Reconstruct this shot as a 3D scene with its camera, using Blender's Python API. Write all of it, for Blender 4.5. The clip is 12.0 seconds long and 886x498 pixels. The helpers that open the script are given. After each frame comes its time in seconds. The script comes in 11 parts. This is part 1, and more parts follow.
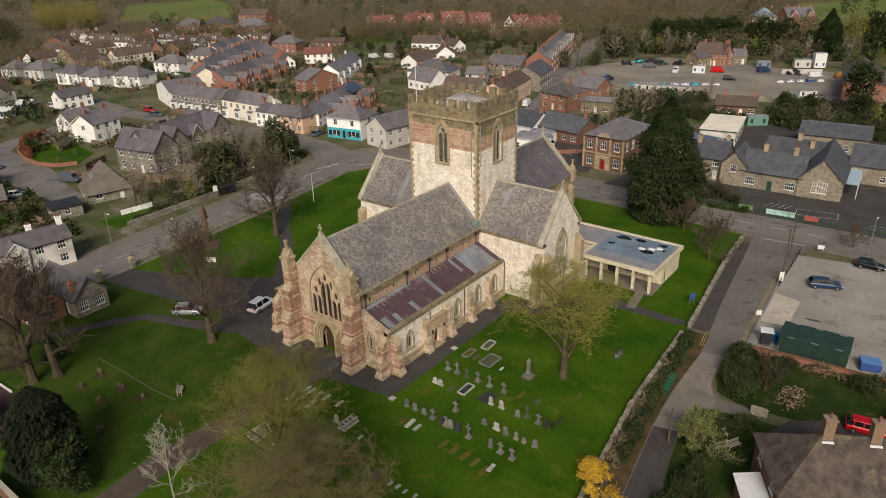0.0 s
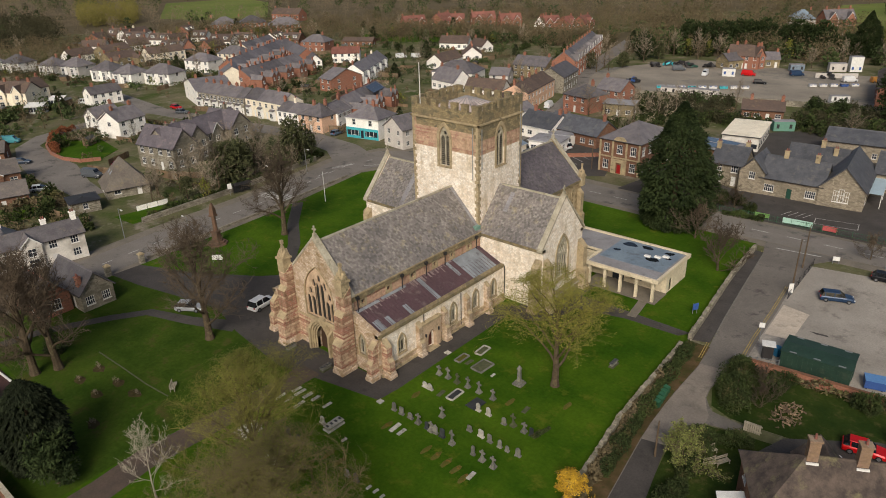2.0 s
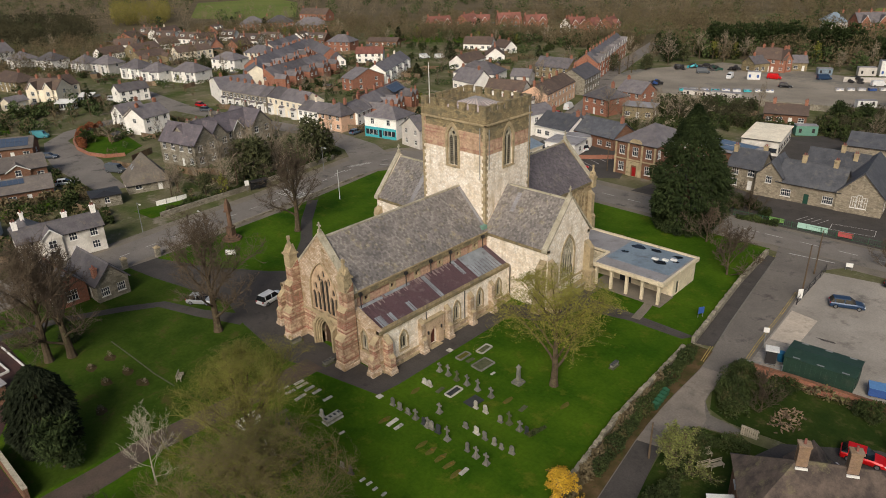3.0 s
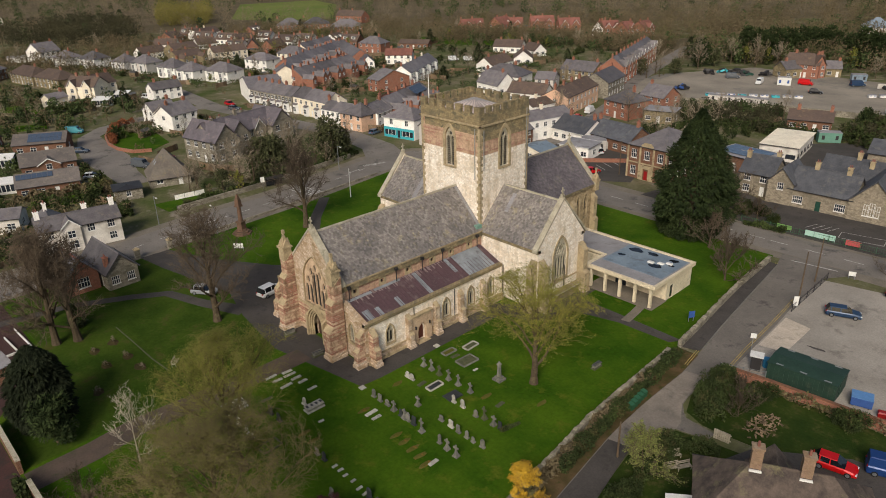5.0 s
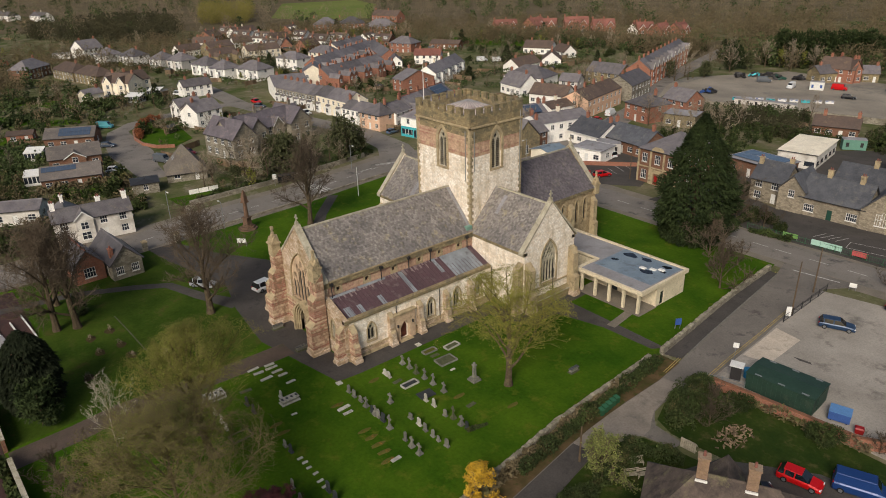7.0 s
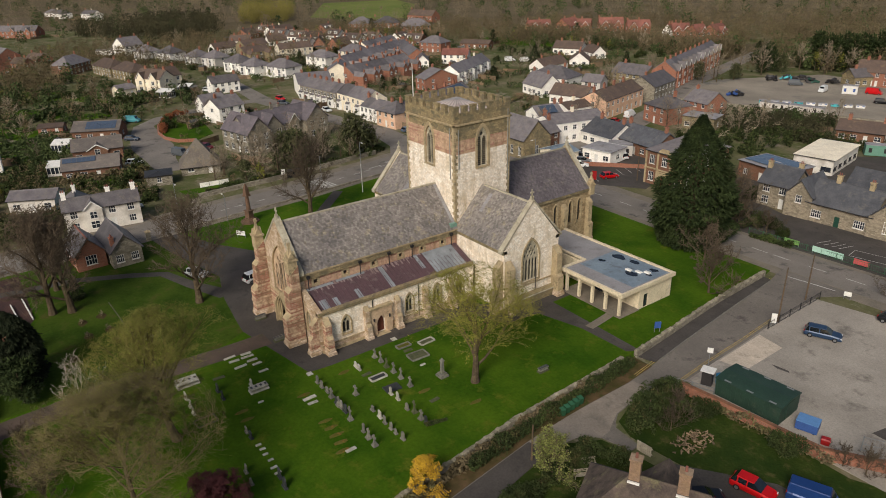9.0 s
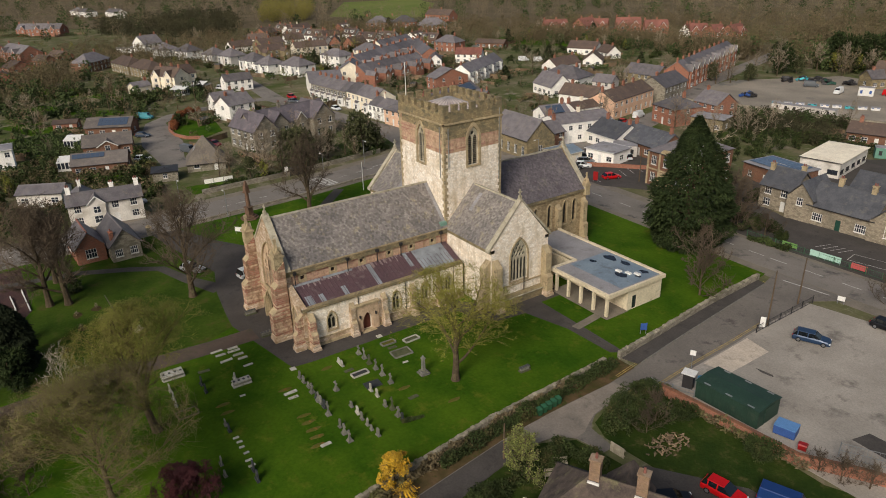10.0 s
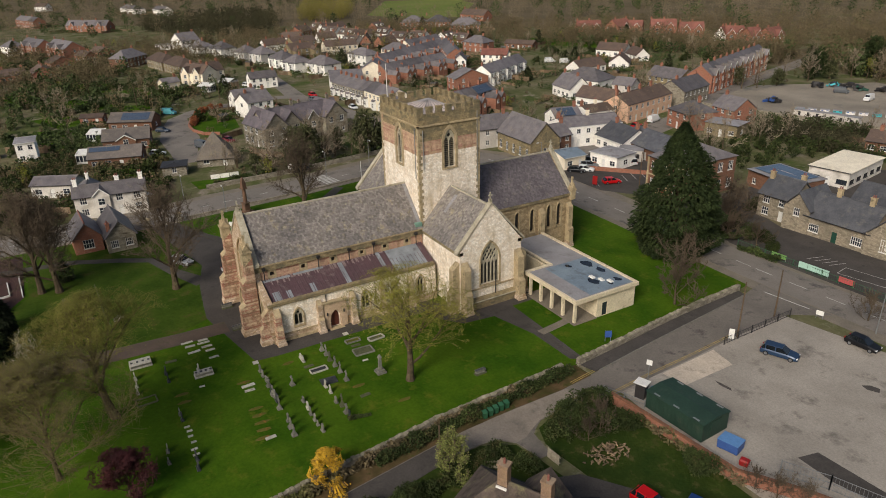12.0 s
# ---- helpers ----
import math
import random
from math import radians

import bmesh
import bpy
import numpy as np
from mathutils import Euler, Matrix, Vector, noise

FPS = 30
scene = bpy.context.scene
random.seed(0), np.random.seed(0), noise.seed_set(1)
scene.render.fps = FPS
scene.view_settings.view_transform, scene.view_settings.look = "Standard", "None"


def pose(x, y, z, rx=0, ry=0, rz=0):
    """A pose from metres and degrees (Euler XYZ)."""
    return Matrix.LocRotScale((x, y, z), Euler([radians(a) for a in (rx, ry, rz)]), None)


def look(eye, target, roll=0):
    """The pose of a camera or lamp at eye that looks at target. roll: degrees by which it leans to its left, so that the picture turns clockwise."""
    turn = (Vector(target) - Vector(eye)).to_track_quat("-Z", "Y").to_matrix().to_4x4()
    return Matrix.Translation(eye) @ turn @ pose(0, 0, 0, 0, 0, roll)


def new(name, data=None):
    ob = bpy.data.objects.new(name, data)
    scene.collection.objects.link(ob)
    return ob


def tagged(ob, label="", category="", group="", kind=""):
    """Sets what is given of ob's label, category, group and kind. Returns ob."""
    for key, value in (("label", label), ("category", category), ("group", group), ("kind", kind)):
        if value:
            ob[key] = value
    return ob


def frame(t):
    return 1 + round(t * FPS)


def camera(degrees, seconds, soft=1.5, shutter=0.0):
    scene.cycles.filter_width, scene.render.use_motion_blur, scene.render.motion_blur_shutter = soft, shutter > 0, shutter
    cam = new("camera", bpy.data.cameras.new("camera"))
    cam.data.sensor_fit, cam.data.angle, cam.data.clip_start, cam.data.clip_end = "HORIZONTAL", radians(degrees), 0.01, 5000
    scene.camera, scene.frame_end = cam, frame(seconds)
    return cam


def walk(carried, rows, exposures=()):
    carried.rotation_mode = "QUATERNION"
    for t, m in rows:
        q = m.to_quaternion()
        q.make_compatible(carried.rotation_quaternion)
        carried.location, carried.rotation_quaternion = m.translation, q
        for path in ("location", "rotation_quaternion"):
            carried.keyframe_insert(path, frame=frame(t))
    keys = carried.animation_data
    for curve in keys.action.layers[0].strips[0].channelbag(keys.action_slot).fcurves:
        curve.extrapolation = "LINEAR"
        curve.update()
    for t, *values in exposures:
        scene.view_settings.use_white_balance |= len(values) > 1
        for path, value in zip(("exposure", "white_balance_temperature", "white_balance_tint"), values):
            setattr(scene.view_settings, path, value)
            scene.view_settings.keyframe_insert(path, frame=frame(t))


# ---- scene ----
cam = camera(65.5, 12.0, soft=0.95)
METRES, EYE, TILT, LEAN, TURN = 47.28, 49.7, 0.0, 0.0, 38.1
ROWS = [
    (0.0, 0.0, 0.0, 0.0, -0.63, -24.38, 1.38),
    (0.5, 0.0251, 0.003, 0.0012, 0.16, -24.37, 1.38),
    (1.0, 0.0515, 0.0065, 0.0024, 0.94, -24.37, 1.38),
    (1.5, 0.0784, 0.0108, 0.0032, 1.62, -24.36, 1.37),
    (2.0, 0.1055, 0.0159, 0.0043, 2.44, -24.36, 1.38),
    (2.5, 0.1359, 0.0137, 0.0054, 3.75, -24.34, 1.36),
    (3.0, 0.1692, 0.0002, 0.0046, 4.86, -24.24, 1.32),
    (5.0, 0.3121, -0.0253, 0.0055, 8.35, -23.97, 1.32),
    (5.5, 0.3505, -0.0232, 0.0085, 9.32, -23.96, 1.32),
    (6.0, 0.3904, -0.0206, 0.01, 10.21, -23.94, 1.32),
    (6.5, 0.432, -0.0172, 0.0105, 11.09, -23.92, 1.32),
    (7.0, 0.4751, -0.013, 0.0109, 12.02, -23.91, 1.33),
    (9.0, 0.6606, 0.0171, 0.0, 15.82, -23.78, 1.37),
    (9.5, 0.7104, 0.0275, -0.0016, 16.81, -23.78, 1.39),
    (10.0, 0.7614, 0.039, -0.0022, 17.76, -23.78, 1.38),
    (10.5, 0.8139, 0.0522, 0.0, 18.74, -23.78, 1.36),
    (11.0, 0.8674, 0.0676, 0.0028, 19.74, -23.78, 1.33),
    (11.5, 0.922, 0.0849, 0.0049, 20.71, -23.77, 1.31),
    (12.0, 0.9773, 0.1032, 0.0052, 21.74, -23.76, 1.28),
]
walk(cam, [(t, pose(0, 0, EYE, TILT, LEAN, TURN) @ pose(METRES * x, METRES * y, METRES * z, 90 + pitch, roll, yaw)) for t, x, y, z, yaw, pitch, roll in ROWS],
     [(0.0, 0.37, 6560, 10), (12.0, 0.37, 6560, 10)])

# ---- light ----
world = bpy.data.worlds.new("sky")
scene.world = world
world.use_nodes = True
_wn = world.node_tree
_sky = _wn.nodes.new("ShaderNodeTexSky")
_sky.sky_type = "NISHITA"
_sky.sun_disc = False
_sky.sun_elevation = radians(35)
_sky.sun_rotation = radians(150)
_sky.air_density, _sky.dust_density, _sky.ozone_density = 1.0, 3.5, 1.0
_wn.links.new(_sky.outputs[0], _wn.nodes["Background"].inputs[0])
_wn.nodes["Background"].inputs[1].default_value = 0.062
SUN_DIR = (0.42, -0.70, 0.58)
sun_data = bpy.data.lights.new("sun", "SUN")
sun_data.energy, sun_data.angle, sun_data.color = 2.1, radians(24), (1.0, 0.94, 0.85)
sun = new("sun", sun_data)
sun.matrix_world = look((0, 0, 200), (-SUN_DIR[0] * 100, -SUN_DIR[1] * 100, 200 - SUN_DIR[2] * 100))


# ---- materials ----
def lin(r, g, b):
    """sRGB 0-255 to linear."""
    return tuple(((c / 255 + 0.055) / 1.055) ** 2.4 if c > 10 else c / 255 / 12.92 for c in (r, g, b)) + (1.0,)


def ramp(nt, src, a, b):
    n = nt.nodes.new("ShaderNodeMapRange")
    n.inputs["From Min"].default_value, n.inputs["From Max"].default_value = a, b
    nt.links.new(src, n.inputs["Value"])
    return n.outputs[0]


def mixc(nt, fac, a, b, mode="MIX"):
    n = nt.nodes.new("ShaderNodeMix")
    n.data_type, n.blend_type = "RGBA", mode
    for sock, v in ((n.inputs[0], fac), (n.inputs[6], a), (n.inputs[7], b)):
        if isinstance(v, (int, float, tuple)):
            sock.default_value = v
        else:
            nt.links.new(v, sock)
    return n.outputs[2]


def noise_tex(nt, scale, detail=4.0, rough=0.6, vec=None):
    n = nt.nodes.new("ShaderNodeTexNoise")
    n.inputs["Scale"].default_value, n.inputs["Detail"].default_value, n.inputs["Roughness"].default_value = scale, detail, rough
    nt.links.new(vec if vec else position(nt), n.inputs["Vector"])
    return n.outputs["Fac"]


def noise_color(nt, scale):
    n = nt.nodes.new("ShaderNodeTexNoise")
    n.inputs["Scale"].default_value, n.inputs["Detail"].default_value = scale, 2.0
    nt.links.new(position(nt), n.inputs["Vector"])
    return n.outputs["Color"]


def position(nt):
    for n in nt.nodes:
        if n.bl_idname == "ShaderNodeNewGeometry":
            return n.outputs["Position"]
    return nt.nodes.new("ShaderNodeNewGeometry").outputs["Position"]


def stretch(nt, sx, sy, sz, rz=0.0):
    m = nt.nodes.new("ShaderNodeMapping")
    m.inputs["Scale"].default_value = (sx, sy, sz)
    m.inputs["Rotation"].default_value = (0, 0, rz)
    nt.links.new(position(nt), m.inputs["Vector"])
    return m.outputs[0]


def material(name, c1, c2, big=0.3, fine=4.0, rough=0.85, bump=0.3, c3=None, spots=1.2, metal=0.0, vary=0.0, relief=0.03, lo=0.35, hi=0.65, island=0.0, spec=0.3):
    """Two colours mixed by coarse noise, a third in spots, fine grain and relief, and a change of value from object to object."""
    m = bpy.data.materials.new(name)
    m.use_nodes = True
    nt = m.node_tree
    bsdf = nt.nodes["Principled BSDF"]
    f1 = noise_tex(nt, big, 5)
    col = mixc(nt, ramp(nt, f1, lo, hi), c1, c2)
    if c3:
        col = mixc(nt, ramp(nt, noise_tex(nt, spots, 6, 0.7), 0.55, 0.68), col, c3)
    f2 = noise_tex(nt, fine, 6, 0.7)
    g = nt.nodes.new("ShaderNodeHueSaturation")
    nt.links.new(col, g.inputs["Color"])
    v = ramp(nt, f2, 0.2, 0.8)
    r = nt.nodes.new("ShaderNodeMapRange")
    r.inputs["To Min"].default_value, r.inputs["To Max"].default_value = 0.72, 1.28
    nt.links.new(v, r.inputs["Value"])
    value = r.outputs[0]
    for amount, kind in ((vary, "ShaderNodeObjectInfo"), (island, "ShaderNodeNewGeometry")):
        if amount:
            n = nt.nodes.new(kind)
            q = nt.nodes.new("ShaderNodeMapRange")
            q.inputs["To Min"].default_value, q.inputs["To Max"].default_value = 1 - amount, 1 + amount
            nt.links.new(n.outputs["Random" if kind == "ShaderNodeObjectInfo" else "Random Per Island"], q.inputs["Value"])
            mul = nt.nodes.new("ShaderNodeMath")
            mul.operation = "MULTIPLY"
            nt.links.new(value, mul.inputs[0])
            nt.links.new(q.outputs[0], mul.inputs[1])
            value = mul.outputs[0]
    nt.links.new(value, g.inputs["Value"])
    nt.links.new(g.outputs[0], bsdf.inputs["Base Color"])
    bsdf.inputs["Roughness"].default_value, bsdf.inputs["Metallic"].default_value = rough, metal
    bsdf.inputs["Specular IOR Level"].default_value = 0.06 if rough >= 0.95 else spec
    if bump:
        b = nt.nodes.new("ShaderNodeBump")
        b.inputs["Strength"].default_value, b.inputs["Distance"].default_value = bump, relief
        nt.links.new(f2, b.inputs["Height"])
        nt.links.new(b.outputs[0], bsdf.inputs["Normal"])
    return m


def masonry(name, c1, c2, mortar, bw=0.55, bh=0.27, joint=0.02, c3=None, big=0.35, rough=0.9, bump=0.6, bands=None, stain=None):
    """Coursed stone or brick: courses of blocks whose colours vary one by one, weathered in patches."""
    m = bpy.data.materials.new(name)
    m.use_nodes = True
    nt = m.node_tree
    bsdf = nt.nodes["Principled BSDF"]
    sep = nt.nodes.new("ShaderNodeSeparateXYZ")
    nt.links.new(position(nt), sep.inputs[0])
    add = nt.nodes.new("ShaderNodeMath")
    nt.links.new(sep.outputs[0], add.inputs[0])
    nt.links.new(sep.outputs[1], add.inputs[1])
    comb = nt.nodes.new("ShaderNodeCombineXYZ")
    nt.links.new(add.outputs[0], comb.inputs[0])
    nt.links.new(sep.outputs[2], comb.inputs[1])
    br = nt.nodes.new("ShaderNodeTexBrick")
    br.inputs["Scale"].default_value = 1.0
    br.inputs["Brick Width"].default_value, br.inputs["Row Height"].default_value = bw, bh
    br.inputs["Mortar Size"].default_value, br.inputs["Mortar Smooth"].default_value = joint, 0.3
    br.inputs["Color1"].default_value, br.inputs["Color2"].default_value, br.inputs["Mortar"].default_value = c1, c2, mortar
    wob = nt.nodes.new("ShaderNodeVectorMath")
    wob.operation = "MULTIPLY_ADD"
    nt.links.new(noise_color(nt, 1.3), wob.inputs[0])
    wob.inputs[1].default_value = (bw * 0.35, bh * 0.22, 0)
    nt.links.new(comb.outputs[0], wob.inputs[2])
    nt.links.new(wob.outputs[0], br.inputs["Vector"])
    col = br.outputs["Color"]
    cell = nt.nodes.new("ShaderNodeTexVoronoi")
    cell.inputs["Scale"].default_value = 0.62 / bw
    cs = nt.nodes.new("ShaderNodeVectorMath")
    cs.operation = "MULTIPLY"
    cs.inputs[1].default_value = (1, bw / bh, 0)
    nt.links.new(wob.outputs[0], cs.inputs[0])
    nt.links.new(cs.outputs[0], cell.inputs["Vector"])
    csep = nt.nodes.new("ShaderNodeSeparateColor")
    nt.links.new(cell.outputs["Color"], csep.inputs[0])
    col = mixc(nt, ramp(nt, csep.outputs[0], 0.55, 1.0), col, c3 or mortar)
    if c3:
        col = mixc(nt, ramp(nt, noise_tex(nt, big, 6, 0.65), 0.48, 0.68), col, c3)
    if bands:
        # whole courses of another stone, picked course by course
        course = nt.nodes.new("ShaderNodeMath")
        course.operation = "DIVIDE"
        wsep = nt.nodes.new("ShaderNodeSeparateXYZ")
        nt.links.new(wob.outputs[0], wsep.inputs[0])
        nt.links.new(wsep.outputs[1], course.inputs[0])
        course.inputs[1].default_value = bh * 1.0
        flo = nt.nodes.new("ShaderNodeMath")
        flo.operation = "FLOOR"
        nt.links.new(course.outputs[0], flo.inputs[0])
        wn = nt.nodes.new("ShaderNodeTexWhiteNoise")
        wn.noise_dimensions = "1D"
        nt.links.new(flo.outputs[0], wn.inputs["W"])
        pick = nt.nodes.new("ShaderNodeMath")
        pick.operation = "MULTIPLY"
        nt.links.new(ramp(nt, wn.outputs["Value"], 0.3, 0.75), pick.inputs[0])
        nt.links.new(ramp(nt, noise_tex(nt, 1.7, 5, 0.7), 0.38, 0.56), pick.inputs[1])
        col = mixc(nt, pick.outputs[0], col, bands)
    if stain:
        # lichen and soot in upright streaks
        col = mixc(nt, ramp(nt, noise_tex(nt, 1.0, 6, 0.65, stretch(nt, 0.9, 0.9, 0.22)), 0.5, 0.78), col, stain)
    f2 = noise_tex(nt, 3.0, 7, 0.72)
    g = nt.nodes.new("ShaderNodeHueSaturation")
    nt.links.new(col, g.inputs["Color"])
    r = nt.nodes.new("ShaderNodeMapRange")
    r.inputs["From Min"].default_value, r.inputs["From Max"].default_value = 0.25, 0.75
    r.inputs["To Min"].default_value, r.inputs["To Max"].default_value = 0.68, 1.3
    nt.links.new(f2, r.inputs["Value"])
    nt.links.new(r.outputs[0], g.inputs["Value"])
    nt.links.new(g.outputs[0], bsdf.inputs["Base Color"])
    bsdf.inputs["Roughness"].default_value = rough
    bsdf.inputs["Specular IOR Level"].default_value = 0.2
    b = nt.nodes.new("ShaderNodeBump")
    b.inputs["Strength"].default_value, b.inputs["Distance"].default_value = bump, 0.03
    nt.links.new(mixc(nt, 0.55, br.outputs["Fac"], f2), b.inputs["Height"])
    b.invert = True
    nt.links.new(b.outputs[0], bsdf.inputs["Normal"])
    return m


def plain(name, c, rough=0.5, metal=0.0, grain=0.12, vary=0.0):
    return material(name, c, tuple(x * (1 - grain) for x in c[:3]) + (1,), 1.5, 14.0, rough, 0.08, metal=metal, vary=vary, relief=0.01)


def glass(name, tint, rough=0.08):
    m = bpy.data.materials.new(name)
    m.use_nodes = True
    b = m.node_tree.nodes["Principled BSDF"]
    nt = m.node_tree
    b.inputs["Base Color"].default_value = tint
    b.inputs["Roughness"].default_value = rough
    b.inputs["Specular IOR Level"].default_value = 0.8
    bp = nt.nodes.new("ShaderNodeBump")
    bp.inputs["Strength"].default_value, bp.inputs["Distance"].default_value = 0.15, 0.02
    nt.links.new(noise_tex(nt, 1.5, 2), bp.inputs["Height"])
    nt.links.new(bp.outputs[0], b.inputs["Normal"])
    return m


M = {}
M["scrub"] = material("scrub", lin(70, 82, 40), lin(114, 106, 84), 0.09, 1.2, 0.95, 0.6, lin(136, 126, 112), 0.16, relief=0.2)
M["wood_floor"] = material("wood_floor", lin(106, 94, 75), lin(90, 82, 62), 0.03, 0.6, 0.95, 0.4, lin(86, 86, 54), 0.02)
M["lawn"] = material("lawn", lin(45, 74, 11), lin(70, 95, 19), 0.12, 2.2, 0.95, 0.5, lin(84, 94, 27), 0.35, relief=0.05)
M["rough_grass"] = material("rough_grass", lin(38, 54, 20), lin(54, 66, 26), 0.3, 2.5, 0.95, 0.8, lin(78, 74, 44), 0.6, relief=0.12)
M["field"] = material("field", lin(98, 112, 54), lin(114, 120, 66), 0.02, 0.6, 0.95, 0.2, lin(104, 100, 64), 0.1)
M["asphalt"] = material("asphalt", lin(112, 106, 99), lin(129, 122, 114), 0.12, 6.0, 0.92, 0.25, lin(76, 73, 70), 0.22)
M["old_asphalt"] = material("old_asphalt", lin(104, 98, 91), lin(119, 112, 104), 0.2, 5.0, 0.92, 0.3, lin(84, 79, 74), 0.4)
M["apron"] = material("apron", lin(196, 182, 164), lin(176, 163, 147), 0.4, 5.0, 0.9, 0.2, lin(150, 140, 126), 0.6)
M["carpark"] = material("carpark", lin(162, 154, 143), lin(140, 133, 123), 0.1, 5.0, 0.9, 0.25, lin(112, 106, 99), 0.22)
M["gravel"] = material("gravel", lin(152, 142, 127), lin(126, 118, 106), 0.06, 3.0, 0.92, 0.4, lin(96, 97, 92), 0.04)
M["dark_tarmac"] = material("dark_tarmac", lin(66, 62, 58), lin(78, 73, 69), 0.2, 5.0, 0.92, 0.3, lin(60, 57, 54), 0.5)
M["concrete"] = material("concrete", lin(126, 117, 104), lin(110, 103, 92), 0.4, 5.0, 0.9, 0.2)
M["paint_white"] = material("paint_white", lin(205, 203, 196), lin(170, 168, 160), 1.0, 8.0, 0.8, 0.1)
M["paint_yellow"] = material("paint_yellow", lin(176, 150, 78), lin(130, 116, 74), 1.0, 8.0, 0.8, 0.1)
M["stone_cream"] = masonry("stone_cream", lin(254, 246, 234), lin(236, 224, 206), lin(222, 209, 192), 0.46, 0.22, 0.025, lin(222, 206, 184), 0.5, stain=lin(190, 172, 140))
M["stone_mixed"] = masonry("stone_mixed", lin(218, 200, 178), lin(188, 164, 142), lin(174, 156, 136), 0.42, 0.22, 0.03, lin(160, 136, 106), 0.5, stain=lin(130, 112, 80))
M["stone_red"] = masonry("stone_red", lin(176, 132, 114), lin(160, 118, 102), lin(168, 144, 126), 0.5, 0.26, 0.02, lin(186, 158, 130), 0.4, bands=lin(198, 168, 140), stain=lin(136, 112, 84))
M["stone_tan"] = masonry("stone_tan", lin(158, 142, 108), lin(138, 122, 92), lin(128, 115, 90), 0.5, 0.27, 0.02, lin(112, 104, 84))
M["stone_dress"] = material("stone_dress", lin(182, 164, 130), lin(150, 134, 106), 0.8, 5.0, 0.9, 0.4, lin(104, 96, 76), 0.9)
M["stone_grey"] = masonry("stone_grey", lin(162, 154, 138), lin(140, 132, 117), lin(136, 128, 114), 0.45, 0.2, 0.03, lin(112, 106, 92))
M["stone_school"] = masonry("stone_school", lin(164, 152, 132), lin(142, 131, 113), lin(136, 126, 110), 0.42, 0.2, 0.025, lin(118, 110, 96))
M["slate"] = material("slate", lin(141, 134, 127), lin(115, 110, 107), 0.25, 3.0, 0.65, 0.3, lin(150, 140, 116), 0.7, island=0.3)
M["slate_chancel"] = material("slate_chancel", lin(112, 105, 107), lin(94, 88, 91), 0.25, 3.0, 0.6, 0.3, lin(122, 116, 108), 0.7, island=0.24)
M["slate_dark"] = material("slate_dark", lin(90, 91, 95), lin(73, 74, 79), 0.6, 4.0, 0.6, 0.5, lin(102, 100, 96), 0.7, vary=0.2)
M["stone_chancel"] = masonry("stone_chancel", lin(180, 160, 126), lin(156, 136, 104), lin(146, 130, 104), 0.5, 0.27, 0.025, lin(128, 112, 86), 0.5)
M["slate_plain"] = material("slate_plain", lin(116, 111, 111), lin(95, 90, 92), 0.6, 4.0, 0.5, 0.5, lin(122, 114, 104), 0.7, vary=0.34)
M["lead"] = material("lead", lin(94, 72, 76), lin(82, 64, 68), 0.4, 4.0, 0.65, 0.25, lin(112, 96, 94), 0.8)
M["lead_pale"] = material("lead_pale", lin(148, 132, 128), lin(120, 102, 100), 0.8, 6.0, 0.7, 0.2)
M["lead_grey"] = material("lead_grey", lin(146, 152, 156), lin(120, 124, 128), 0.5, 4.0, 0.55, 0.2, lin(104, 104, 106), 0.9)
M["stone_banded"] = masonry("stone_banded", lin(170, 116, 98), lin(150, 100, 84), lin(166, 144, 126), 0.7, 0.28, 0.035, lin(140, 112, 90), 0.6, bands=lin(204, 180, 150), stain=lin(104, 90, 66))
M["membrane"] = material("membrane", lin(128, 142, 152), lin(112, 126, 138), 0.4, 4.0, 0.45, 0.1, lin(96, 104, 112), 0.6)
M["puddle"] = material("puddle", lin(38, 44, 50), lin(30, 34, 40), 1.0, 3.0, 0.06, 0.0)
M["felt"] = material("felt", lin(150, 148, 150), lin(134, 131, 132), 0.3, 4.0, 0.9, 0.2, lin(112, 108, 106), 0.5)
M["render_white"] = material("render_white", lin(250, 246, 238), lin(236, 231, 221), 0.4, 4.0, 0.85, 0.15, vary=0.07)
M["render_cream"] = material("render_cream", lin(240, 229, 206), lin(222, 210, 187), 0.4, 4.0, 0.85, 0.15, vary=0.08)
M["render_peach"] = material("render_peach", lin(224, 186, 156), lin(208, 170, 142), 0.4, 4.0, 0.85, 0.15)
M["render_grey"] = material("render_grey", lin(202, 195, 186), lin(186, 179, 170), 0.4, 4.0, 0.85, 0.15, vary=0.1)
M["brick"] = masonry("brick", lin(162, 104, 82), lin(142, 92, 74), lin(150, 124, 108), 0.45, 0.15, 0.02, lin(150, 102, 82), 0.5)
M["brick_brown"] = masonry("brick_brown", lin(132, 92, 70), lin(118, 82, 62), lin(126, 106, 92), 0.45, 0.15, 0.02, lin(112, 82, 66), 0.5)
M["tile_red"] = material("tile_red", lin(138, 90, 78), lin(120, 80, 70), 0.4, 3.0, 0.8, 0.4, lin(116, 76, 64), 0.6, vary=0.15)
M["tile_brown"] = material("tile_brown", lin(98, 82, 72), lin(84, 72, 66), 0.4, 3.0, 0.8, 0.4, lin(110, 94, 76), 0.6, vary=0.2)
M["chimney_brick"] = masonry("chimney_brick", lin(140, 112, 94), lin(118, 94, 78), lin(146, 128, 108), 0.24, 0.08, 0.012, lin(140, 116, 92), 0.8)
M["tile_grey"] = material("tile_grey", lin(112, 104, 98), lin(96, 90, 86), 0.4, 3.0, 0.8, 0.4, lin(128, 118, 104), 0.6, vary=0.15)
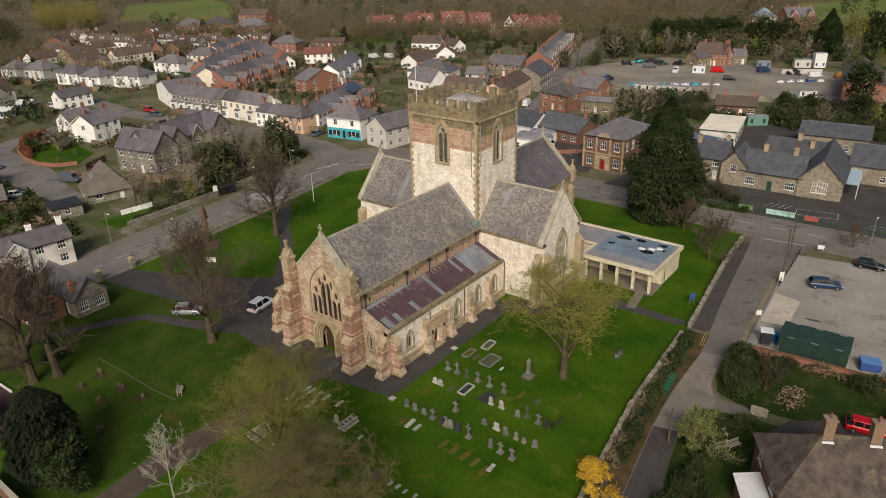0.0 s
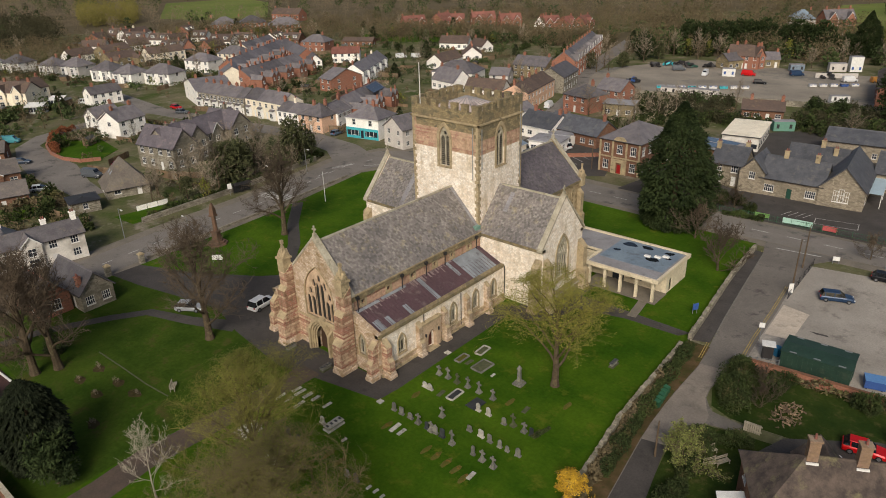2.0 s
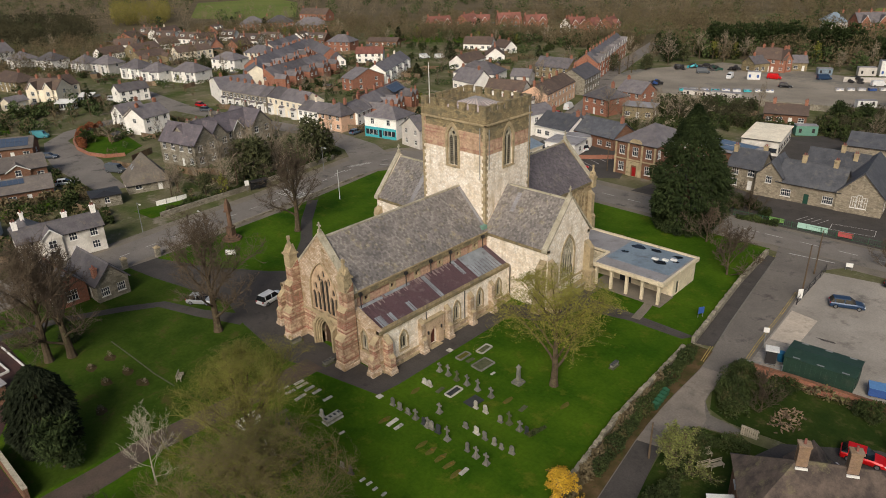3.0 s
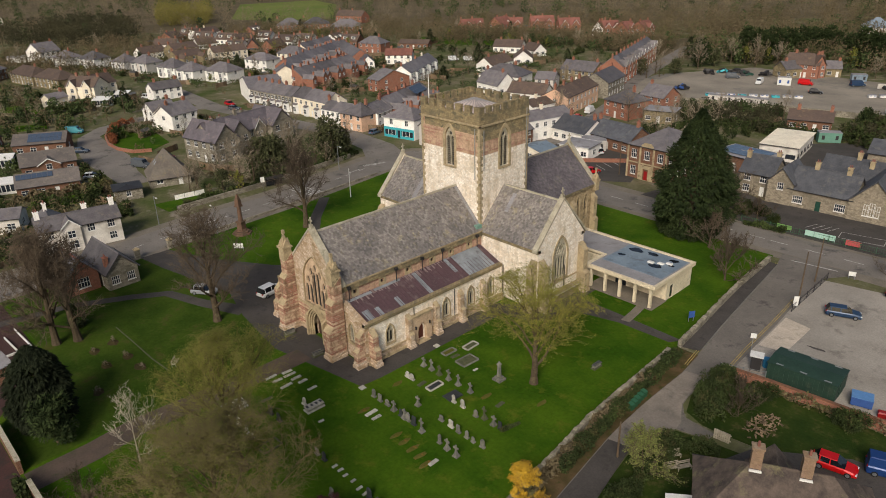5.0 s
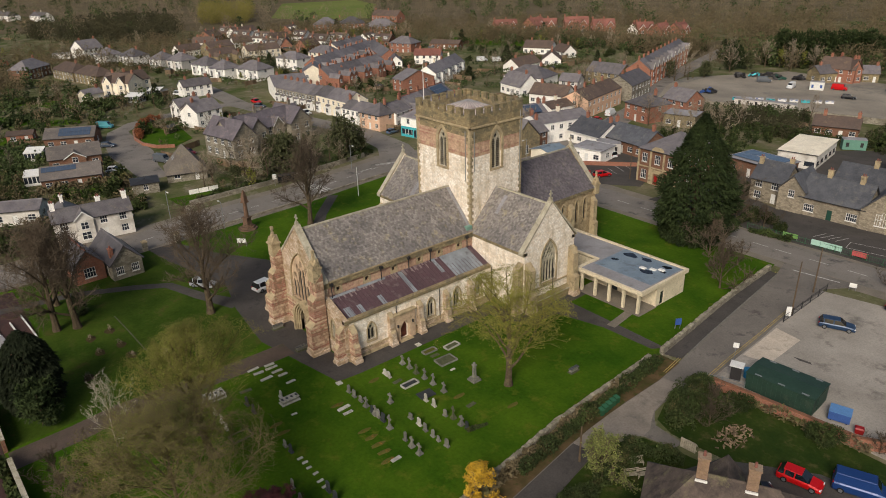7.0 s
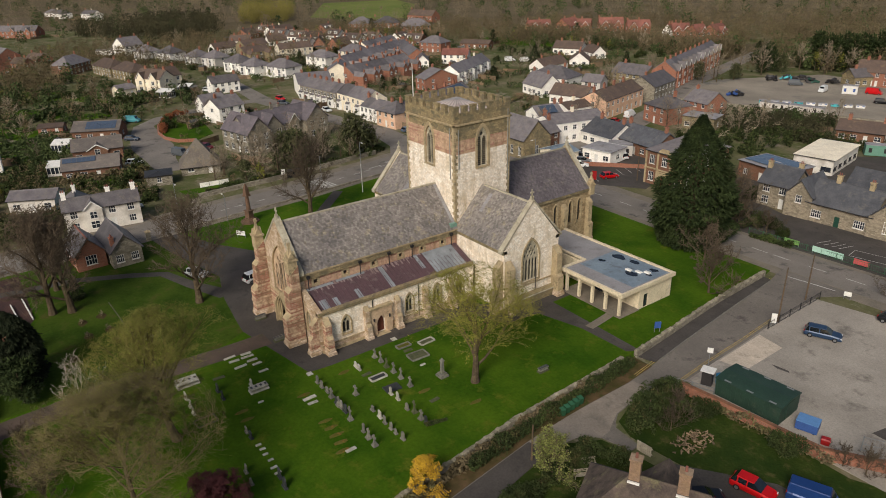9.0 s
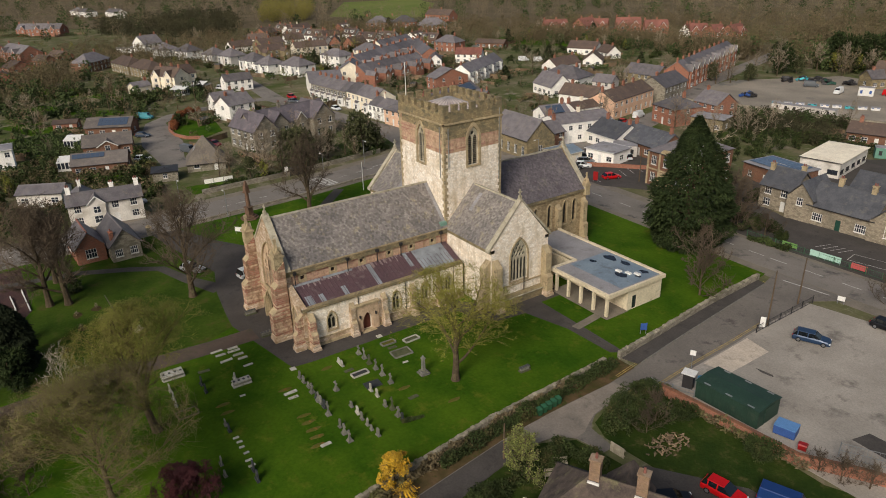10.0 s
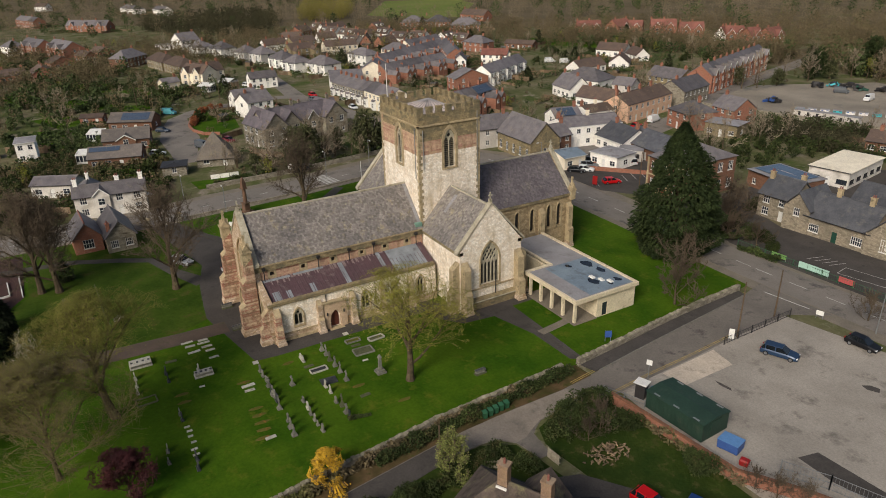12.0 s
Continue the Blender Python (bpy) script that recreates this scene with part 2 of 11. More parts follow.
M["render_dull"] = material("render_dull", lin(222, 216, 206), lin(198, 192, 182), 0.5, 4.0, 0.85, 0.15, lin(176, 168, 156), 0.5)
M["tile_mossy"] = material("tile_mossy", lin(98, 86, 77), lin(66, 58, 54), 0.9, 6.0, 0.9, 0.7, lin(110, 104, 78), 0.7)
M["trim_white"] = plain("trim_white", lin(226, 224, 218), 0.5, vary=0.05)
M["trim_dark"] = plain("trim_dark", lin(52, 50, 50), 0.5)
M["glass"] = glass("glass", lin(44, 50, 58))
M["leaded"] = material("leaded", lin(52, 52, 50), lin(38, 38, 38), 2.0, 9.0, 0.35, 0.5, lin(66, 64, 58), 3.0)
M["bark"] = material("bark", lin(94, 82, 66), lin(74, 64, 52), 1.5, 9.0, 0.95, 0.6, lin(104, 100, 74), 1.2)
M["twig"] = material("twig", lin(98, 86, 72), lin(80, 71, 60), 0.2, 3.0, 0.95, 0.0, vary=0.18)
M["path_brown"] = material("path_brown", lin(92, 78, 68), lin(78, 68, 60), 0.3, 5.0, 0.92, 0.3, lin(66, 70, 44), 0.4)
M["tracery_stone"] = material("tracery_stone", lin(204, 178, 148), lin(176, 150, 124), 0.8, 5.0, 0.9, 0.4, lin(150, 130, 102), 0.9)
M["coping"] = material("coping", lin(184, 176, 156), lin(156, 148, 128), 0.8, 5.0, 0.9, 0.4, lin(122, 116, 92), 0.9)
M["cap_lead"] = material("cap_lead", lin(206, 192, 184), lin(176, 160, 154), 0.5, 4.0, 0.6, 0.2, lin(140, 120, 116), 0.7)
M["twig_pale"] = material("twig_pale", lin(176, 168, 150), lin(150, 142, 126), 0.5, 4.0, 0.9, 0.2)
M["twig_grey"] = material("twig_grey", lin(150, 137, 118), lin(124, 113, 97), 0.2, 3.0, 0.95, 0.0, vary=0.25)
M["twig_olive"] = material("twig_olive", lin(122, 114, 66), lin(102, 95, 54), 0.2, 3.0, 0.95, 0.0)
M["twig_brown"] = material("twig_brown", lin(112, 100, 72), lin(91, 82, 58), 0.2, 3.0, 0.95, 0.0)
M["hall_cream"] = material("hall_cream", lin(218, 204, 176), lin(200, 186, 158), 0.4, 4.0, 0.85, 0.15, lin(176, 164, 138), 0.9)
M["leaf_litter"] = material("leaf_litter", lin(96, 78, 56), lin(66, 62, 36), 0.5, 4.0, 0.95, 0.7, lin(58, 70, 28), 0.6, relief=0.08)
M["pale_lane"] = material("pale_lane", lin(142, 132, 120), lin(122, 113, 103), 0.25, 5.0, 0.92, 0.3, lin(102, 96, 88), 0.3)
M["bud_green"] = material("bud_green", lin(132, 132, 60), lin(108, 112, 48), 0.5, 4.0, 0.95, 0.0, island=0.25)
M["bud_bright"] = material("bud_bright", lin(152, 148, 66), lin(124, 126, 54), 0.5, 4.0, 0.95, 0.0, island=0.25)
M["bud_yellow"] = material("bud_yellow", lin(212, 170, 50), lin(184, 144, 40), 0.8, 4.0, 0.9, 0.0, island=0.25)
M["bud_pink"] = material("bud_pink", lin(132, 136, 76), lin(104, 111, 57), 0.8, 4.0, 0.9, 0.0, island=0.25)
M["leaf_red"] = material("leaf_red", lin(76, 36, 38), lin(54, 29, 31), 0.8, 4.0, 0.9, 0.0, island=0.3)
M["conifer"] = material("conifer", lin(66, 77, 45), lin(44, 55, 33), 0.5, 3.0, 0.95, 0.0, island=0.35)
M["yew"] = material("yew", lin(72, 79, 51), lin(50, 57, 38), 0.6, 3.0, 0.95, 0.0, island=0.35)
M["yew_dark"] = material("yew_dark", lin(44, 50, 34), lin(31, 36, 25), 0.6, 3.0, 0.95, 0.0, island=0.35)
M["west_grass"] = material("west_grass", lin(45, 65, 17), lin(66, 83, 26), 0.15, 2.2, 0.95, 0.6, lin(76, 72, 38), 0.3, relief=0.06)
M["evergreen_olive"] = material("evergreen_olive", lin(96, 98, 68), lin(70, 74, 50), 0.6, 3.0, 0.95, 0.0, island=0.4)
M["beech"] = material("beech", lin(138, 86, 58), lin(116, 74, 52), 0.6, 3.0, 0.95, 0.0, island=0.3)
M["hedge"] = material("hedge", lin(66, 76, 42), lin(48, 57, 34), 0.4, 3.0, 0.95, 0.0, lin(92, 84, 56), 0.7, island=0.3, vary=0.2)


# ---- mesh helpers ----
def part(name, bm, mats, parent=None, label=""):
    """Links a bmesh as one mesh object under a thing or a part."""
    me = bpy.data.meshes.new(name)
    if bm.faces:
        bmesh.ops.recalc_face_normals(bm, faces=bm.faces)
    bm.to_mesh(me)
    bm.free()
    for m in mats if isinstance(mats, (list, tuple)) else [mats]:
        me.materials.append(m)
    ob = new(name, me)
    if parent:
        ob.parent = parent
    if label:
        tagged(ob, label)
    return ob


def mesh_part(name, verts, faces, mats, parent=None, label="", mat_index=None):
    me = bpy.data.meshes.new(name)
    me.from_pydata(verts, [], faces)
    for m in mats if isinstance(mats, (list, tuple)) else [mats]:
        me.materials.append(m)
    if mat_index is not None:
        me.polygons.foreach_set("material_index", np.asarray(mat_index, dtype=np.int32))
    ob = new(name, me)
    if parent:
        ob.parent = parent
    if label:
        tagged(ob, label)
    return ob


def thing(name, label, category, x=0.0, y=0.0, z=0.0, rz=0.0, group="", kind=""):
    ob = new(name)
    ob.empty_display_size = 0.3
    ob.matrix_basis = pose(x, y, z, 0, 0, rz)
    return tagged(ob, label, category, group, kind)


def share(name, me, parent, m, label=""):
    """Another object on the mesh me, under parent at the pose m."""
    ob = new(name, me)
    ob.parent = parent
    ob.matrix_basis = m
    if label:
        tagged(ob, label)
    return ob


def box(bm, x0, y0, z0, x1, y1, z1, mi=0, taper=0.0):
    t = taper
    vs = [bm.verts.new(p) for p in ((x0, y0, z0), (x1, y0, z0), (x1, y1, z0), (x0, y1, z0), (x0 + t, y0 + t, z1), (x1 - t, y0 + t, z1), (x1 - t, y1 - t, z1), (x0 + t, y1 - t, z1))]
    for q in ((0, 3, 2, 1), (4, 5, 6, 7), (0, 1, 5, 4), (1, 2, 6, 5), (2, 3, 7, 6), (3, 0, 4, 7)):
        bm.faces.new([vs[i] for i in q]).material_index = mi
    return vs


def extrude(bm, pts, a, b, place, mi=0):
    """A closed prism: the outline pts (u, v) carried from depth a to depth b; place(u, v, d) gives the point."""
    f = [bm.verts.new(place(u, v, a)) for u, v in pts]
    g = [bm.verts.new(place(u, v, b)) for u, v in pts]
    n = len(pts)
    bm.faces.new(f).material_index = mi
    bm.faces.new(g[::-1]).material_index = mi
    for i in range(n):
        bm.faces.new((f[i], g[i], g[(i + 1) % n], f[(i + 1) % n])).material_index = mi


def panel(bm, outline, holes, a, b, place, mi=0):
    """A wall panel with openings right through it, between the depths a and b."""
    loops = [outline] + list(holes)
    sheet = bmesh.new()
    edges, order = [], []
    for lp in loops:
        vs = [sheet.verts.new((u, v, 0)) for u, v in lp]
        order.append(vs)
        edges += [sheet.edges.new((vs[i], vs[(i + 1) % len(vs)])) for i in range(len(vs))]
    bmesh.ops.triangle_fill(sheet, use_beauty=True, use_dissolve=False, edges=edges)
    sheet.verts.index_update()
    front = {v.index: bm.verts.new(place(v.co.x, v.co.y, a)) for v in sheet.verts}
    back = {v.index: bm.verts.new(place(v.co.x, v.co.y, b)) for v in sheet.verts}
    for f in sheet.faces:
        ids = [v.index for v in f.verts]
        bm.faces.new([front[i] for i in ids]).material_index = mi
        bm.faces.new([back[i] for i in ids[::-1]]).material_index = mi
    for vs in order:
        for i in range(len(vs)):
            p, q = vs[i].index, vs[(i + 1) % len(vs)].index
            bm.faces.new((front[p], front[q], back[q], back[p])).material_index = mi
    sheet.free()


def rect(u0, v0, u1, v1):
    return [(u0, v0), (u1, v0), (u1, v1), (u0, v1)]


def lancet(u, v, w, h, n=5):
    """A pointed arch outline, sill at v, h high to the point."""
    r = w * 1.0
    rise = min(h * 0.6, w * 0.9)
    pts = [(u - w / 2, v), (u + w / 2, v), (u + w / 2, v + h - rise)]
    arc = [(w * math.cos(k / n * math.pi / 3) - w / 2, rise * math.sin(k / n * math.pi / 3) / 0.866) for k in range(n + 1)]
    pts += [(u + p, v + h - rise + q) for p, q in arc[1:-1]] + [(u, v + h)]
    pts += [(u - p, v + h - rise + q) for p, q in arc[-2::-1]]
    return pts


def sheet_of(name, pts, z, mat, label, category, thick=0.0, kind="structure"):
    """Flat ground covering from an outline; thick gives it an edge."""
    bm = bmesh.new()
    vs = [bm.verts.new((x, y, 0)) for x, y in pts]
    es = [bm.edges.new((vs[i], vs[(i + 1) % len(vs)])) for i in range(len(vs))]
    bmesh.ops.triangle_fill(bm, use_beauty=True, use_dissolve=False, edges=es)
    for f in bm.faces:
        if f.normal.z < 0:
            f.normal_flip()
    if thick:
        bmesh.ops.extrude_face_region(bm, geom=bm.faces[:])
        bm.verts.ensure_lookup_table()
        for v in bm.verts[len(vs):]:
            v.co.z -= thick
    ob = part(name, bm, mat)
    ob.location.z = z
    return tagged(ob, label, category, kind=kind)


def ribbon(line, width):
    """The outline of a strip of that width along a line."""
    l, r = [], []
    for i, (x, y) in enumerate(line):
        a, b = line[max(i - 1, 0)], line[min(i + 1, len(line) - 1)]
        dx, dy = b[0] - a[0], b[1] - a[1]
        d = math.hypot(dx, dy)
        w = (width[i] if isinstance(width, (list, tuple)) else width) / 2
        l.append((x - dy / d * w, y + dx / d * w))
        r.append((x + dy / d * w, y - dx / d * w))
    return l + r[::-1]

# ---- ground, roads and paths ----
def ground_sheet():
    n = 64
    xs = [-1600 + 3000 * i / n for i in range(n + 1)]
    ys = [-400 + 2600 * i / n for i in range(n + 1)]
    verts = [(x, y, 0.0) for y in ys for x in xs]
    faces = [(j * (n + 1) + i, j * (n + 1) + i + 1, (j + 1) * (n + 1) + i + 1, (j + 1) * (n + 1) + i) for j in range(n) for i in range(n)]
    return tagged(mesh_part("ground", verts, faces, M["scrub"]), "rough grassy and bare garden ground of the town", "ground", kind="structure")


ground_sheet()
MAIN_W = [(-108.5, -60), (-110, 0), (-111.5, 46), (-113.5, 64), (-114.5, 80), (-117.5, 98), (-119.5, 110), (-117, 120), (-108, 126.5), (-90, 128.5), (-64, 128.2), (-30, 127.6), (0, 128.3), (60, 129), (160, 132)]
MAIN_WIDTH = [8.5, 8.5, 9, 9.5, 9.5, 10, 11, 12, 10.5, 9, 8.6, 8, 8, 8, 8]
sheet_of("road_high_street", ribbon(MAIN_W, MAIN_WIDTH), 0.05, M["asphalt"], "grey worn asphalt high street", "road", 0.3)
sheet_of("pavement_high_street", ribbon(MAIN_W, [w + 5 for w in MAIN_WIDTH]), 0.04, M["concrete"], "pale concrete pavement along the high street", "pavement", 0.3)
sheet_of("road_west", ribbon([(-119, 113), (-132, 119.5), (-150, 122), (-178, 118), (-215, 113), (-262, 118)], [11, 9, 7.5, 7, 7, 6]), 0.058, M["asphalt"], "grey asphalt side street", "road", 0.3)
sheet_of("road_north", ribbon([(-101, 128), (-101.5, 150), (-105, 178), (-114, 206), (-131, 240), (-146, 290), (-160, 340)], [10, 8, 8, 7.5, 7, 7, 7]), 0.062, M["asphalt"], "grey asphalt street between terraces", "road", 0.3)
sheet_of("road_close", ribbon([(-149, 61), (-154, 61.5), (-160, 62), (-176, 64), (-190, 65.5), (-204, 68.5), (-212, 76), (-216, 88), (-219, 103), (-217, 115)], [6, 6.5, 7, 11, 9, 6, 5.5, 5.5, 5.5, 6]), 0.066, M["asphalt"], "grey asphalt close with a turning head", "road", 0.3)
LANE = [(-26.2, 123.5), (-25.0, 118), (-23.4, 104), (-22.1, 92.5), (-21.2, 85.5), (-20.6, 81), (-20.4, 70), (-19.8, 61.5), (-18.2, 50), (-15.5, 30), (-8, -20), (-4.5, -20), (-12.6, 30), (-15.4, 50.5), (-17.1, 62.0), (-17.2, 65), (-16.9, 67.1), (-15.3, 68.7), (-12, 69.4), (-12, 70.8), (-13.7, 71.0), (-15.6, 71.2), (-16.2, 71.9), (-17.1, 73.3), (-17.4, 75.2), (-17.3, 80), (-16.8, 82.6), (-16.3, 84.6), (-16.6, 90), (-17.0, 99), (-17.6, 107), (-17.6, 118.5), (-14, 123.5)]
sheet_of("road_lane", LANE, 0.07, M["old_asphalt"], "worn grey asphalt lane beside the churchyard", "road", 0.3)
sheet_of("car_park", [(-16.6, 84.9), (-16.9, 90), (-17.4, 99), (-18.0, 107), (-17.9, 117.6), (-2, 120.4), (30, 121.5), (48, 121), (46, 84), (4, 84.2), (-6, 84)], 0.06, M["carpark"], "pale worn asphalt car park with dark patches", "car park", 0.3)
sheet_of("lawn", [(-104.6, -30), (-105.6, 44), (-106.8, 62), (-108.2, 80), (-111.0, 98), (-112.6, 108), (-108.4, 117), (-104, 120.4), (-88, 122.8), (-64, 122.4), (-27, 121.6), (-26.6, 119), (-25.7, 105), (-24.5, 92.4), (-23.7, 84), (-23.0, 80), (-21.8, 70), (-20.6, 60), (-19.2, 48), (-16.5, 30), (-9, -20)], 0.045, M["lawn"], "mown green churchyard lawn with brown patches", "lawn", 0.3)
# churchyard paths
sheet_of("path_yard", [(-74, 47.5), (-66, 46.4), (-62.2, 46), (-58, 46.8), (-46.9, 48.9), (-46.6, 52), (-46.6, 74.8), (-43.5, 75.2), (-40.6, 77.4), (-40, 82.4), (-33, 84.2), (-25.3, 84.4), (-24.2, 86), (-33, 86.3), (-41.2, 86.5), (-41.2, 90.8), (-45, 92), (-47, 78), (-50, 76), (-50, 52), (-70.5, 52), (-70.5, 60), (-76, 66), (-82, 64), (-86, 60), (-96, 54), (-106, 50), (-106, 45), (-99, 46), (-90, 48), (-82, 49.6)], 0.052, M["dark_tarmac"], "dark tarmac path and yard round the church", "path", 0.3)
sheet_of("path_west", ribbon([(-75, 48.4), (-82, 45), (-89, 42.6), (-92, 38), (-96, 30), (-99, 10)], [3, 2, 1.8, 1.8, 1.8, 2]), 0.056, M["dark_tarmac"], "narrow tarmac churchyard path", "path", 0.3)
sheet_of("path_north", ribbon([(-82, 62), (-92, 72), (-100, 78), (-108.5, 86)], 2.2), 0.056, M["dark_tarmac"], "narrow tarmac churchyard path to the street", "path", 0.3)
sheet_of("path_south_west", ribbon([(-58.2, 48), (-58.2, 42), (-58.6, 35), (-59.0, 26), (-58.2, 21), (-57.8, 14.4)], [3.4, 3.4, 3.5, 3.6, 3.6, 3.6]), 0.055, M["path_brown"], "brown worn churchyard path", "path", 0.3)
sheet_of("path_hall", ribbon([(-33.4, 91), (-33, 88.4), (-32.6, 85.2)], 1.3), 0.06, M["concrete"], "pale paved path to the hall porch", "path", 0.3)
sheet_of("yard_far", [(-128, 212), (-108, 214), (-92, 222), (-58, 232), (-20, 240), (10, 262), (0, 300), (-60, 296), (-110, 300), (-132, 262)], 0.05, M["gravel"], "pale gravel depot yard", "yard", 0.3)
sheet_of("school_yard", [(-40, 133), (-38.5, 149), (-17, 159.5), (20, 165.6), (30, 167), (30, 134), (-8, 133.2), (-30, 132.6)], 0.055, M["dark_tarmac"], "dark tarmac school playground", "playground", 0.3)
sheet_of("school_rear_yard", [(-58, 156), (-50, 152), (-16, 160), (20, 166), (20, 200), (-40, 206), (-56, 190)], 0.055, M["dark_tarmac"], "dark tarmac yard behind the school", "yard", 0.3)
sheet_of("institute_yard", [(-60, 133.4), (-34, 133.4), (-37, 146), (-47, 150), (-48, 158), (-58, 158), (-58.5, 142)], 0.053, M["dark_tarmac"], "dark tarmac yard between the institute and the school", "yard", 0.2)
sheet_of("shop_parking", [(-104, 133.5), (-74, 133.5), (-66, 139), (-72, 158), (-96, 160), (-103, 150)], 0.056, M["dark_tarmac"], "dark tarmac parking yard", "parking", 0.3)

sheet_of("lane_lower", [(-20.3, 79.7), (-20.35, 75.3), (-20.3, 69.6), (-20.1, 65.0), (-19.7, 61.8), (-17.2, 62.4), (-17.2, 65.0), (-16.9, 67.1), (-15.4, 68.7), (-15.6, 70.2), (-16.3, 71.4), (-17.2, 73.3), (-17.5, 75.2), (-17.4, 80.2)], 0.076, M["pale_lane"], "paler resurfaced stretch of the lane", "road", 0.1)
sheet_of("lane_verge", [(-23.8, 84.0), (-23.2, 70), (-22.6, 62), (-21.2, 50), (-19.0, 36), (-15.4, 30), (-18.4, 51.8), (-19.8, 61.8), (-20.25, 67), (-20.4, 72), (-20.4, 79), (-20.9, 84.2)], 0.0735, M["leaf_litter"], "brown leaf-strewn verge under the hedge", "verge", 0.2)
sheet_of("lane_bottom", [(-19.7, 61.9), (-18.3, 51.8), (-15.2, 30), (-12.7, 30), (-15.4, 53.6), (-17.2, 62.5)], 0.077, M["dark_tarmac"], "dark tarmac foot of the lane", "road", 0.1)

sheet_of("wood_floor", [(-825, -177), (155, 831), (-490, 1460), (-1470, 450)], 0.03, M["wood_floor"], "brown leafy floor of the distant woods", "ground", 0.2)
sheet_of("wood_floor_east", [(-190, 305), (-140, 306), (-20, 330), (60, 340), (60, 384), (-32, 384), (-76, 425), (-115, 525), (-145, 520)], 0.03, M["wood_floor"], "brown leafy floor of the wood behind the depot", "ground", 0.2)

# ---- the church ----
NX, TX = -60.2, -61.4            # axes of nave and crossing
church = thing("church", "large cream stone parish church with battlemented tower and slate roofs", "church", NX, 52, 0)
_inv = church.matrix_basis.inverted()


def cpart(name, bm, mats, label="", parent=None):
    ob = part(name, bm, mats, parent or church, label)
    if parent is None:
        ob.matrix_parent_inverse = _inv
    return ob


def S_(c):   # wall facing +x
    return lambda u, v, d: (c + d, u, v)


def N_(c):
    return lambda u, v, d: (c - d, u, v)


def W_(c):   # wall facing -y
    return lambda u, v, d: (u, c - d, v)


def E_(c):
    return lambda u, v, d: (u, c + d, v)


def gothic(place, u, v, w, h, lights, label="", bars=3, hood=0.16):
    """A traceried window in its opening: glazing, mullions with small arches, frame and hood mould."""
    bm = bmesh.new()
    extrude(bm, lancet(u, v, w, h, 7), -0.5, -0.44, place)
    win = cpart("window", bm, M["leaded"], label or "dark leaded church window with stone tracery")
    bm = bmesh.new()
    outer, inner = lancet(u, v - 0.12, w + 2 * hood, h + hood * 1.6 + 0.12, 7), lancet(u, v, w - 0.02, h - 0.01, 7)
    panel(bm, outer, [inner], 0.09, -0.1, place)
    cpart("hood_mould", bm, M["stone_dress"], parent=win)
    bm = bmesh.new()
    rise = min(h * 0.6, w * 0.9)
    spring = v + h - rise
    t = 0.07 if w < 3 else 0.1
    rim = 0.06
    groups = 3 if lights >= 6 else (2 if lights == 4 else 1)
    per = lights // groups
    gw = (w - 2 * rim) / groups
    ring = lambda cx, cz, r: [(cx + r * math.cos(k * math.tau / 8 + 0.39), cz + r * math.sin(k * math.tau / 8 + 0.39)) for k in range(8)]
    holes = []
    for g in range(groups):
        gx = u - w / 2 + rim + (g + 0.5) * gw
        tall = rise * (0.46 if groups == 3 and g == 1 else -0.06 if lights == 5 else {1: 0.22, 2: 0.14, 3: -0.02}[groups])
        lw = gw / per - (1.25 if groups == 3 else 1.6) * t
        for k in range(per):
            lx = gx - gw / 2 + (k + 0.5) * gw / per
            holes.append(lancet(lx, v + 0.03, lw, spring + tall - v, 4))
        if groups == 3:
            holes.append(lancet(gx, spring + tall + gw * 0.12, gw * 0.34, gw * 0.56, 4))
        elif groups > 1:
            holes.append(ring(gx, spring + tall + gw * 0.26, gw * 0.17))
    if lights == 5:
        arc = (rise * rise + w * w / 4) / w
        pitch = gw / 5
        for k in range(1, 6):
            for j in range(-2, 3):
                cx, cz = (j + (0.5 if k % 2 else 0.0)) * pitch, spring - 0.1 + 0.52 * k
                top = cz + 0.3 - spring
                if top < rise and abs(cx) + pitch * 0.3 < math.sqrt(arc * arc - top * top) - arc + w / 2:
                    holes.append([(u + cx, cz - 0.4), (u + cx + pitch * 0.38, cz), (u + cx, cz + 0.4), (u + cx - pitch * 0.38, cz)])
    elif groups == 3:
        holes += [lancet(u + sd * w * 0.185, spring + rise * 0.3, w * 0.1, rise * 0.26, 4) for sd in (-1, 1)]
    elif groups == 2:
        holes.append(ring(u, spring + rise * 0.5, w * 0.14))
    elif per > 1:
        holes.append(ring(u, spring + rise * 0.42, w * 0.16))
    if lights > 1:
        panel(bm, lancet(u, v, w - 0.02, h - 0.01, 7), holes, -0.2, -0.42, place)
    if lights > 1:
        cpart("tracery", bm, M["tracery_stone"] if groups == 3 else M["coping"], parent=win)
    else:
        bm.free()
    bm = bmesh.new()
    extrude(bm, [(u - w / 2 - hood, v - 0.26), (u + w / 2 + hood, v - 0.26), (u + w / 2 + hood, v - 0.1), (u - w / 2 - hood, v - 0.1)], -0.2, 0.16, place)
    cpart("sill", bm, M["stone_dress"], parent=win)
    return win


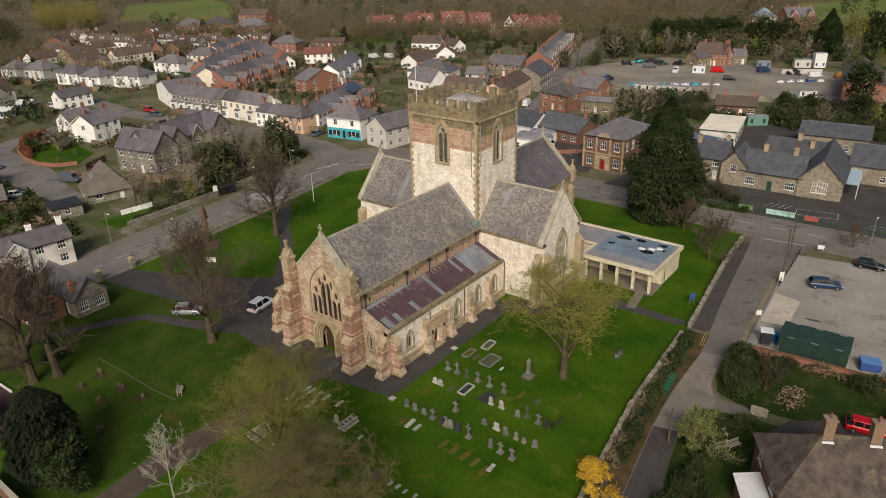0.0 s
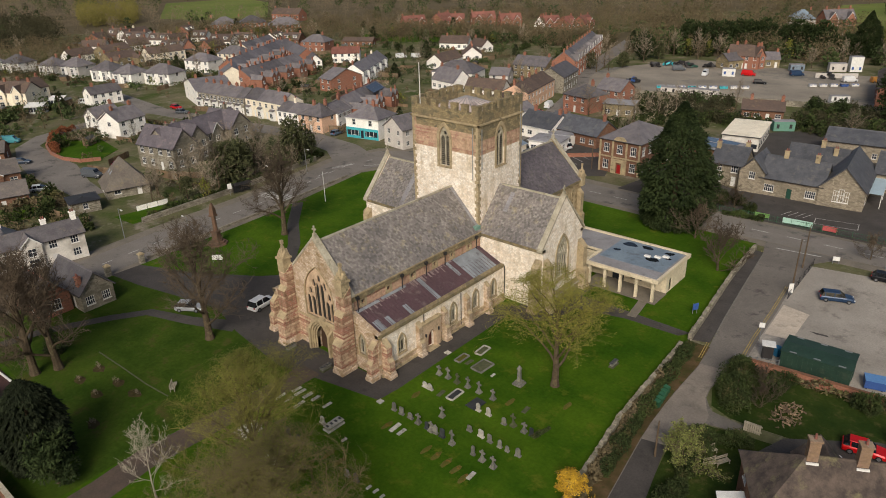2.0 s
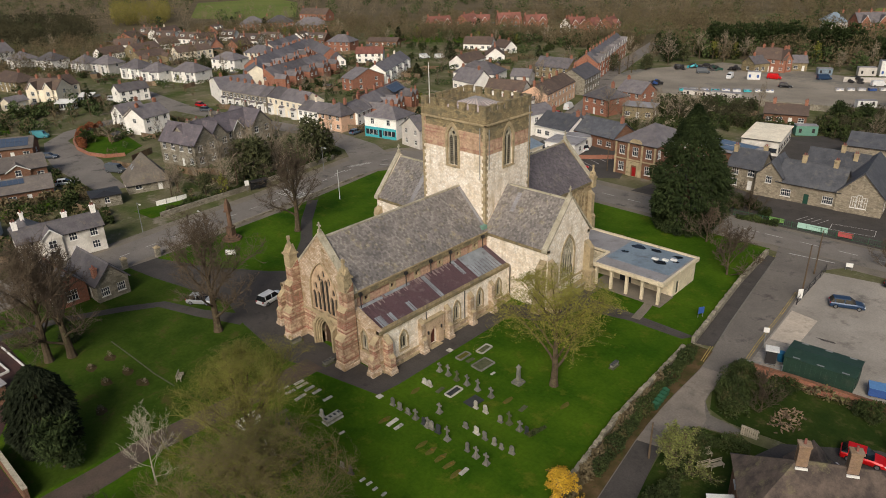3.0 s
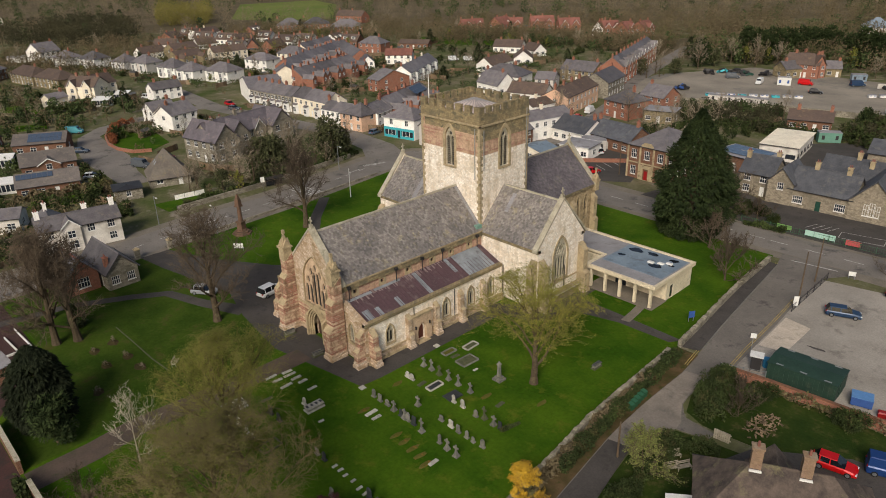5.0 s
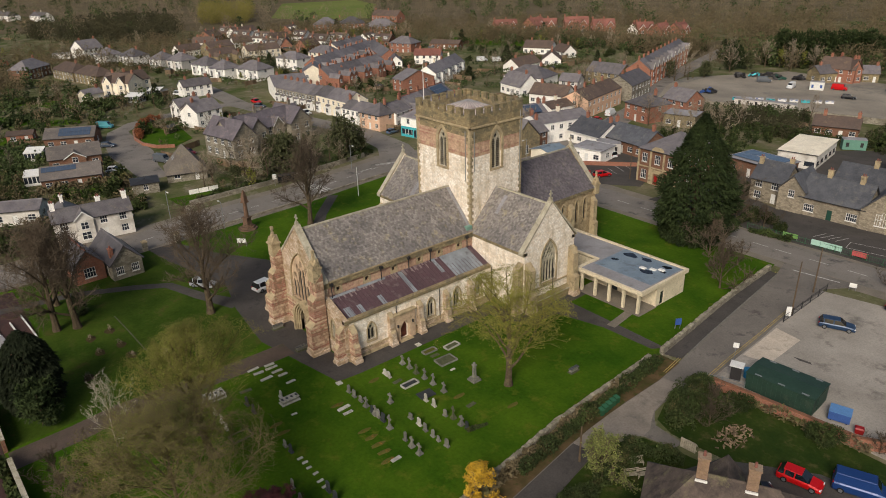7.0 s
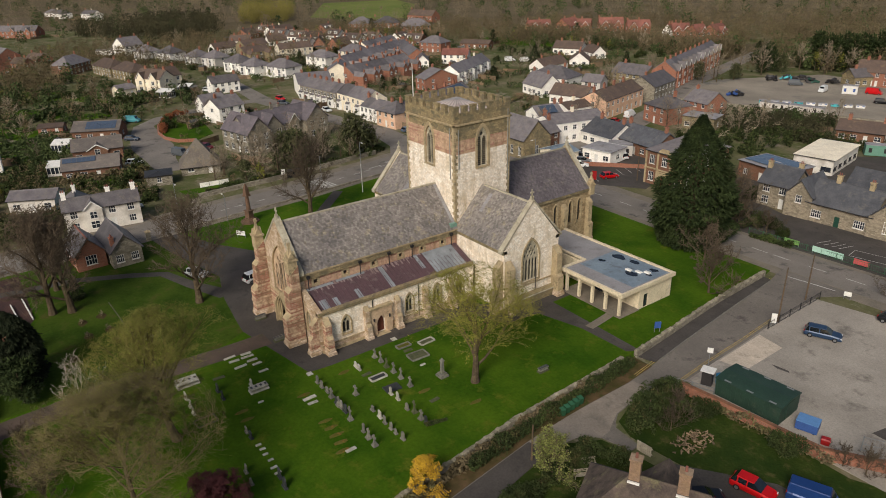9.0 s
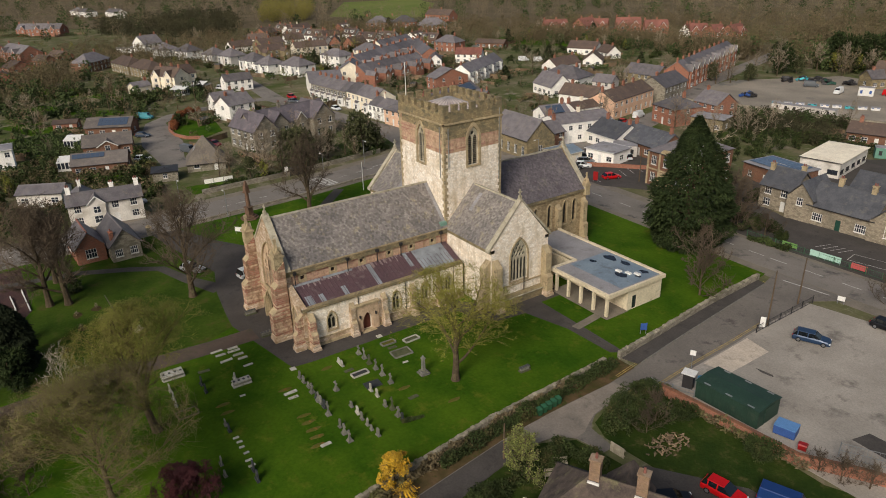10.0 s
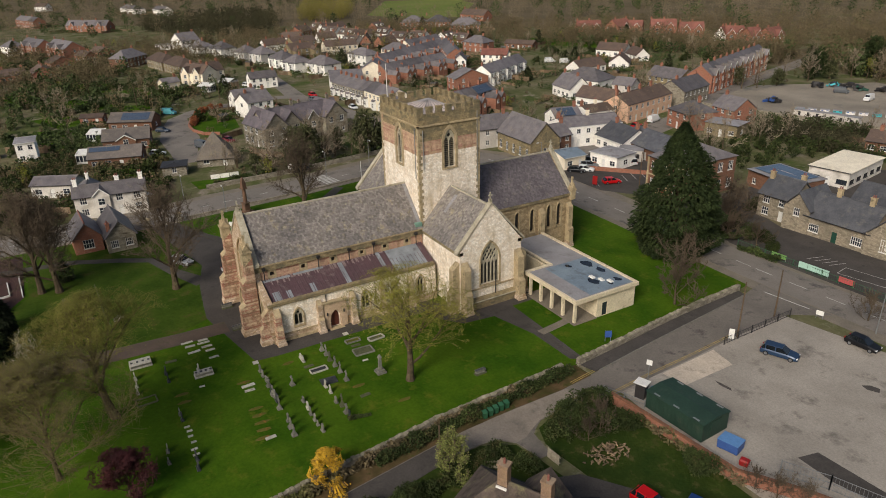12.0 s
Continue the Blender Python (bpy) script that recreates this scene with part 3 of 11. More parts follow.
def buttress(place, u, w, steps, mat, name="buttress"):
    """A stepped buttress: steps of (top height, depth), each with a sloping weathering."""
    bm = bmesh.new()
    z = 0.0
    for k, (top, depth) in enumerate(steps):
        nxt = steps[k + 1][1] if k + 1 < len(steps) else 0.0
        slope = (depth - nxt) * 0.9
        p = [(z, 0), (z, depth), (top, depth), (top + slope, nxt), (top + slope, 0)]
        f = [bm.verts.new(place(u - w / 2, a, b)) for a, b in p]
        g = [bm.verts.new(place(u + w / 2, a, b)) for a, b in p]
        bm.faces.new(f), bm.faces.new(g[::-1])
        for i in range(5):
            q = bm.faces.new((f[i], g[i], g[(i + 1) % 5], f[(i + 1) % 5]))
            q.material_index = 1 if i == 2 else 0
        z = top + slope
    ob = cpart(name, bm, [mat, M["stone_dress"]])
    if steps[0][1] > 0.85:
        d = steps[0][1]
        for top, out in ((0.85, 0.08), (0.45, 0.18)):
            bm = bmesh.new()
            lower = [bm.verts.new(place(u + a * (w / 2 + out), 0.0, b)) for a, b in ((-1, 0.05), (-1, d + out), (1, d + out), (1, 0.05))]
            mid = [bm.verts.new(place(u + a * (w / 2 + out), top, b)) for a, b in ((-1, 0.05), (-1, d + out), (1, d + out), (1, 0.05))]
            high = [bm.verts.new(place(u + a * (w / 2 - 0.02), top + out, b)) for a, b in ((-1, 0.05), (-1, d - 0.02), (1, d - 0.02), (1, 0.05))]
            for p, q in ((lower, mid), (mid, high)):
                for i in range(4):
                    bm.faces.new((p[i], p[(i + 1) % 4], q[(i + 1) % 4], q[i]))
            bm.faces.new(high), bm.faces.new(lower[::-1])
            cpart("plinth", bm, M["stone_mixed"], parent=ob)
    return ob


def pinnacle(x, y, z0, w, h, mat):
    bm = bmesh.new()
    box(bm, x - w / 2, y - w / 2, z0, x + w / 2, y + w / 2, z0 + h * 0.42)
    box(bm, x - w * 0.62, y - w * 0.62, z0 + h * 0.42, x + w * 0.62, y + w * 0.62, z0 + h * 0.48)
    for a in (-1, 1):
        extrude(bm, [(-w / 2, z0 + h * 0.48), (w / 2, z0 + h * 0.48), (0, z0 + h * 0.72)], -w / 2, w / 2, (lambda u, v, d: (x + u, y + d, v)) if a < 0 else (lambda u, v, d: (x + d, y + u, v)))
    vs = [bm.verts.new((x + a * w * 0.36, y + b * w * 0.36, z0 + h * 0.48)) for a, b in ((-1, -1), (1, -1), (1, 1), (-1, 1))]
    tip = bm.verts.new((x, y, z0 + h))
    for i in range(4):
        bm.faces.new((vs[i], vs[(i + 1) % 4], tip))
    bm.faces.new(vs[::-1])
    box(bm, x - w * 0.14, y - w * 0.14, z0 + h * 0.9, x + w * 0.14, y + w * 0.14, z0 + h * 1.02)
    return cpart("pinnacle", bm, mat)


def slates(bm_parent, corners, along, up, mat, sw=0.32, sh=0.32, label="", seed=1):
    """Slates laid in overlapping courses on a slope: corner at eave, vectors along the eave and up the slope, and a keep(u, v) test."""
    rnd = np.random.RandomState(seed)
    o, keep = corners
    o, along, up = Vector(o), Vector(along), Vector(up)
    nl, nu = along.length, up.length
    ea, eu = along.normalized(), up.normalized()
    en = ea.cross(eu)
    if en.z < 0:
        en = -en
    verts, faces = [], []
    rows = int(nu / sh)
    for j in range(rows + 1):
        off = (j % 2) * sw / 2
        k = -1
        while True:
            u0 = k * sw + off + rnd.uniform(-0.01, 0.01)
            u1 = u0 + sw - 0.016
            k += 1
            if u0 > nl:
                break
            if u1 <= 0.02:
                continue
            v0, v1 = j * sh, (j + 1) * sh + 0.06
            a, b = max(u0, 0.0), min(u1, nl)
            vm = (v0 + v1) / 2
            v1 = min(v1, nu)
            if b - a < 0.05 or v1 - v0 < 0.05:
                continue
            if keep and not keep((a + b) / 2, vm):
                continue
            h0, h1 = 0.07 + rnd.uniform(0, 0.02), 0.015
            tw = rnd.uniform(-0.006, 0.006)
            base = len(verts)
            dv = rnd.uniform(-0.02, 0.01)
            for (u, v, h) in ((a, v0 + dv, h0 + tw), (b, v0 + dv, h0 - tw), (b, v1, h1), (a, v1, h1), (a, v0 + dv, 0.0), (b, v0 + dv, 0.0)):
                verts.append(tuple(o + ea * u + eu * v + en * h))
            faces += [(base, base + 1, base + 2, base + 3), (base + 4, base + 5, base + 1, base)]
    ob = mesh_part("slating", verts, faces, mat, bm_parent, label)
    ob["kind"] = "stuff"
    return ob


def roof_slope(name, eave_a, eave_b, ridge_a, ridge_b, keep_hip=False, seed=1, slated=True, mat="slate"):
    """One thick roof slope between an eave line and a ridge line (in the same sense), covered with slates."""
    ea, eb, ra, rb = (Vector(p) for p in (eave_a, eave_b, ridge_a, ridge_b))
    n = (eb - ea).cross(ra - ea).normalized()
    if n.z < 0:
        n = -n
    bm = bmesh.new()
    top = [bm.verts.new(p) for p in (ea, eb, rb, ra)]
    bot = [bm.verts.new(p - n * 0.22) for p in (ea, eb, rb, ra)]
    bm.faces.new(top), bm.faces.new(bot[::-1])
    for i in range(4):
        bm.faces.new((top[i], bot[i], bot[(i + 1) % 4], top[(i + 1) % 4]))
    ob = cpart(name, bm, M["slate_plain"])
    if slated:
        slates(ob, (ea, None), eb - ea, ra - ea, M[mat], seed=seed)
    return ob


def wall(name, place, outline, holes, mat, thick=0.8, label=""):
    bm = bmesh.new()
    panel(bm, outline, holes, 0.0, -thick, place)
    return cpart(name, bm, mat, label)


def band(name, place, u0, u1, v0, v1, out, mat, back=0.3):
    bm = bmesh.new()
    extrude(bm, rect(u0, v0, u1, v1), -back, out, place)
    return cpart(name, bm, mat)


# nave
NE, NR = 10.0, 15.75     # eave and ridge
nw, ne = NX - 5.5, NX + 5.5
wall("nave_wall_west", W_(52.0), [(nw - 0.2, 0), (ne + 0.2, 0), (ne + 0.2, NE + 0.2), (NX, NR + 0.55), (nw - 0.2, NE + 0.2)], [lancet(NX, 4.9, 5.6, 7.5, 7), lancet(NX, 0.02, 2.4, 3.9, 6)], M["stone_mixed"], 0.9)
gothic(W_(52.0), NX, 4.9, 5.6, 7.5, 6, "great six-light west window with stone tracery", hood=0.1)
band("string_course", W_(52.0), nw, ne, 4.35, 4.6, 0.12, M["stone_dress"])
for s in (-1, 1):
    u0, u1 = sorted((NX + s * 2.3, NX + s * 4.9))
    bm = bmesh.new()
    extrude(bm, rect(u0, 0.9, u1, 4.3), -0.1, 0.03, W_(52.0))
    cpart("lower_facing", bm, M["stone_banded"], "banded red and cream stone facing")
for k, s in enumerate((-1, 1)):
    wall("clerestory_wall", S_(ne) if s > 0 else N_(nw), rect(52.9, 5.5, 78.7, NE - 1.1), [rect(y - 0.32, 7.95, y + 0.32, 8.6) for y in (54.6, 59.2, 63.8, 68.4, 72.2, 76.0)] if s > 0 else [], M["stone_red"], 0.7)
    band("eaves_cornice", S_(ne) if s > 0 else N_(nw), 52.2, 78.7, NE - 1.1, NE - 0.12, 0.22, M["stone_tan"], 0.7)
    band("eaves_moulding", S_(ne) if s > 0 else N_(nw), 52.2, 78.7, NE - 0.3, NE - 0.1, 0.34, M["stone_dress"], -0.21)
    roof_slope("nave_roof", ((NX + s * 5.75), 52.6, NE - 0.1), (NX + s * 5.75, 78.9, NE - 0.1), (NX, 52.6, NR), (NX, 78.9, NR), seed=3 + k)
for y in (54.6, 59.2, 63.8, 68.4, 72.2, 76.0):
    bm = bmesh.new()
    extrude(bm, rect(y - 0.32, 7.95, y + 0.32, 8.6), -0.4, -0.34, S_(ne))
    w_ = cpart("clerestory_window", bm, M["leaded"], "small square clerestory window")
    bm = bmesh.new()
    panel(bm, rect(y - 0.62, 7.6, y + 0.62, 8.86), [rect(y - 0.31, 7.96, y + 0.31, 8.59)], 0.05, -0.2, S_(ne))
    cpart("frame", bm, M["stone_dress"], parent=w_)
for y in (53.4, 61.4, 66.2, 70.2, 77.4):
    bm = bmesh.new()
    box(bm, ne + 0.22, y - 0.2, 9.1, ne + 0.52, y + 0.2, 9.5, 0, -0.04)
    hop = cpart("rainwater_hopper", bm, M["trim_dark"], "dark cast iron hopper head")
    bm = bmesh.new()
    bmesh.ops.create_cone(bm, cap_ends=True, segments=8, radius1=0.07, radius2=0.07, depth=1.7, matrix=Matrix.Translation((ne + 0.34, y, 8.3)))
    cpart("downpipe", bm, M["trim_dark"], parent=hop)
band("ridge_tiles", S_(NX), 52.6, 78.8, NR - 0.1, NR + 0.12, 0.16, M["coping"], 0.16)


def gable_coping(place, cu, half, ez, rz, d0, d1):
    bm = bmesh.new()
    t = 0.2
    for s in (-1, 1):
        sl = (rz - ez) / half
        pts = [(cu + s * (half + 0.35), ez - 0.25), (cu + s * (half + 0.35), ez + 0.15), (cu, rz + t + 0.12), (cu, rz)]
        extrude(bm, pts, d0, d1, place)
    dm = (d0 + d1) / 2
    extrude(bm, rect(cu - 0.22, rz + 0.1, cu + 0.22, rz + 0.7), dm - 0.2, dm + 0.2, place)
    extrude(bm, rect(cu - 0.08, rz + 0.65, cu + 0.08, rz + 1.7), dm - 0.08, dm + 0.08, place)
    extrude(bm, rect(cu - 0.32, rz + 1.15, cu + 0.32, rz + 1.33), dm - 0.08, dm + 0.08, place)
    return cpart("gable_coping", bm, M["coping"], "stone gable coping with a cross finial")


gable_coping(W_(52.0), NX, 5.7, NE + 0.1, NR + 0.5, -0.85, 0.12)
# west door and its moulded arch
bm = bmesh.new()
extrude(bm, lancet(NX, 0.02, 2.4, 3.9, 6), -0.75, -0.65, W_(52.0))
west_door = cpart("west_door", bm, plain("oak_dark", lin(70, 52, 40), 0.7), "dark oak double church door")
bm = bmesh.new()
for k in range(4):
    g = 0.22 * k
    panel(bm, lancet(NX, 0.02, 2.4 + 2 * g + 0.44, 3.9 + g * 1.5 + 0.33, 6), [lancet(NX, 0.02, 2.4 + 2 * g, 3.9 + g * 1.5, 6)], 0.1 + 0.2 * k, -0.4, W_(52.0))
cpart("door_arch", bm, M["stone_dress"], "moulded stone doorway arch")
for s in (-1, 1):
    ux = NX + s * 5.6
    buttress(W_(52.0), ux, 1.5, [(4.2, 2.5), (8.0, 1.8), (10.6, 1.2)], M["stone_banded"])
    pinnacle(ux, 51.3, 10.6, 1.25, 4.2, M["stone_dress"])
    buttress(W_(52.0), NX + s * 1.95, 0.35, [(3.2, 0.8)], M["stone_dress"])
# aisles
AE = 5.6
for s in (1, -1):
    xw = NX + s * 10.3
    P_ = S_(xw) if s > 0 else N_(xw)
    holes = [lancet(56.3, 1.9, 1.35, 2.6), lancet(66.5, 1.6, 1.35, 2.9), lancet(71.4, 1.6, 1.35, 2.9), lancet(75.6, 1.7, 1.2, 2.8)]
    door = lancet(61.5, 0.05, 1.45, 2.75)
    wall("aisle_wall", P_, rect(52.9, 0, 78.2, AE), holes + ([door] if s > 0 else []), M["stone_cream"], 0.7)
    if s > 0:
        for y, v, w, h in ((56.3, 1.9, 1.35, 2.6), (66.5, 1.6, 1.35, 2.9), (71.4, 1.6, 1.35, 2.9), (75.6, 1.7, 1.2, 2.8)):
            gothic(P_, y, v, w, h, 2)
        bm = bmesh.new()
        panel(bm, rect(59.75, 0, 63.25, 4.15), [lancet(61.5, 0.05, 1.6, 2.9)], 0.5, 0.0, P_)
        cpart("door_surround", bm, M["tracery_stone"], "square tan stone surround of the side door")
        band("door_cornice", P_, 59.6, 63.4, 4.15, 4.4, 0.66, M["stone_dress"], 0.0)
        band("door_step", P_, 60.4, 62.6, 0, 0.1, 1.0, M["stone_dress"], 0.0)
        for y in (60.25, 62.75):
            band("wall_lamp", P_, y - 0.09, y + 0.09, 2.3, 2.75, 0.68, M["trim_dark"], -0.5)
        bm = bmesh.new()
        extrude(bm, door, -0.4, -0.3, P_)
        cpart("south_door", bm, plain("oak", lin(98, 56, 46), 0.7), "dark oak side door")
    band("aisle_parapet", P_, 52.2, 78.0, AE, AE + 0.45, 0.18, M["stone_tan"], 0.5)
    for y0, y1 in ((52.4, 59.75), (63.25, 78.2)) if s > 0 else ((52.4, 78.2),):
        band("plinth", P_, y0, y1, 0, 1.0, 0.16, M["stone_mixed"], 0.1)
        band("plinth", P_, y0, y1, 0, 0.45, 0.34, M["stone_dress"], 0.1)
        band("plinth_moulding", P_, y0, y1, 1.0, 1.14, 0.2, M["stone_dress"], 0.1)
    for y in (59.3, 64.3, 69.1, 73.7):
        buttress(P_, y, 0.75, [(2.0, 1.0), (4.3, 0.65)], M["stone_mixed"])
    buttress(P_, 53.2, 0.9, [(2.4, 1.3), (4.4, 0.9)], M["stone_banded"])
    # lean-to roof in leads
    bm = bmesh.new()
    x0, x1 = NX + s * 10.0, NX + s * 5.5
    extrude(bm, [(x0, AE + 0.05), (x1, 7.55), (x1, 7.35), (x0, AE - 0.15)], 52.7, 78.4, lambda u, v, d: (u, d, v))
    lean = cpart("aisle_roof", bm, M["lead"], "weathered purple-brown lead aisle roof")
    rnd = random.Random(4)
    for k, y in enumerate(np.arange(53.2, 78.2, 0.62)):
        bm = bmesh.new()
        m = lambda u, v, d: (u, d, v)
        extrude(bm, [(x0, AE + 0.05), (x1, 7.55), (x1, 7.61), (x0, AE + 0.11)], y, y + 0.06, m)
        cpart("lead_roll", bm, M["lead"], parent=lean)
    for y0, y1, a, b in ((53.6, 54.6, 0.0, 0.45), (55.5, 56.2, 0.0, 0.4), (59.0, 59.7, 0.05, 0.45), (64.2, 64.9, 0.0, 0.95), (72.0, 77.4, 0.02, 0.98), (70.4, 71.0, 0.4, 1.0), (57.5, 62, 0.9, 0.98), (53, 57, 0.88, 0.96)):
        bm = bmesh.new()
        pz = lambda f: AE + 0.05 + 1.95 * f
        px = lambda f: x0 + (x1 - x0) * f
        extrude(bm, [(px(a), pz(a) + 0.012), (px(b), pz(b) + 0.012), (px(b), pz(b) + 0.03), (px(a), pz(a) + 0.03)], y0, y1, m)
        cpart("lead_patch", bm, M["lead_grey"], parent=lean)
    bm = bmesh.new()
    y = 52.9
    while y < 71.8:
        wd, b0 = rnd.uniform(0.05, 0.3), rnd.uniform(0.72, 0.95)
        extrude(bm, [(px(b0), pz(b0) + 0.008), (px(0.995), pz(0.995) + 0.008), (px(0.995), pz(0.995) + 0.02), (px(b0), pz(b0) + 0.02)], y, y + wd, m)
        y += wd + rnd.uniform(0.02, 0.35)
    cpart("lead_streak", bm, M["lead_pale"], "pale weathered streaks down the lead", parent=lean)
    # west end of the aisle
    uo, ui = NX + s * 10.3, NX + s * 5.5
    wall("aisle_wall_west", W_(52.2), [(min(uo, ui), 0), (max(uo, ui), 0)] + ([(uo, AE + 0.45), (ui, 7.9)] if s > 0 else [(ui, 7.9), (uo, AE + 0.45)]), [lancet(NX + s * 7.5, 2.4, 1.2, 2.9)], M["stone_mixed"], 0.7)
    gothic(W_(52.2), NX + s * 7.5, 2.4, 1.2, 2.9, 2)
    buttress(W_(52.2), NX + s * 9.8, 0.9, [(2.4, 1.3), (4.4, 0.9)], M["stone_banded"])
# crossing tower
tx0, tx1, ty0, ty1 = TX - 6.3, TX + 6.3, 78.8, 89.6
TT = 27.0
tower_faces = (("south", S_(tx1), ty0, ty1), ("west", W_(ty0), tx0 + 0.8, tx1 - 0.8), ("north", N_(tx0), ty0, ty1), ("east", E_(ty1), tx0 + 0.8, tx1 - 0.8))
for side, pl, a, b in tower_faces:
    c = (a + b) / 2
    hole = [lancet(c, 18.7, 2.0, 6.0, 6)]
    if side in ("north", "east"):
        wall("tower_wall", pl, rect(a, 0, b, 21.2), [], M["stone_cream"], 0.8)
    if side in ("south", "west"):
        wall("tower_wall", pl, [(a, 0), (b, 0), (b, 21.2), (c + 1.0, 21.2), (c + 1.0, 18.7), (c - 1.0, 18.7), (c - 1.0, 21.2), (a, 21.2)], [], M["stone_cream"], 0.8)
        zs = 23.3 if side == "south" else 24.3
        ring = lancet(c, 18.7, 2.0, 6.0, 8)
        half = sorted(((u - c, v) for u, v in ring if u >= c and v > 21.2), key=lambda q: q[1])
        cut = [(w_, v) for w_, v in half if v < zs]
        k_ = next(k for k, q in enumerate(half) if q[1] >= zs)
        p0 = half[k_ - 1] if k_ else (1.0, 21.2)
        wz = p0[0] + (half[k_][0] - p0[0]) * (zs - p0[1]) / max(1e-6, half[k_][1] - p0[1])
        rest = half[k_:]
        for sg, edge in ((-1, a), (1, b)):
            wall("tower_belfry", pl, [(edge, 21.2), (c + sg * 1.0, 21.2)] + [(c + sg * w_, v) for w_, v in cut] + [(c + sg * wz, zs), (edge, zs)], [], M["stone_red"], 0.8, "red sandstone belfry stage")
        wall("tower_top_stage", pl, [(a, zs), (c - wz, zs)] + [(c - w_, v) for w_, v in rest] + [(c + w_, v) for w_, v in rest[::-1] if w_ > 1e-4] + [(c + wz, zs), (b, zs), (b, 25.6), (a, 25.6)], [], M["stone_tan"], 0.8, "tan stone top stage")
        win = gothic(pl, c, 18.7, 2.0, 6.0, 2, "two-light louvred belfry window", hood=0.42)
        bm = bmesh.new()
        for z in np.arange(18.9, 23.2, 0.3):
            extrude(bm, [(z, -0.42), (z + 0.2, -0.3), (z + 0.23, -0.3), (z + 0.03, -0.42)], c - 0.95, c + 0.95, lambda u, v, d: pl(d, u, v))
        cpart("louvres", bm, M["stone_grey"], parent=win)
    else:
        wall("tower_belfry", pl, rect(a, 21.2, b, 25.6), [], M["stone_red"], 0.8, "red sandstone belfry stage")
    if side in ("west", "east"):
        a, b = tx0, tx1
    dz = 0.006 if side in ("west", "east") else 0.0
    wall("tower_parapet", pl, rect(a - 0.08, 25.6 + dz, b + 0.08, TT + 0.3 + dz), [], M["stone_tan"], 0.5)
    band("tower_string", pl, a - 0.2, b + 0.2, 25.5 + dz, 25.75 + dz, 0.2, M["stone_dress"], 0.1)
    n = 7
    pitch = (b - a) / (n - 0.42)
    for k in range(n):
        u0 = a + k * pitch
        bm = bmesh.new()
        extrude(bm, rect(u0, TT + 0.3 + dz, u0 + pitch * 0.58, TT + 1.2 + dz), -0.45, 0.06, pl)
        extrude(bm, rect(u0 - 0.05, TT + 1.2 + dz, u0 + pitch * 0.58 + 0.05, TT + 1.36 + dz), -0.5, 0.12, pl)
        cpart("merlon", bm, M["stone_tan"])
# quoins up the corners
rnd = random.Random(8)
for cx, cy, sx, sy in ((tx1, ty0, 1, -1), (tx0, ty0, -1, -1), (tx1, ty1, 1, 1)):
    for j in range(30):
        z = 10.2 + j * 0.52
        lx, ly = (0.62, 0.36) if j % 2 else (0.36, 0.62)
        bm = bmesh.new()
        x_a, x_b = sorted((cx + sx * 0.04, cx - sx * lx))
        y_a, y_b = sorted((cy + sy * 0.04, cy - sy * ly))
        box(bm, x_a, y_a, z + 0.01, x_b, y_b, z + 0.5)
        cpart("quoin", bm, M["stone_dress"])
# tower roof: low leaded pyramid
bm = bmesh.new()
vs = [bm.verts.new(p) for p in ((tx0 + 0.5, ty0 + 0.5, 26.0), (tx1 - 0.5, ty0 + 0.5, 26.0), (tx1 - 0.5, ty1 - 0.5, 26.0), (tx0 + 0.5, ty1 - 0.5, 26.0))]
tip = bm.verts.new((TX, (ty0 + ty1) / 2, 28.2))
for i in range(4):
    bm.faces.new((vs[i], vs[(i + 1) % 4], tip))
bm.faces.new(vs[::-1])
tr = cpart("tower_roof", bm, M["cap_lead"], "low pale leaded pyramid roof")
for k in range(24):
    a = k / 24
    cxy = Vector((TX, (ty0 + ty1) / 2, 0))
    sx_, sy_ = 5.8, 4.9
    s4 = int(a * 4)
    f = (a * 4) % 1 * 2 - 1
    e = {0: (f * sx_, -sy_), 1: (sx_, f * sy_), 2: (-f * sx_, sy_), 3: (-sx_, -f * sy_)}[s4]
    p0, p1 = Vector((TX + e[0], cxy.y + e[1], 26.02)), Vector((TX + e[0] * 0.05, cxy.y + e[1] * 0.05, 28.14))
    d = (p1 - p0).cross(Vector((0, 0, 1))).normalized() * 0.05
    bm = bmesh.new()
    up = Vector((0, 0, 0.09))
    lo = [bm.verts.new(p) for p in (p0 - d, p0 + d, p1 + d, p1 - d)]
    hi = [bm.verts.new(p + up) for p in (p0 - d, p0 + d, p1 + d, p1 - d)]
    bm.faces.new(hi), bm.faces.new(lo[::-1])
    for i in range(4):
        bm.faces.new((lo[i], lo[(i + 1) % 4], hi[(i + 1) % 4], hi[i]))
    cpart("lead_roll", bm, M["felt"], parent=tr)
bm = bmesh.new()
bmesh.ops.create_cone(bm, cap_ends=True, segments=8, radius1=0.09, radius2=0.05, depth=7.5, matrix=Matrix.Translation((tx0 + 0.9, ty0 + 0.9, 29.5)))
cpart("flagpole", bm, M["trim_white"], "white flagpole on the tower")
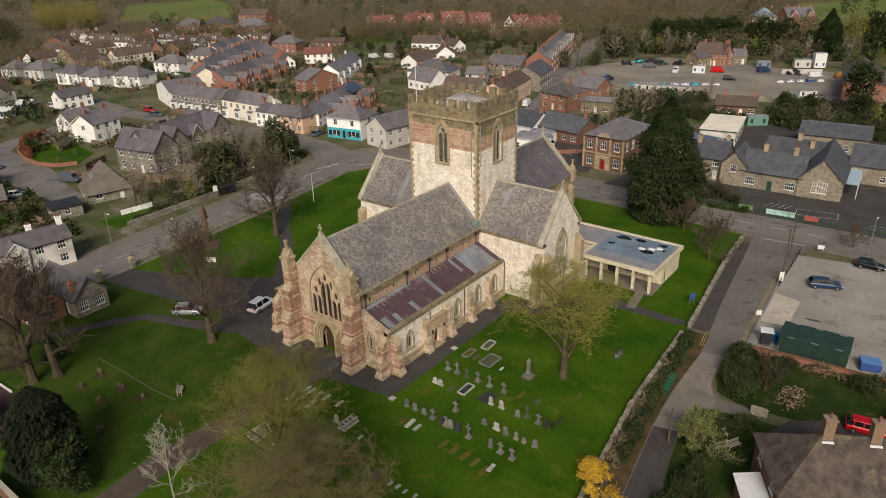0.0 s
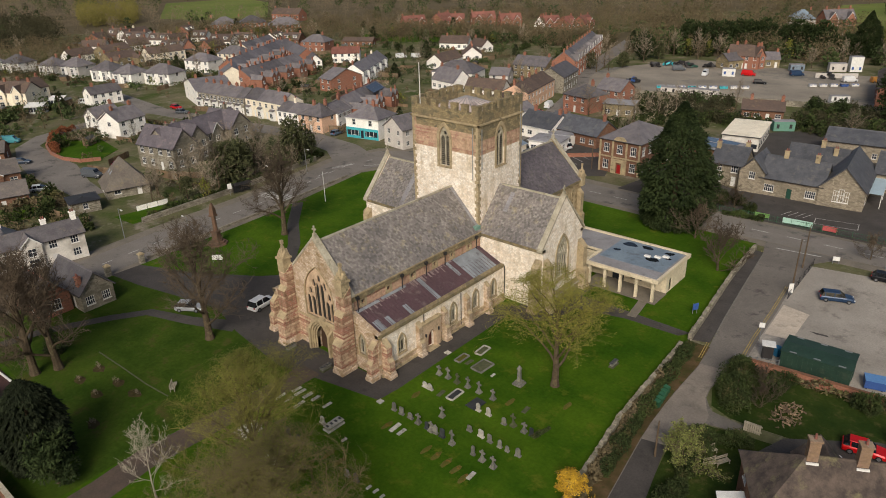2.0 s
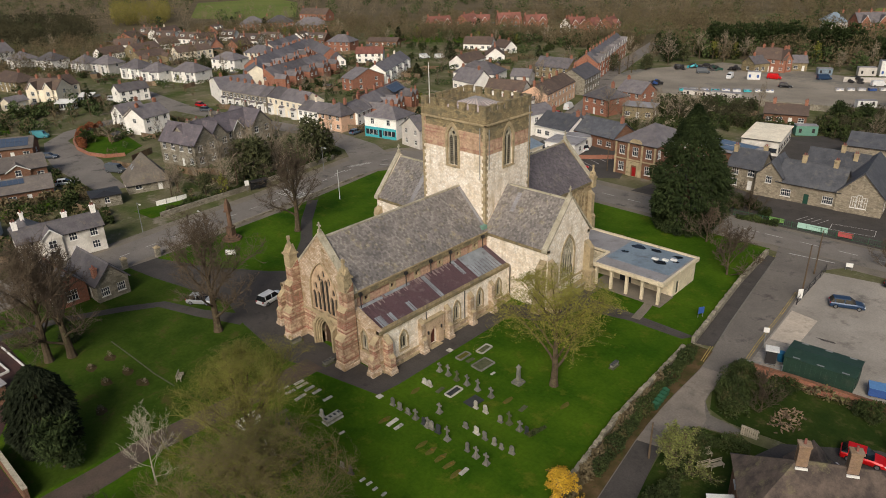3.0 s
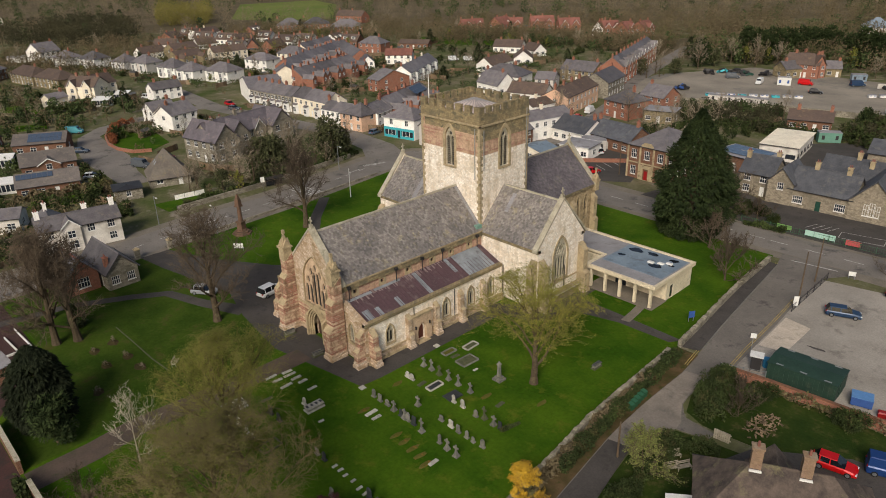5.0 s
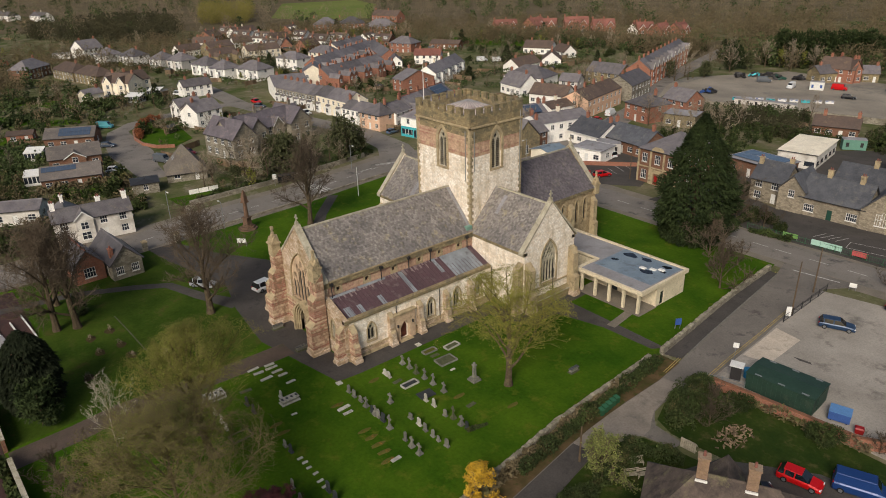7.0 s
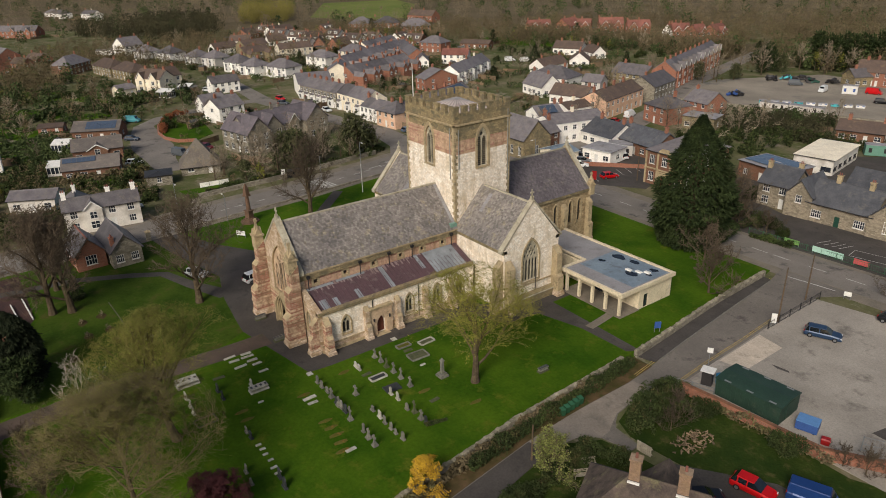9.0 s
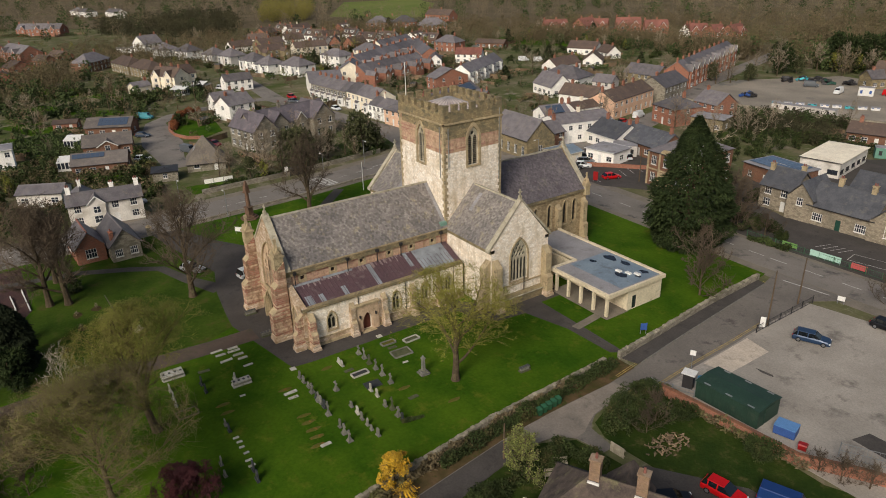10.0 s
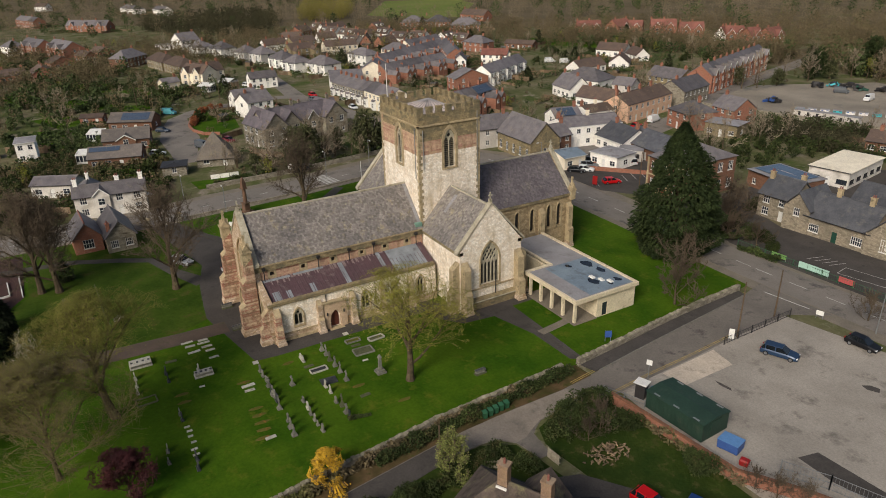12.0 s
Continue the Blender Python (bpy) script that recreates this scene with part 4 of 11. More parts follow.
# transepts
TE, TRZ = 9.6, 15.7
tc = 84.2
for s in (1, -1):
    x_out = -43.6 if s > 0 else -79.4
    x_in = tx1 if s > 0 else tx0
    pl = S_(x_out) if s > 0 else N_(x_out)
    wall("transept_gable", pl, [(78.8, 0), (89.6, 0), (89.6, TE), (tc, TRZ + 0.4), (78.8, TE)], [lancet(tc - 0.2, 3.6, 3.3, 6.6, 7)] if s > 0 else [], M["stone_cream"], 0.8)
    if s > 0:
        gothic(pl, tc - 0.2, 3.6, 3.3, 6.6, 5, "tall five-light transept window with net tracery", hood=0.24)
        bm = bmesh.new()
        extrude(bm, [(-0.1, 0), (0.6, 0), (0.6, 1.25), (0.2, 1.75), (-0.1, 1.75)], 80.05, 88.35, lambda u, v, d: pl(d, v, u))
        cpart("plinth", bm, M["stone_tan"], "sloping stone base course of the transept")
        bm = bmesh.new()
        extrude(bm, [(0.55, 1.2), (0.72, 1.2), (0.72, 1.32), (0.55, 1.32)], 80.05, 88.35, lambda u, v, d: pl(d, v, u))
        cpart("plinth_moulding", bm, M["coping"])
        band("plinth_moulding", pl, 78.8, 89.6, 3.0, 3.2, 0.16, M["stone_dress"], 0.1)
    gable_coping(pl, tc, 5.6, TE, TRZ + 0.35, -0.75, 0.1)
    for yy, pw in ((78.8, W_(78.8)), (89.6, E_(89.6))):
        a, b = sorted((x_in, x_out))
        wall("transept_wall", pw, rect(a + (0.8 if s < 0 else 0), 0, b - (0.8 if s > 0 else 0), TE - 0.5), [], M["stone_cream"], 0.8)
        band("eaves_cornice", pw, a, b, TE - 0.5, TE, 0.2, M["stone_tan"], 0.6)
        buttress(pw, x_out - s * 0.7, 1.1, [(3.2, 1.6), (7.0, 1.1)], M["stone_dress"])
    for yy in (79.5, 88.9):
        buttress(pl, yy, 1.1, [(3.2, 1.6), (7.0, 1.1)], M["stone_dress"])
    for e, y_e in enumerate((78.55, 89.85)):
        roof_slope("transept_roof", (x_in - s * 0.2, y_e, TE), (x_out - s * 0.75, y_e, TE), (x_in - s * 0.2, tc, TRZ), (x_out - s * 0.75, tc, TRZ), seed=11 + e)
    band("ridge_tiles", W_(tc), min(x_in, x_out) + 0.5, max(x_in, x_out) - 0.5, TRZ - 0.1, TRZ + 0.12, 0.16, M["coping"], 0.16)
# chancel
CY = 109.0
CE, CRZ, CX, CH = 9.8, 15.9, -61.2, 6.1
for s in (1, -1):
    xw = CX + s * CH
    pl = S_(xw) if s > 0 else N_(xw)
    lan = [(94.0, 4.2), (97.2, 4.2), (100.4, 4.2), (104.0, 4.2), (106.2, 4.2)]
    wall("chancel_wall", pl, rect(89.6, 0, CY - 0.8, CE - 0.5), [lancet(y, v, 0.95, 4.2) for y, v in lan] if s > 0 else [], M["stone_chancel"], 0.8)
    if s > 0:
        for y, v in lan:
            gothic(pl, y, v, 0.95, 4.2, 1)
    band("eaves_cornice", pl, 89.6, CY, CE - 0.5, CE, 0.25, M["stone_tan"], 0.6)
    for y in (92.2, 102.2, 108.3):
        buttress(pl, y, 0.9, [(3.4, 1.2), (7.4, 0.8)], M["stone_dress"])
    roof_slope("chancel_roof", (CX + s * (CH + 0.25), 89.4, CE), (CX + s * (CH + 0.25), CY - 0.7, CE), (CX, 89.4, CRZ), (CX, CY - 0.7, CRZ), seed=21, mat="slate_chancel")
    pinnacle(CX + s * (CH + 0.1), CY - 0.2, 8.6, 1.0, 4.0, M["stone_dress"])
wall("chancel_gable", E_(CY), [(CX - CH, 0), (CX + CH, 0), (CX + CH, CE), (CX, CRZ + 0.4), (CX - CH, CE)], [], M["stone_chancel"], 0.8)
gable_coping(E_(CY), CX, CH + 0.1, CE, CRZ + 0.35, -0.75, 0.1)
band("ridge_tiles", S_(CX), 89.4, CY - 0.5, CRZ - 0.1, CRZ + 0.12, 0.16, M["coping"], 0.16)


def lead_strip(o, along, up, u0, u1, v0, v1):
    """A pale lead flashing strip lying on a slope: origin at the eave, unit vectors along it and up it."""
    o, a, e = Vector(o), Vector(along).normalized(), Vector(up).normalized()
    n = a.cross(e)
    n = n if n.z > 0 else -n
    bm = bmesh.new()
    q = [o + a * u + e * v + n * 0.075 for u, v in ((u0, v0), (u1, v0), (u1, v1), (u0, v1))]
    f = [bm.verts.new(p) for p in q]
    g = [bm.verts.new(p - n * 0.04) for p in q]
    bm.faces.new(f), bm.faces.new(g[::-1])
    for i in range(4):
        bm.faces.new((f[i], g[i], g[(i + 1) % 4], f[(i + 1) % 4]))
    cpart("lead_strip", bm, M["felt"])


lead_strip((tx1, 78.55, TE), (1, 0, 0), (0, 5.65, 6.1), 2.6, 3.3, 4.2, 7.4)
lead_strip((tx0, 78.55, TE), (-1, 0, 0), (0, 5.65, 6.1), 3.2, 4.1, 0.8, 6.6)
# flashings where the nave roof meets the tower
lead_strip((NX + 5.75, 78.2, NE - 0.1), (0, 1, 0), (-5.75, 0, 5.85), 0.0, 0.5, 0.3, 8.0)
bm = bmesh.new()
box(bm, ne - 0.9, 77.6, NE + 0.2, ne + 0.1, 78.7, NE + 0.75)
cpart("rainwater_head", bm, plain("copper_green", lin(120, 156, 140), 0.6), "green copper rainwater head")
for y, x in ((60.4, NX + 10.36), (68.0, NX + 10.36), (78.4, -50.0), (84.9, -43.5)):
    bm = bmesh.new()
    bmesh.ops.create_cone(bm, cap_ends=True, segments=6, radius1=0.06, radius2=0.06, depth=5.2, matrix=Matrix.Translation((x + 0.08, y, 2.9)))
    cpart("downpipe", bm, M["trim_dark"])
for x, y, z0, z1 in ((tx1 - 0.9, ty0 - 0.12, 17.5, 25.2), (tx1 + 0.12, ty1 - 0.5, 15.5, 26.8), (tx1 + 0.12, ty0 + 0.75, 19.0, 25.0)):
    bm = bmesh.new()
    bmesh.ops.create_cone(bm, cap_ends=True, segments=6, radius1=0.07, radius2=0.07, depth=z1 - z0, matrix=Matrix.Translation((x, y, (z0 + z1) / 2)))
    cpart("downpipe", bm, M["galv_pipe"] if "galv_pipe" in M else M.setdefault("galv_pipe", plain("galv_pipe", lin(150, 150, 146), 0.5, 0.2)))

# ---- flat-roofed hall beside the church ----
hall = thing("church_hall", "cream flat-roofed modern church hall with a columned porch", "hall", -42, 96, 0)
_hinv = hall.matrix_basis.inverted()


def hpart(name, bm, mats, label="", parent=None):
    ob = part(name, bm, mats, parent or hall, label)
    if parent is None:
        ob.matrix_parent_inverse = _hinv
    return ob


HM = M["hall_cream"]
bm = bmesh.new()
panel(bm, rect(-54.0, 0, -31.7, 3.6), [rect(-40.6, 0.05, -38.6, 2.3), rect(-37.6, 0.9, -35.6, 2.3)], 0, -0.3, W_(94.6))
hpart("wall", bm, HM)
bm = bmesh.new()
panel(bm, rect(94.9, 0, 101.9, 3.6), [rect(95.6, 0.05, 96.6, 2.2)], 0, -0.3, S_(-31.7))
hpart("wall", bm, HM)
bm = bmesh.new()
box(bm, -54, 101.6, 0, -32.0, 101.9, 3.6)
hpart("wall", bm, HM)
for pl, r_, nm in ((W_(94.6), rect(-40.6, 0.05, -38.6, 2.3), "door"), (W_(94.6), rect(-37.6, 0.9, -35.6, 2.3), "window"), (S_(-31.7), rect(95.6, 0.05, 96.6, 2.2), "door")):
    bm = bmesh.new()
    extrude(bm, r_, -0.2, -0.14, pl)
    hpart(nm, bm, M["glass"])
bm = bmesh.new()
box(bm, -54.2, 95.0, 3.6, -43.2, 102.0, 3.75)
box(bm, -43.2, 90.4, 3.6, -31.5, 102.0, 3.8)
hpart("roof", bm, [M["felt"]], "grey felt flat roof with puddles")
bm = bmesh.new()
for x0, y0, x1, y1 in ((-43.4, 90.2, -31.3, 90.6), (-31.7, 90.6, -31.3, 102.2), (-54.2, 101.8, -31.7, 102.2), (-43.4, 90.6, -43.0, 95.4), (-54.2, 95.0, -43.4, 95.4)):
    box(bm, x0, y0, 3.45, x1, y1, 4.02)
hpart("fascia", bm, M["hall_cream"], "pale cream roof edge")
for k in range(5):
    bm = bmesh.new()
    x = -42.6 + k * 2.6
    box(bm, x - 0.2, 90.7, 0, x + 0.2, 91.1, 3.5)
    hpart("column", bm, M["hall_cream"])
bm = bmesh.new()
box(bm, -43.2, 90.3, 0, -31.5, 94.6, 0.12)
hpart("porch_floor", bm, M["concrete"])
bm = bmesh.new()
box(bm, -42.6, 93.6, 3.8, -32.2, 101.6, 3.83)
mem = hpart("roof_membrane", bm, M["membrane"], "blue-grey roof membrane")
rp = random.Random(6)
for cx, cy, r in ((-40.6, 100.2, 1.2), (-37.8, 100.6, 0.9), (-33.4, 98.6, 0.6), (-35.2, 97.0, 1.0), (-41.4, 97.2, 0.7), (-34.0, 100.4, 0.8)):
    bm = bmesh.new()
    vs = [bm.verts.new((cx + r * rp.uniform(0.6, 1.3) * math.cos(a * math.tau / 11), cy + 0.7 * r * rp.uniform(0.6, 1.3) * math.sin(a * math.tau / 11), 3.836)) for a in range(11)]
    bm.faces.new(vs)
    hpart("puddle", bm, M["puddle"], "rain puddle on the roof", mem)
for cx, cy in ((-36.4, 97.6), (-35.0, 98.2), (-34.0, 99.0)):
    bm = bmesh.new()
    box(bm, cx - 0.5, cy - 0.3, 3.83, cx + 0.5, cy + 0.3, 4.02, 0, 0.06)
    hpart("roof_light", bm, M["trim_white"], "white domed roof light")

# ---- houses ----
WINDOW_MESH = {}


def window_meshes(w, h, frame_mat, bars):
    """Frame with glazing bars, and the pane behind it, for an opening w x h in a wall facing -y."""
    key = (round(w, 2), round(h, 2), frame_mat.name, bars)
    if key not in WINDOW_MESH:
        t = 0.07
        bm = bmesh.new()
        place = lambda u, v, d: (u, -d, v)
        xs = [-w / 2 + t - 0.03] + [-w / 2 + w * k / (bars + 1) for k in range(1, bars + 1)] + [w / 2 - t + 0.03]
        zs = [t - 0.03] + ([h * 0.55] if h > 1.0 else []) + [h - t + 0.03]
        lights = [rect(a + 0.03, c + 0.03, b - 0.03, d - 0.03) for a, b in zip(xs, xs[1:]) for c, d in zip(zs, zs[1:])]
        panel(bm, rect(-w / 2, 0, w / 2, h), lights, -0.04, -0.12, place)
        extrude(bm, rect(-w / 2 - 0.08, -0.1, w / 2 + 0.08, 0), 0.07, -0.12, place)
        f = bpy.data.meshes.new("window_frame")
        bmesh.ops.recalc_face_normals(bm, faces=bm.faces)
        bm.to_mesh(f), bm.free()
        f.materials.append(frame_mat)
        bm = bmesh.new()
        extrude(bm, rect(-w / 2 + 0.02, 0.02, w / 2 - 0.02, h - 0.02), -0.09, -0.13, place)
        p = bpy.data.meshes.new("pane")
        bmesh.ops.recalc_face_normals(bm, faces=bm.faces)
        bm.to_mesh(p), bm.free()
        p.materials.append(M["glass"])
        WINDOW_MESH[key] = (f, p)
    return WINDOW_MESH[key]


def add_window(ob, m, w, h, frame_mat=None, bars=1, far=False):
    if far:
        key = (round(w, 2), round(h, 2), "far")
        if key not in WINDOW_MESH:
            f, p = window_meshes(w, h, M["trim_white"], bars)
            bm = bmesh.new()
            bm.from_mesh(f)
            n = len(bm.faces)
            bm.from_mesh(p)
            bm.faces.ensure_lookup_table()
            for q in bm.faces[n:]:
                q.material_index = 1
            me = bpy.data.meshes.new("far_window")
            bm.to_mesh(me), bm.free()
            me.materials.append(M["trim_white"]), me.materials.append(M["glass"])
            WINDOW_MESH[key] = (me, None)
        share("window", WINDOW_MESH[key][0], ob, m)
        return
    f, p = window_meshes(w, h, frame_mat or M["trim_white"], bars)
    win = share("window", f, ob, m)
    share("pane", p, win, Matrix())


def chimney(ob, x, y, z0, h, mat, pots=2, w=0.85, d=0.6, far=False):
    bm = bmesh.new()
    box(bm, x - w / 2, y - d / 2, z0, x + w / 2, y + d / 2, z0 + h)
    box(bm, x - w / 2 - 0.08, y - d / 2 - 0.08, z0 + h, x + w / 2 + 0.08, y + d / 2 + 0.08, z0 + h + 0.16)
    if far:
        for k in range(pots):
            px = x + (k - (pots - 1) / 2) * 0.36
            box(bm, px - 0.1, y - 0.1, z0 + h + 0.1, px + 0.1, y + 0.1, z0 + h + 0.5)
        part("chimney", bm, mat, ob)
        return
    ch = part("chimney", bm, mat, ob)
    for k in range(pots):
        bm = bmesh.new()
        px = x + (k - (pots - 1) / 2) * 0.34
        bmesh.ops.create_cone(bm, cap_ends=True, segments=8, radius1=0.13, radius2=0.1, depth=0.5, matrix=Matrix.Translation((px, y, z0 + h + 0.4)))
        part("chimney_pot", bm, M["coping"] if mat is M["brick_brown"] else M["tile_red"], ch)


def slab(bm, pts, t=0.14):
    """A roof slope: a plane quad or triangle given thickness downwards along its normal."""
    vs = [Vector(p) for p in pts]
    n = (vs[1] - vs[0]).cross(vs[2] - vs[0]).normalized()
    if n.z < 0:
        n = -n
    a = [bm.verts.new(v) for v in vs]
    b = [bm.verts.new(v - n * t) for v in vs]
    bm.faces.new(a), bm.faces.new(b[::-1])
    for i in range(len(vs)):
        j = (i + 1) % len(vs)
        bm.faces.new((a[i], b[i], b[j], a[j]))


def house(x, y, rz, L, D, eave, rise, walls, roof, label, style="gable", fronts=None, floors=2, chimneys=((-0.45, 0.0),), chim="brick", nwin=None, group="houses of the town",
          name="house", win=(1.0, 1.25), side_win=1, frame_mat=None, door=True, over=0.3, door_mat=None, bars=1, category="house", back=True, z=0.0, far=False):
    """A house L long (local x), D deep, front facing local -y, with openings through its walls, windows, door, roof slopes and chimneys."""
    ob = thing(name, label, category, x, y, z, rz, group)
    T = 0.25
    fh = eave / floors
    n = nwin or max(1, round(L / 3.2))
    sides = [("front", lambda u, v, d: (u, -D / 2 - d, v), L, n, door), ("back", lambda u, v, d: (-u, D / 2 + d, v), L, n if back else 0, False),
             ("end", lambda u, v, d: (L / 2 + d, u, v), D, side_win, False), ("end", lambda u, v, d: (-L / 2 - d, -u, v), D, side_win, False)]
    turn = (Matrix(), pose(0, 0, 0, 0, 0, 180), pose(0, 0, 0, 0, 0, 90), pose(0, 0, 0, 0, 0, -90))
    shell = bmesh.new()
    for (side, pl, length, k, has_door), rot in zip(sides, turn):
        half = length / 2 - (0 if side in ("front", "back") else T + 0.002)
        holes, wins, dr = [], [], None
        for f in range(floors):
            for i in range(k):
                u = (i + 0.5) / k * length - length / 2
                w, h = win
                if f == 0 and has_door and i == k // 2 and k > 1:
                    dr = rect(u - 0.48, 0.02, u + 0.48, 2.1)
                    holes.append(dr)
                    continue
                if side == "end" and k == 1 and f == 0 and floors > 1:
                    continue
                v = f * fh + min(0.85, fh - h - 0.25) + 0.05
                if half - abs(u) < w / 2 + 0.15:
                    continue
                holes.append(rect(u - w / 2, v, u + w / 2, v + h))
                wins.append((u, v, w, h))
        if side == "end" and style == "gable":
            outline = [(-half, 0), (half, 0), (half, eave), (0, eave + rise * half / (length / 2)), (-half, eave)]
        else:
            outline = rect(-half, 0, half, eave)
        panel(shell, outline, holes, 0, -T, pl)
        if not far:
            part("wall", shell, walls, ob)
            shell = bmesh.new()
        for u, v, w, h in wins:
            add_window(ob, Matrix.Translation(pl(u, v, 0)) @ rot, w, h, frame_mat, bars, far)
        if dr:
            bm = bmesh.new()
            u = dr[0][0] + 0.48
            extrude(bm, rect(u - 0.47, 0.02, u + 0.47, 2.09), -0.16, -0.1, pl)
            part("door", bm, door_mat or M["trim_white"], ob)
    if far:
        part("wall", shell, walls, ob)
    else:
        shell.free()
    o = over
    a, b, e, r = L / 2 + o, D / 2 + o, eave - o * rise / (D / 2) + 0.12, eave + rise + 0.12
    q = a if style == "gable" else max(L / 2 - D / 2, 0.05)
    slopes = [[(-a, s * b, e), (a, s * b, e), (q, 0, r), (-q, 0, r)] for s in (-1, 1)]
    if style != "gable":
        slopes += [[(s * a, -b, e), (s * a, b, e), (s * q, 0, r)] for s in (-1, 1)]
    tiles = bmesh.new()
    for pts in slopes:
        slab(tiles, pts)
        if not far:
            part("roof", tiles, roof, ob)
            tiles = bmesh.new()
    if far:
        part("roof", tiles, roof, ob)
    else:
        tiles.free()
        bm = bmesh.new()
        extrude(bm, [(-0.16, r - 0.1), (0.16, r - 0.1), (0.06, r + 0.1), (-0.06, r + 0.1)], -q, q, lambda u, v, d: (d, u, v))
        part("ridge_tiles", bm, M["tile_red"] if walls is M["brick"] else roof, ob)
        for s in (-1, 1):
            bm = bmesh.new()
            extrude(bm, rect(-a, e - 0.1, a, e + 0.02), s * (b + 0.02), s * (b + 0.12), lambda u, v, d: (u, d, v))
            part("gutter", bm, M["trim_white"] if walls in (M["render_white"], M["render_cream"]) else M["trim_dark"], ob)
    for f, g in chimneys:
        cy = g * D / 2
        zr = eave + rise * (1 - abs(g)) - 0.25
        chimney(ob, f * L, cy, zr, 1.15 if far else 1.5, M[chim], far=far)
    return ob

# ---- town ----
RW, RC, BR, SG, SL, TB, TR = M["render_white"], M["render_cream"], M["brick"], M["stone_grey"], M["slate_plain"], M["tile_brown"], M["tile_red"]
FOOT = [(-61, 80, 34), (-42, 97, 14)]     # footprints that nothing may grow in: centre and reach


def front_gable(ob, u, D, eave, w, rise, walls, roof, depth=3.2, proud=0.5):
    """A cross gable on the front of a house: its wall with windows, its roof and white bargeboards."""
    f = -D / 2 - proud
    bm = bmesh.new()
    extrude(bm, [(u - w / 2, 0.0), (u + w / 2, 0.0), (u + w / 2, eave), (u, eave + rise), (u - w / 2, eave)], f, -D / 2 + 0.4, lambda a, v, d: (a, d, v))
    g = part("cross_gable", bm, walls, ob)
    bm = bmesh.new()
    for s in (-1, 1):
        slab(bm, [(u + s * (w / 2 + 0.15), f - 0.25, eave - 0.1), (u, f - 0.25, eave + rise + 0.12), (u, -D / 2 + depth, eave + rise + 0.12), (u + s * (w / 2 + 0.15), -D / 2 + depth * 0.3, eave - 0.1)])
    part("roof", bm, roof, g)
    bm = bmesh.new()
    for s in (-1, 1):
        extrude(bm, [(u + s * (w / 2 + 0.16), eave - 0.25), (u + s * (w / 2 + 0.16), eave - 0.02), (u, eave + rise + 0.16), (u, eave + rise - 0.1)], f - 0.34, f - 0.26, lambda a, v, d: (a, d, v))
    part("bargeboard", bm, M["trim_white"], g)
    add_window(g, Matrix.Translation((u, f - 0.1, eave * 0.58)), min(1.3, w * 0.5), 1.4, far=True)
    if eave > 4.5:
        add_window(g, Matrix.Translation((u, f - 0.1, 0.7)), min(1.6, w * 0.55), 1.5, far=True)


def bay(ob, u, D, h, mat, roof):
    """A canted bay up the front of a house, with windows on its face and a small lean-to roof."""
    bm = bmesh.new()
    y0, y1 = -D / 2 + 0.05, -D / 2 - 0.75
    pts = [(u - 1.25, y0), (u - 0.8, y1), (u + 0.8, y1), (u + 1.25, y0)]
    extrude(bm, pts, 0.0, h, lambda a, v, d: (a, v, d))
    b = part("bay_window", bm, mat, ob)
    bm = bmesh.new()
    slab(bm, [(u - 1.0, y1 - 0.15, h), (u + 1.0, y1 - 0.15, h), (u + 1.3, y0, h + 0.5), (u - 1.3, y0, h + 0.5)], 0.1)
    part("roof", bm, roof, b)
    for z in ((0.75,) if h < 3.4 else (0.75, h - 2.05)):
        add_window(b, Matrix.Translation((u, y1 - 0.1, z)), 1.4, 1.45, far=True)


def dormer(ob, u, D, eave, rise, roof):
    """A flat-topped dormer on the front slope, cheeks hung with tile."""
    z0 = eave + rise * 0.28
    yf = -D / 2 + D / 2 * 0.26
    bm = bmesh.new()
    box(bm, u - 1.1, yf, z0 - 0.2, u + 1.1, 0.0, z0 + 1.35)
    d = part("dormer", bm, M["render_white"], ob)
    bm = bmesh.new()
    box(bm, u - 1.3, yf - 0.25, z0 + 1.35, u + 1.3, 0.1, z0 + 1.5)
    part("roof", bm, roof, d)
    add_window(d, Matrix.Translation((u, yf - 0.1, z0 + 0.1)), 1.6, 1.05, far=True)


def outshot(ob, u, D, walls, roof, w=2.6, run=5.0, eave=4.2, rise=1.5):
    """A narrow two-storey rear wing under a pitched roof, running out from the back of a terraced house."""
    bm = bmesh.new()
    f = -D / 2 - run
    extrude(bm, [(u - w / 2, 0.0), (u + w / 2, 0.0), (u + w / 2, eave), (u, eave + rise), (u - w / 2, eave)], f, -D / 2 + 0.1, lambda a, v, d: (a, d, v))
    g = part("rear_wing", bm, walls, ob)
    bm = bmesh.new()
    for s in (-1, 1):
        slab(bm, [(u + s * (w / 2 + 0.12), f - 0.12, eave - 0.05), (u, f - 0.12, eave + rise + 0.1), (u, -D / 2 + 1.5, eave + rise + 0.1), (u + s * (w / 2 + 0.12), -D / 2 + 0.2, eave - 0.05)], 0.1)
    part("roof", bm, roof, g)
    chimney(ob, u, f + 0.5, eave + rise - 0.4, 1.2, M["brick"], 1, 0.5, 0.5, far=True)
    add_window(g, Matrix.Translation((u, f - 0.1, 2.6)), 0.9, 1.1, far=True)


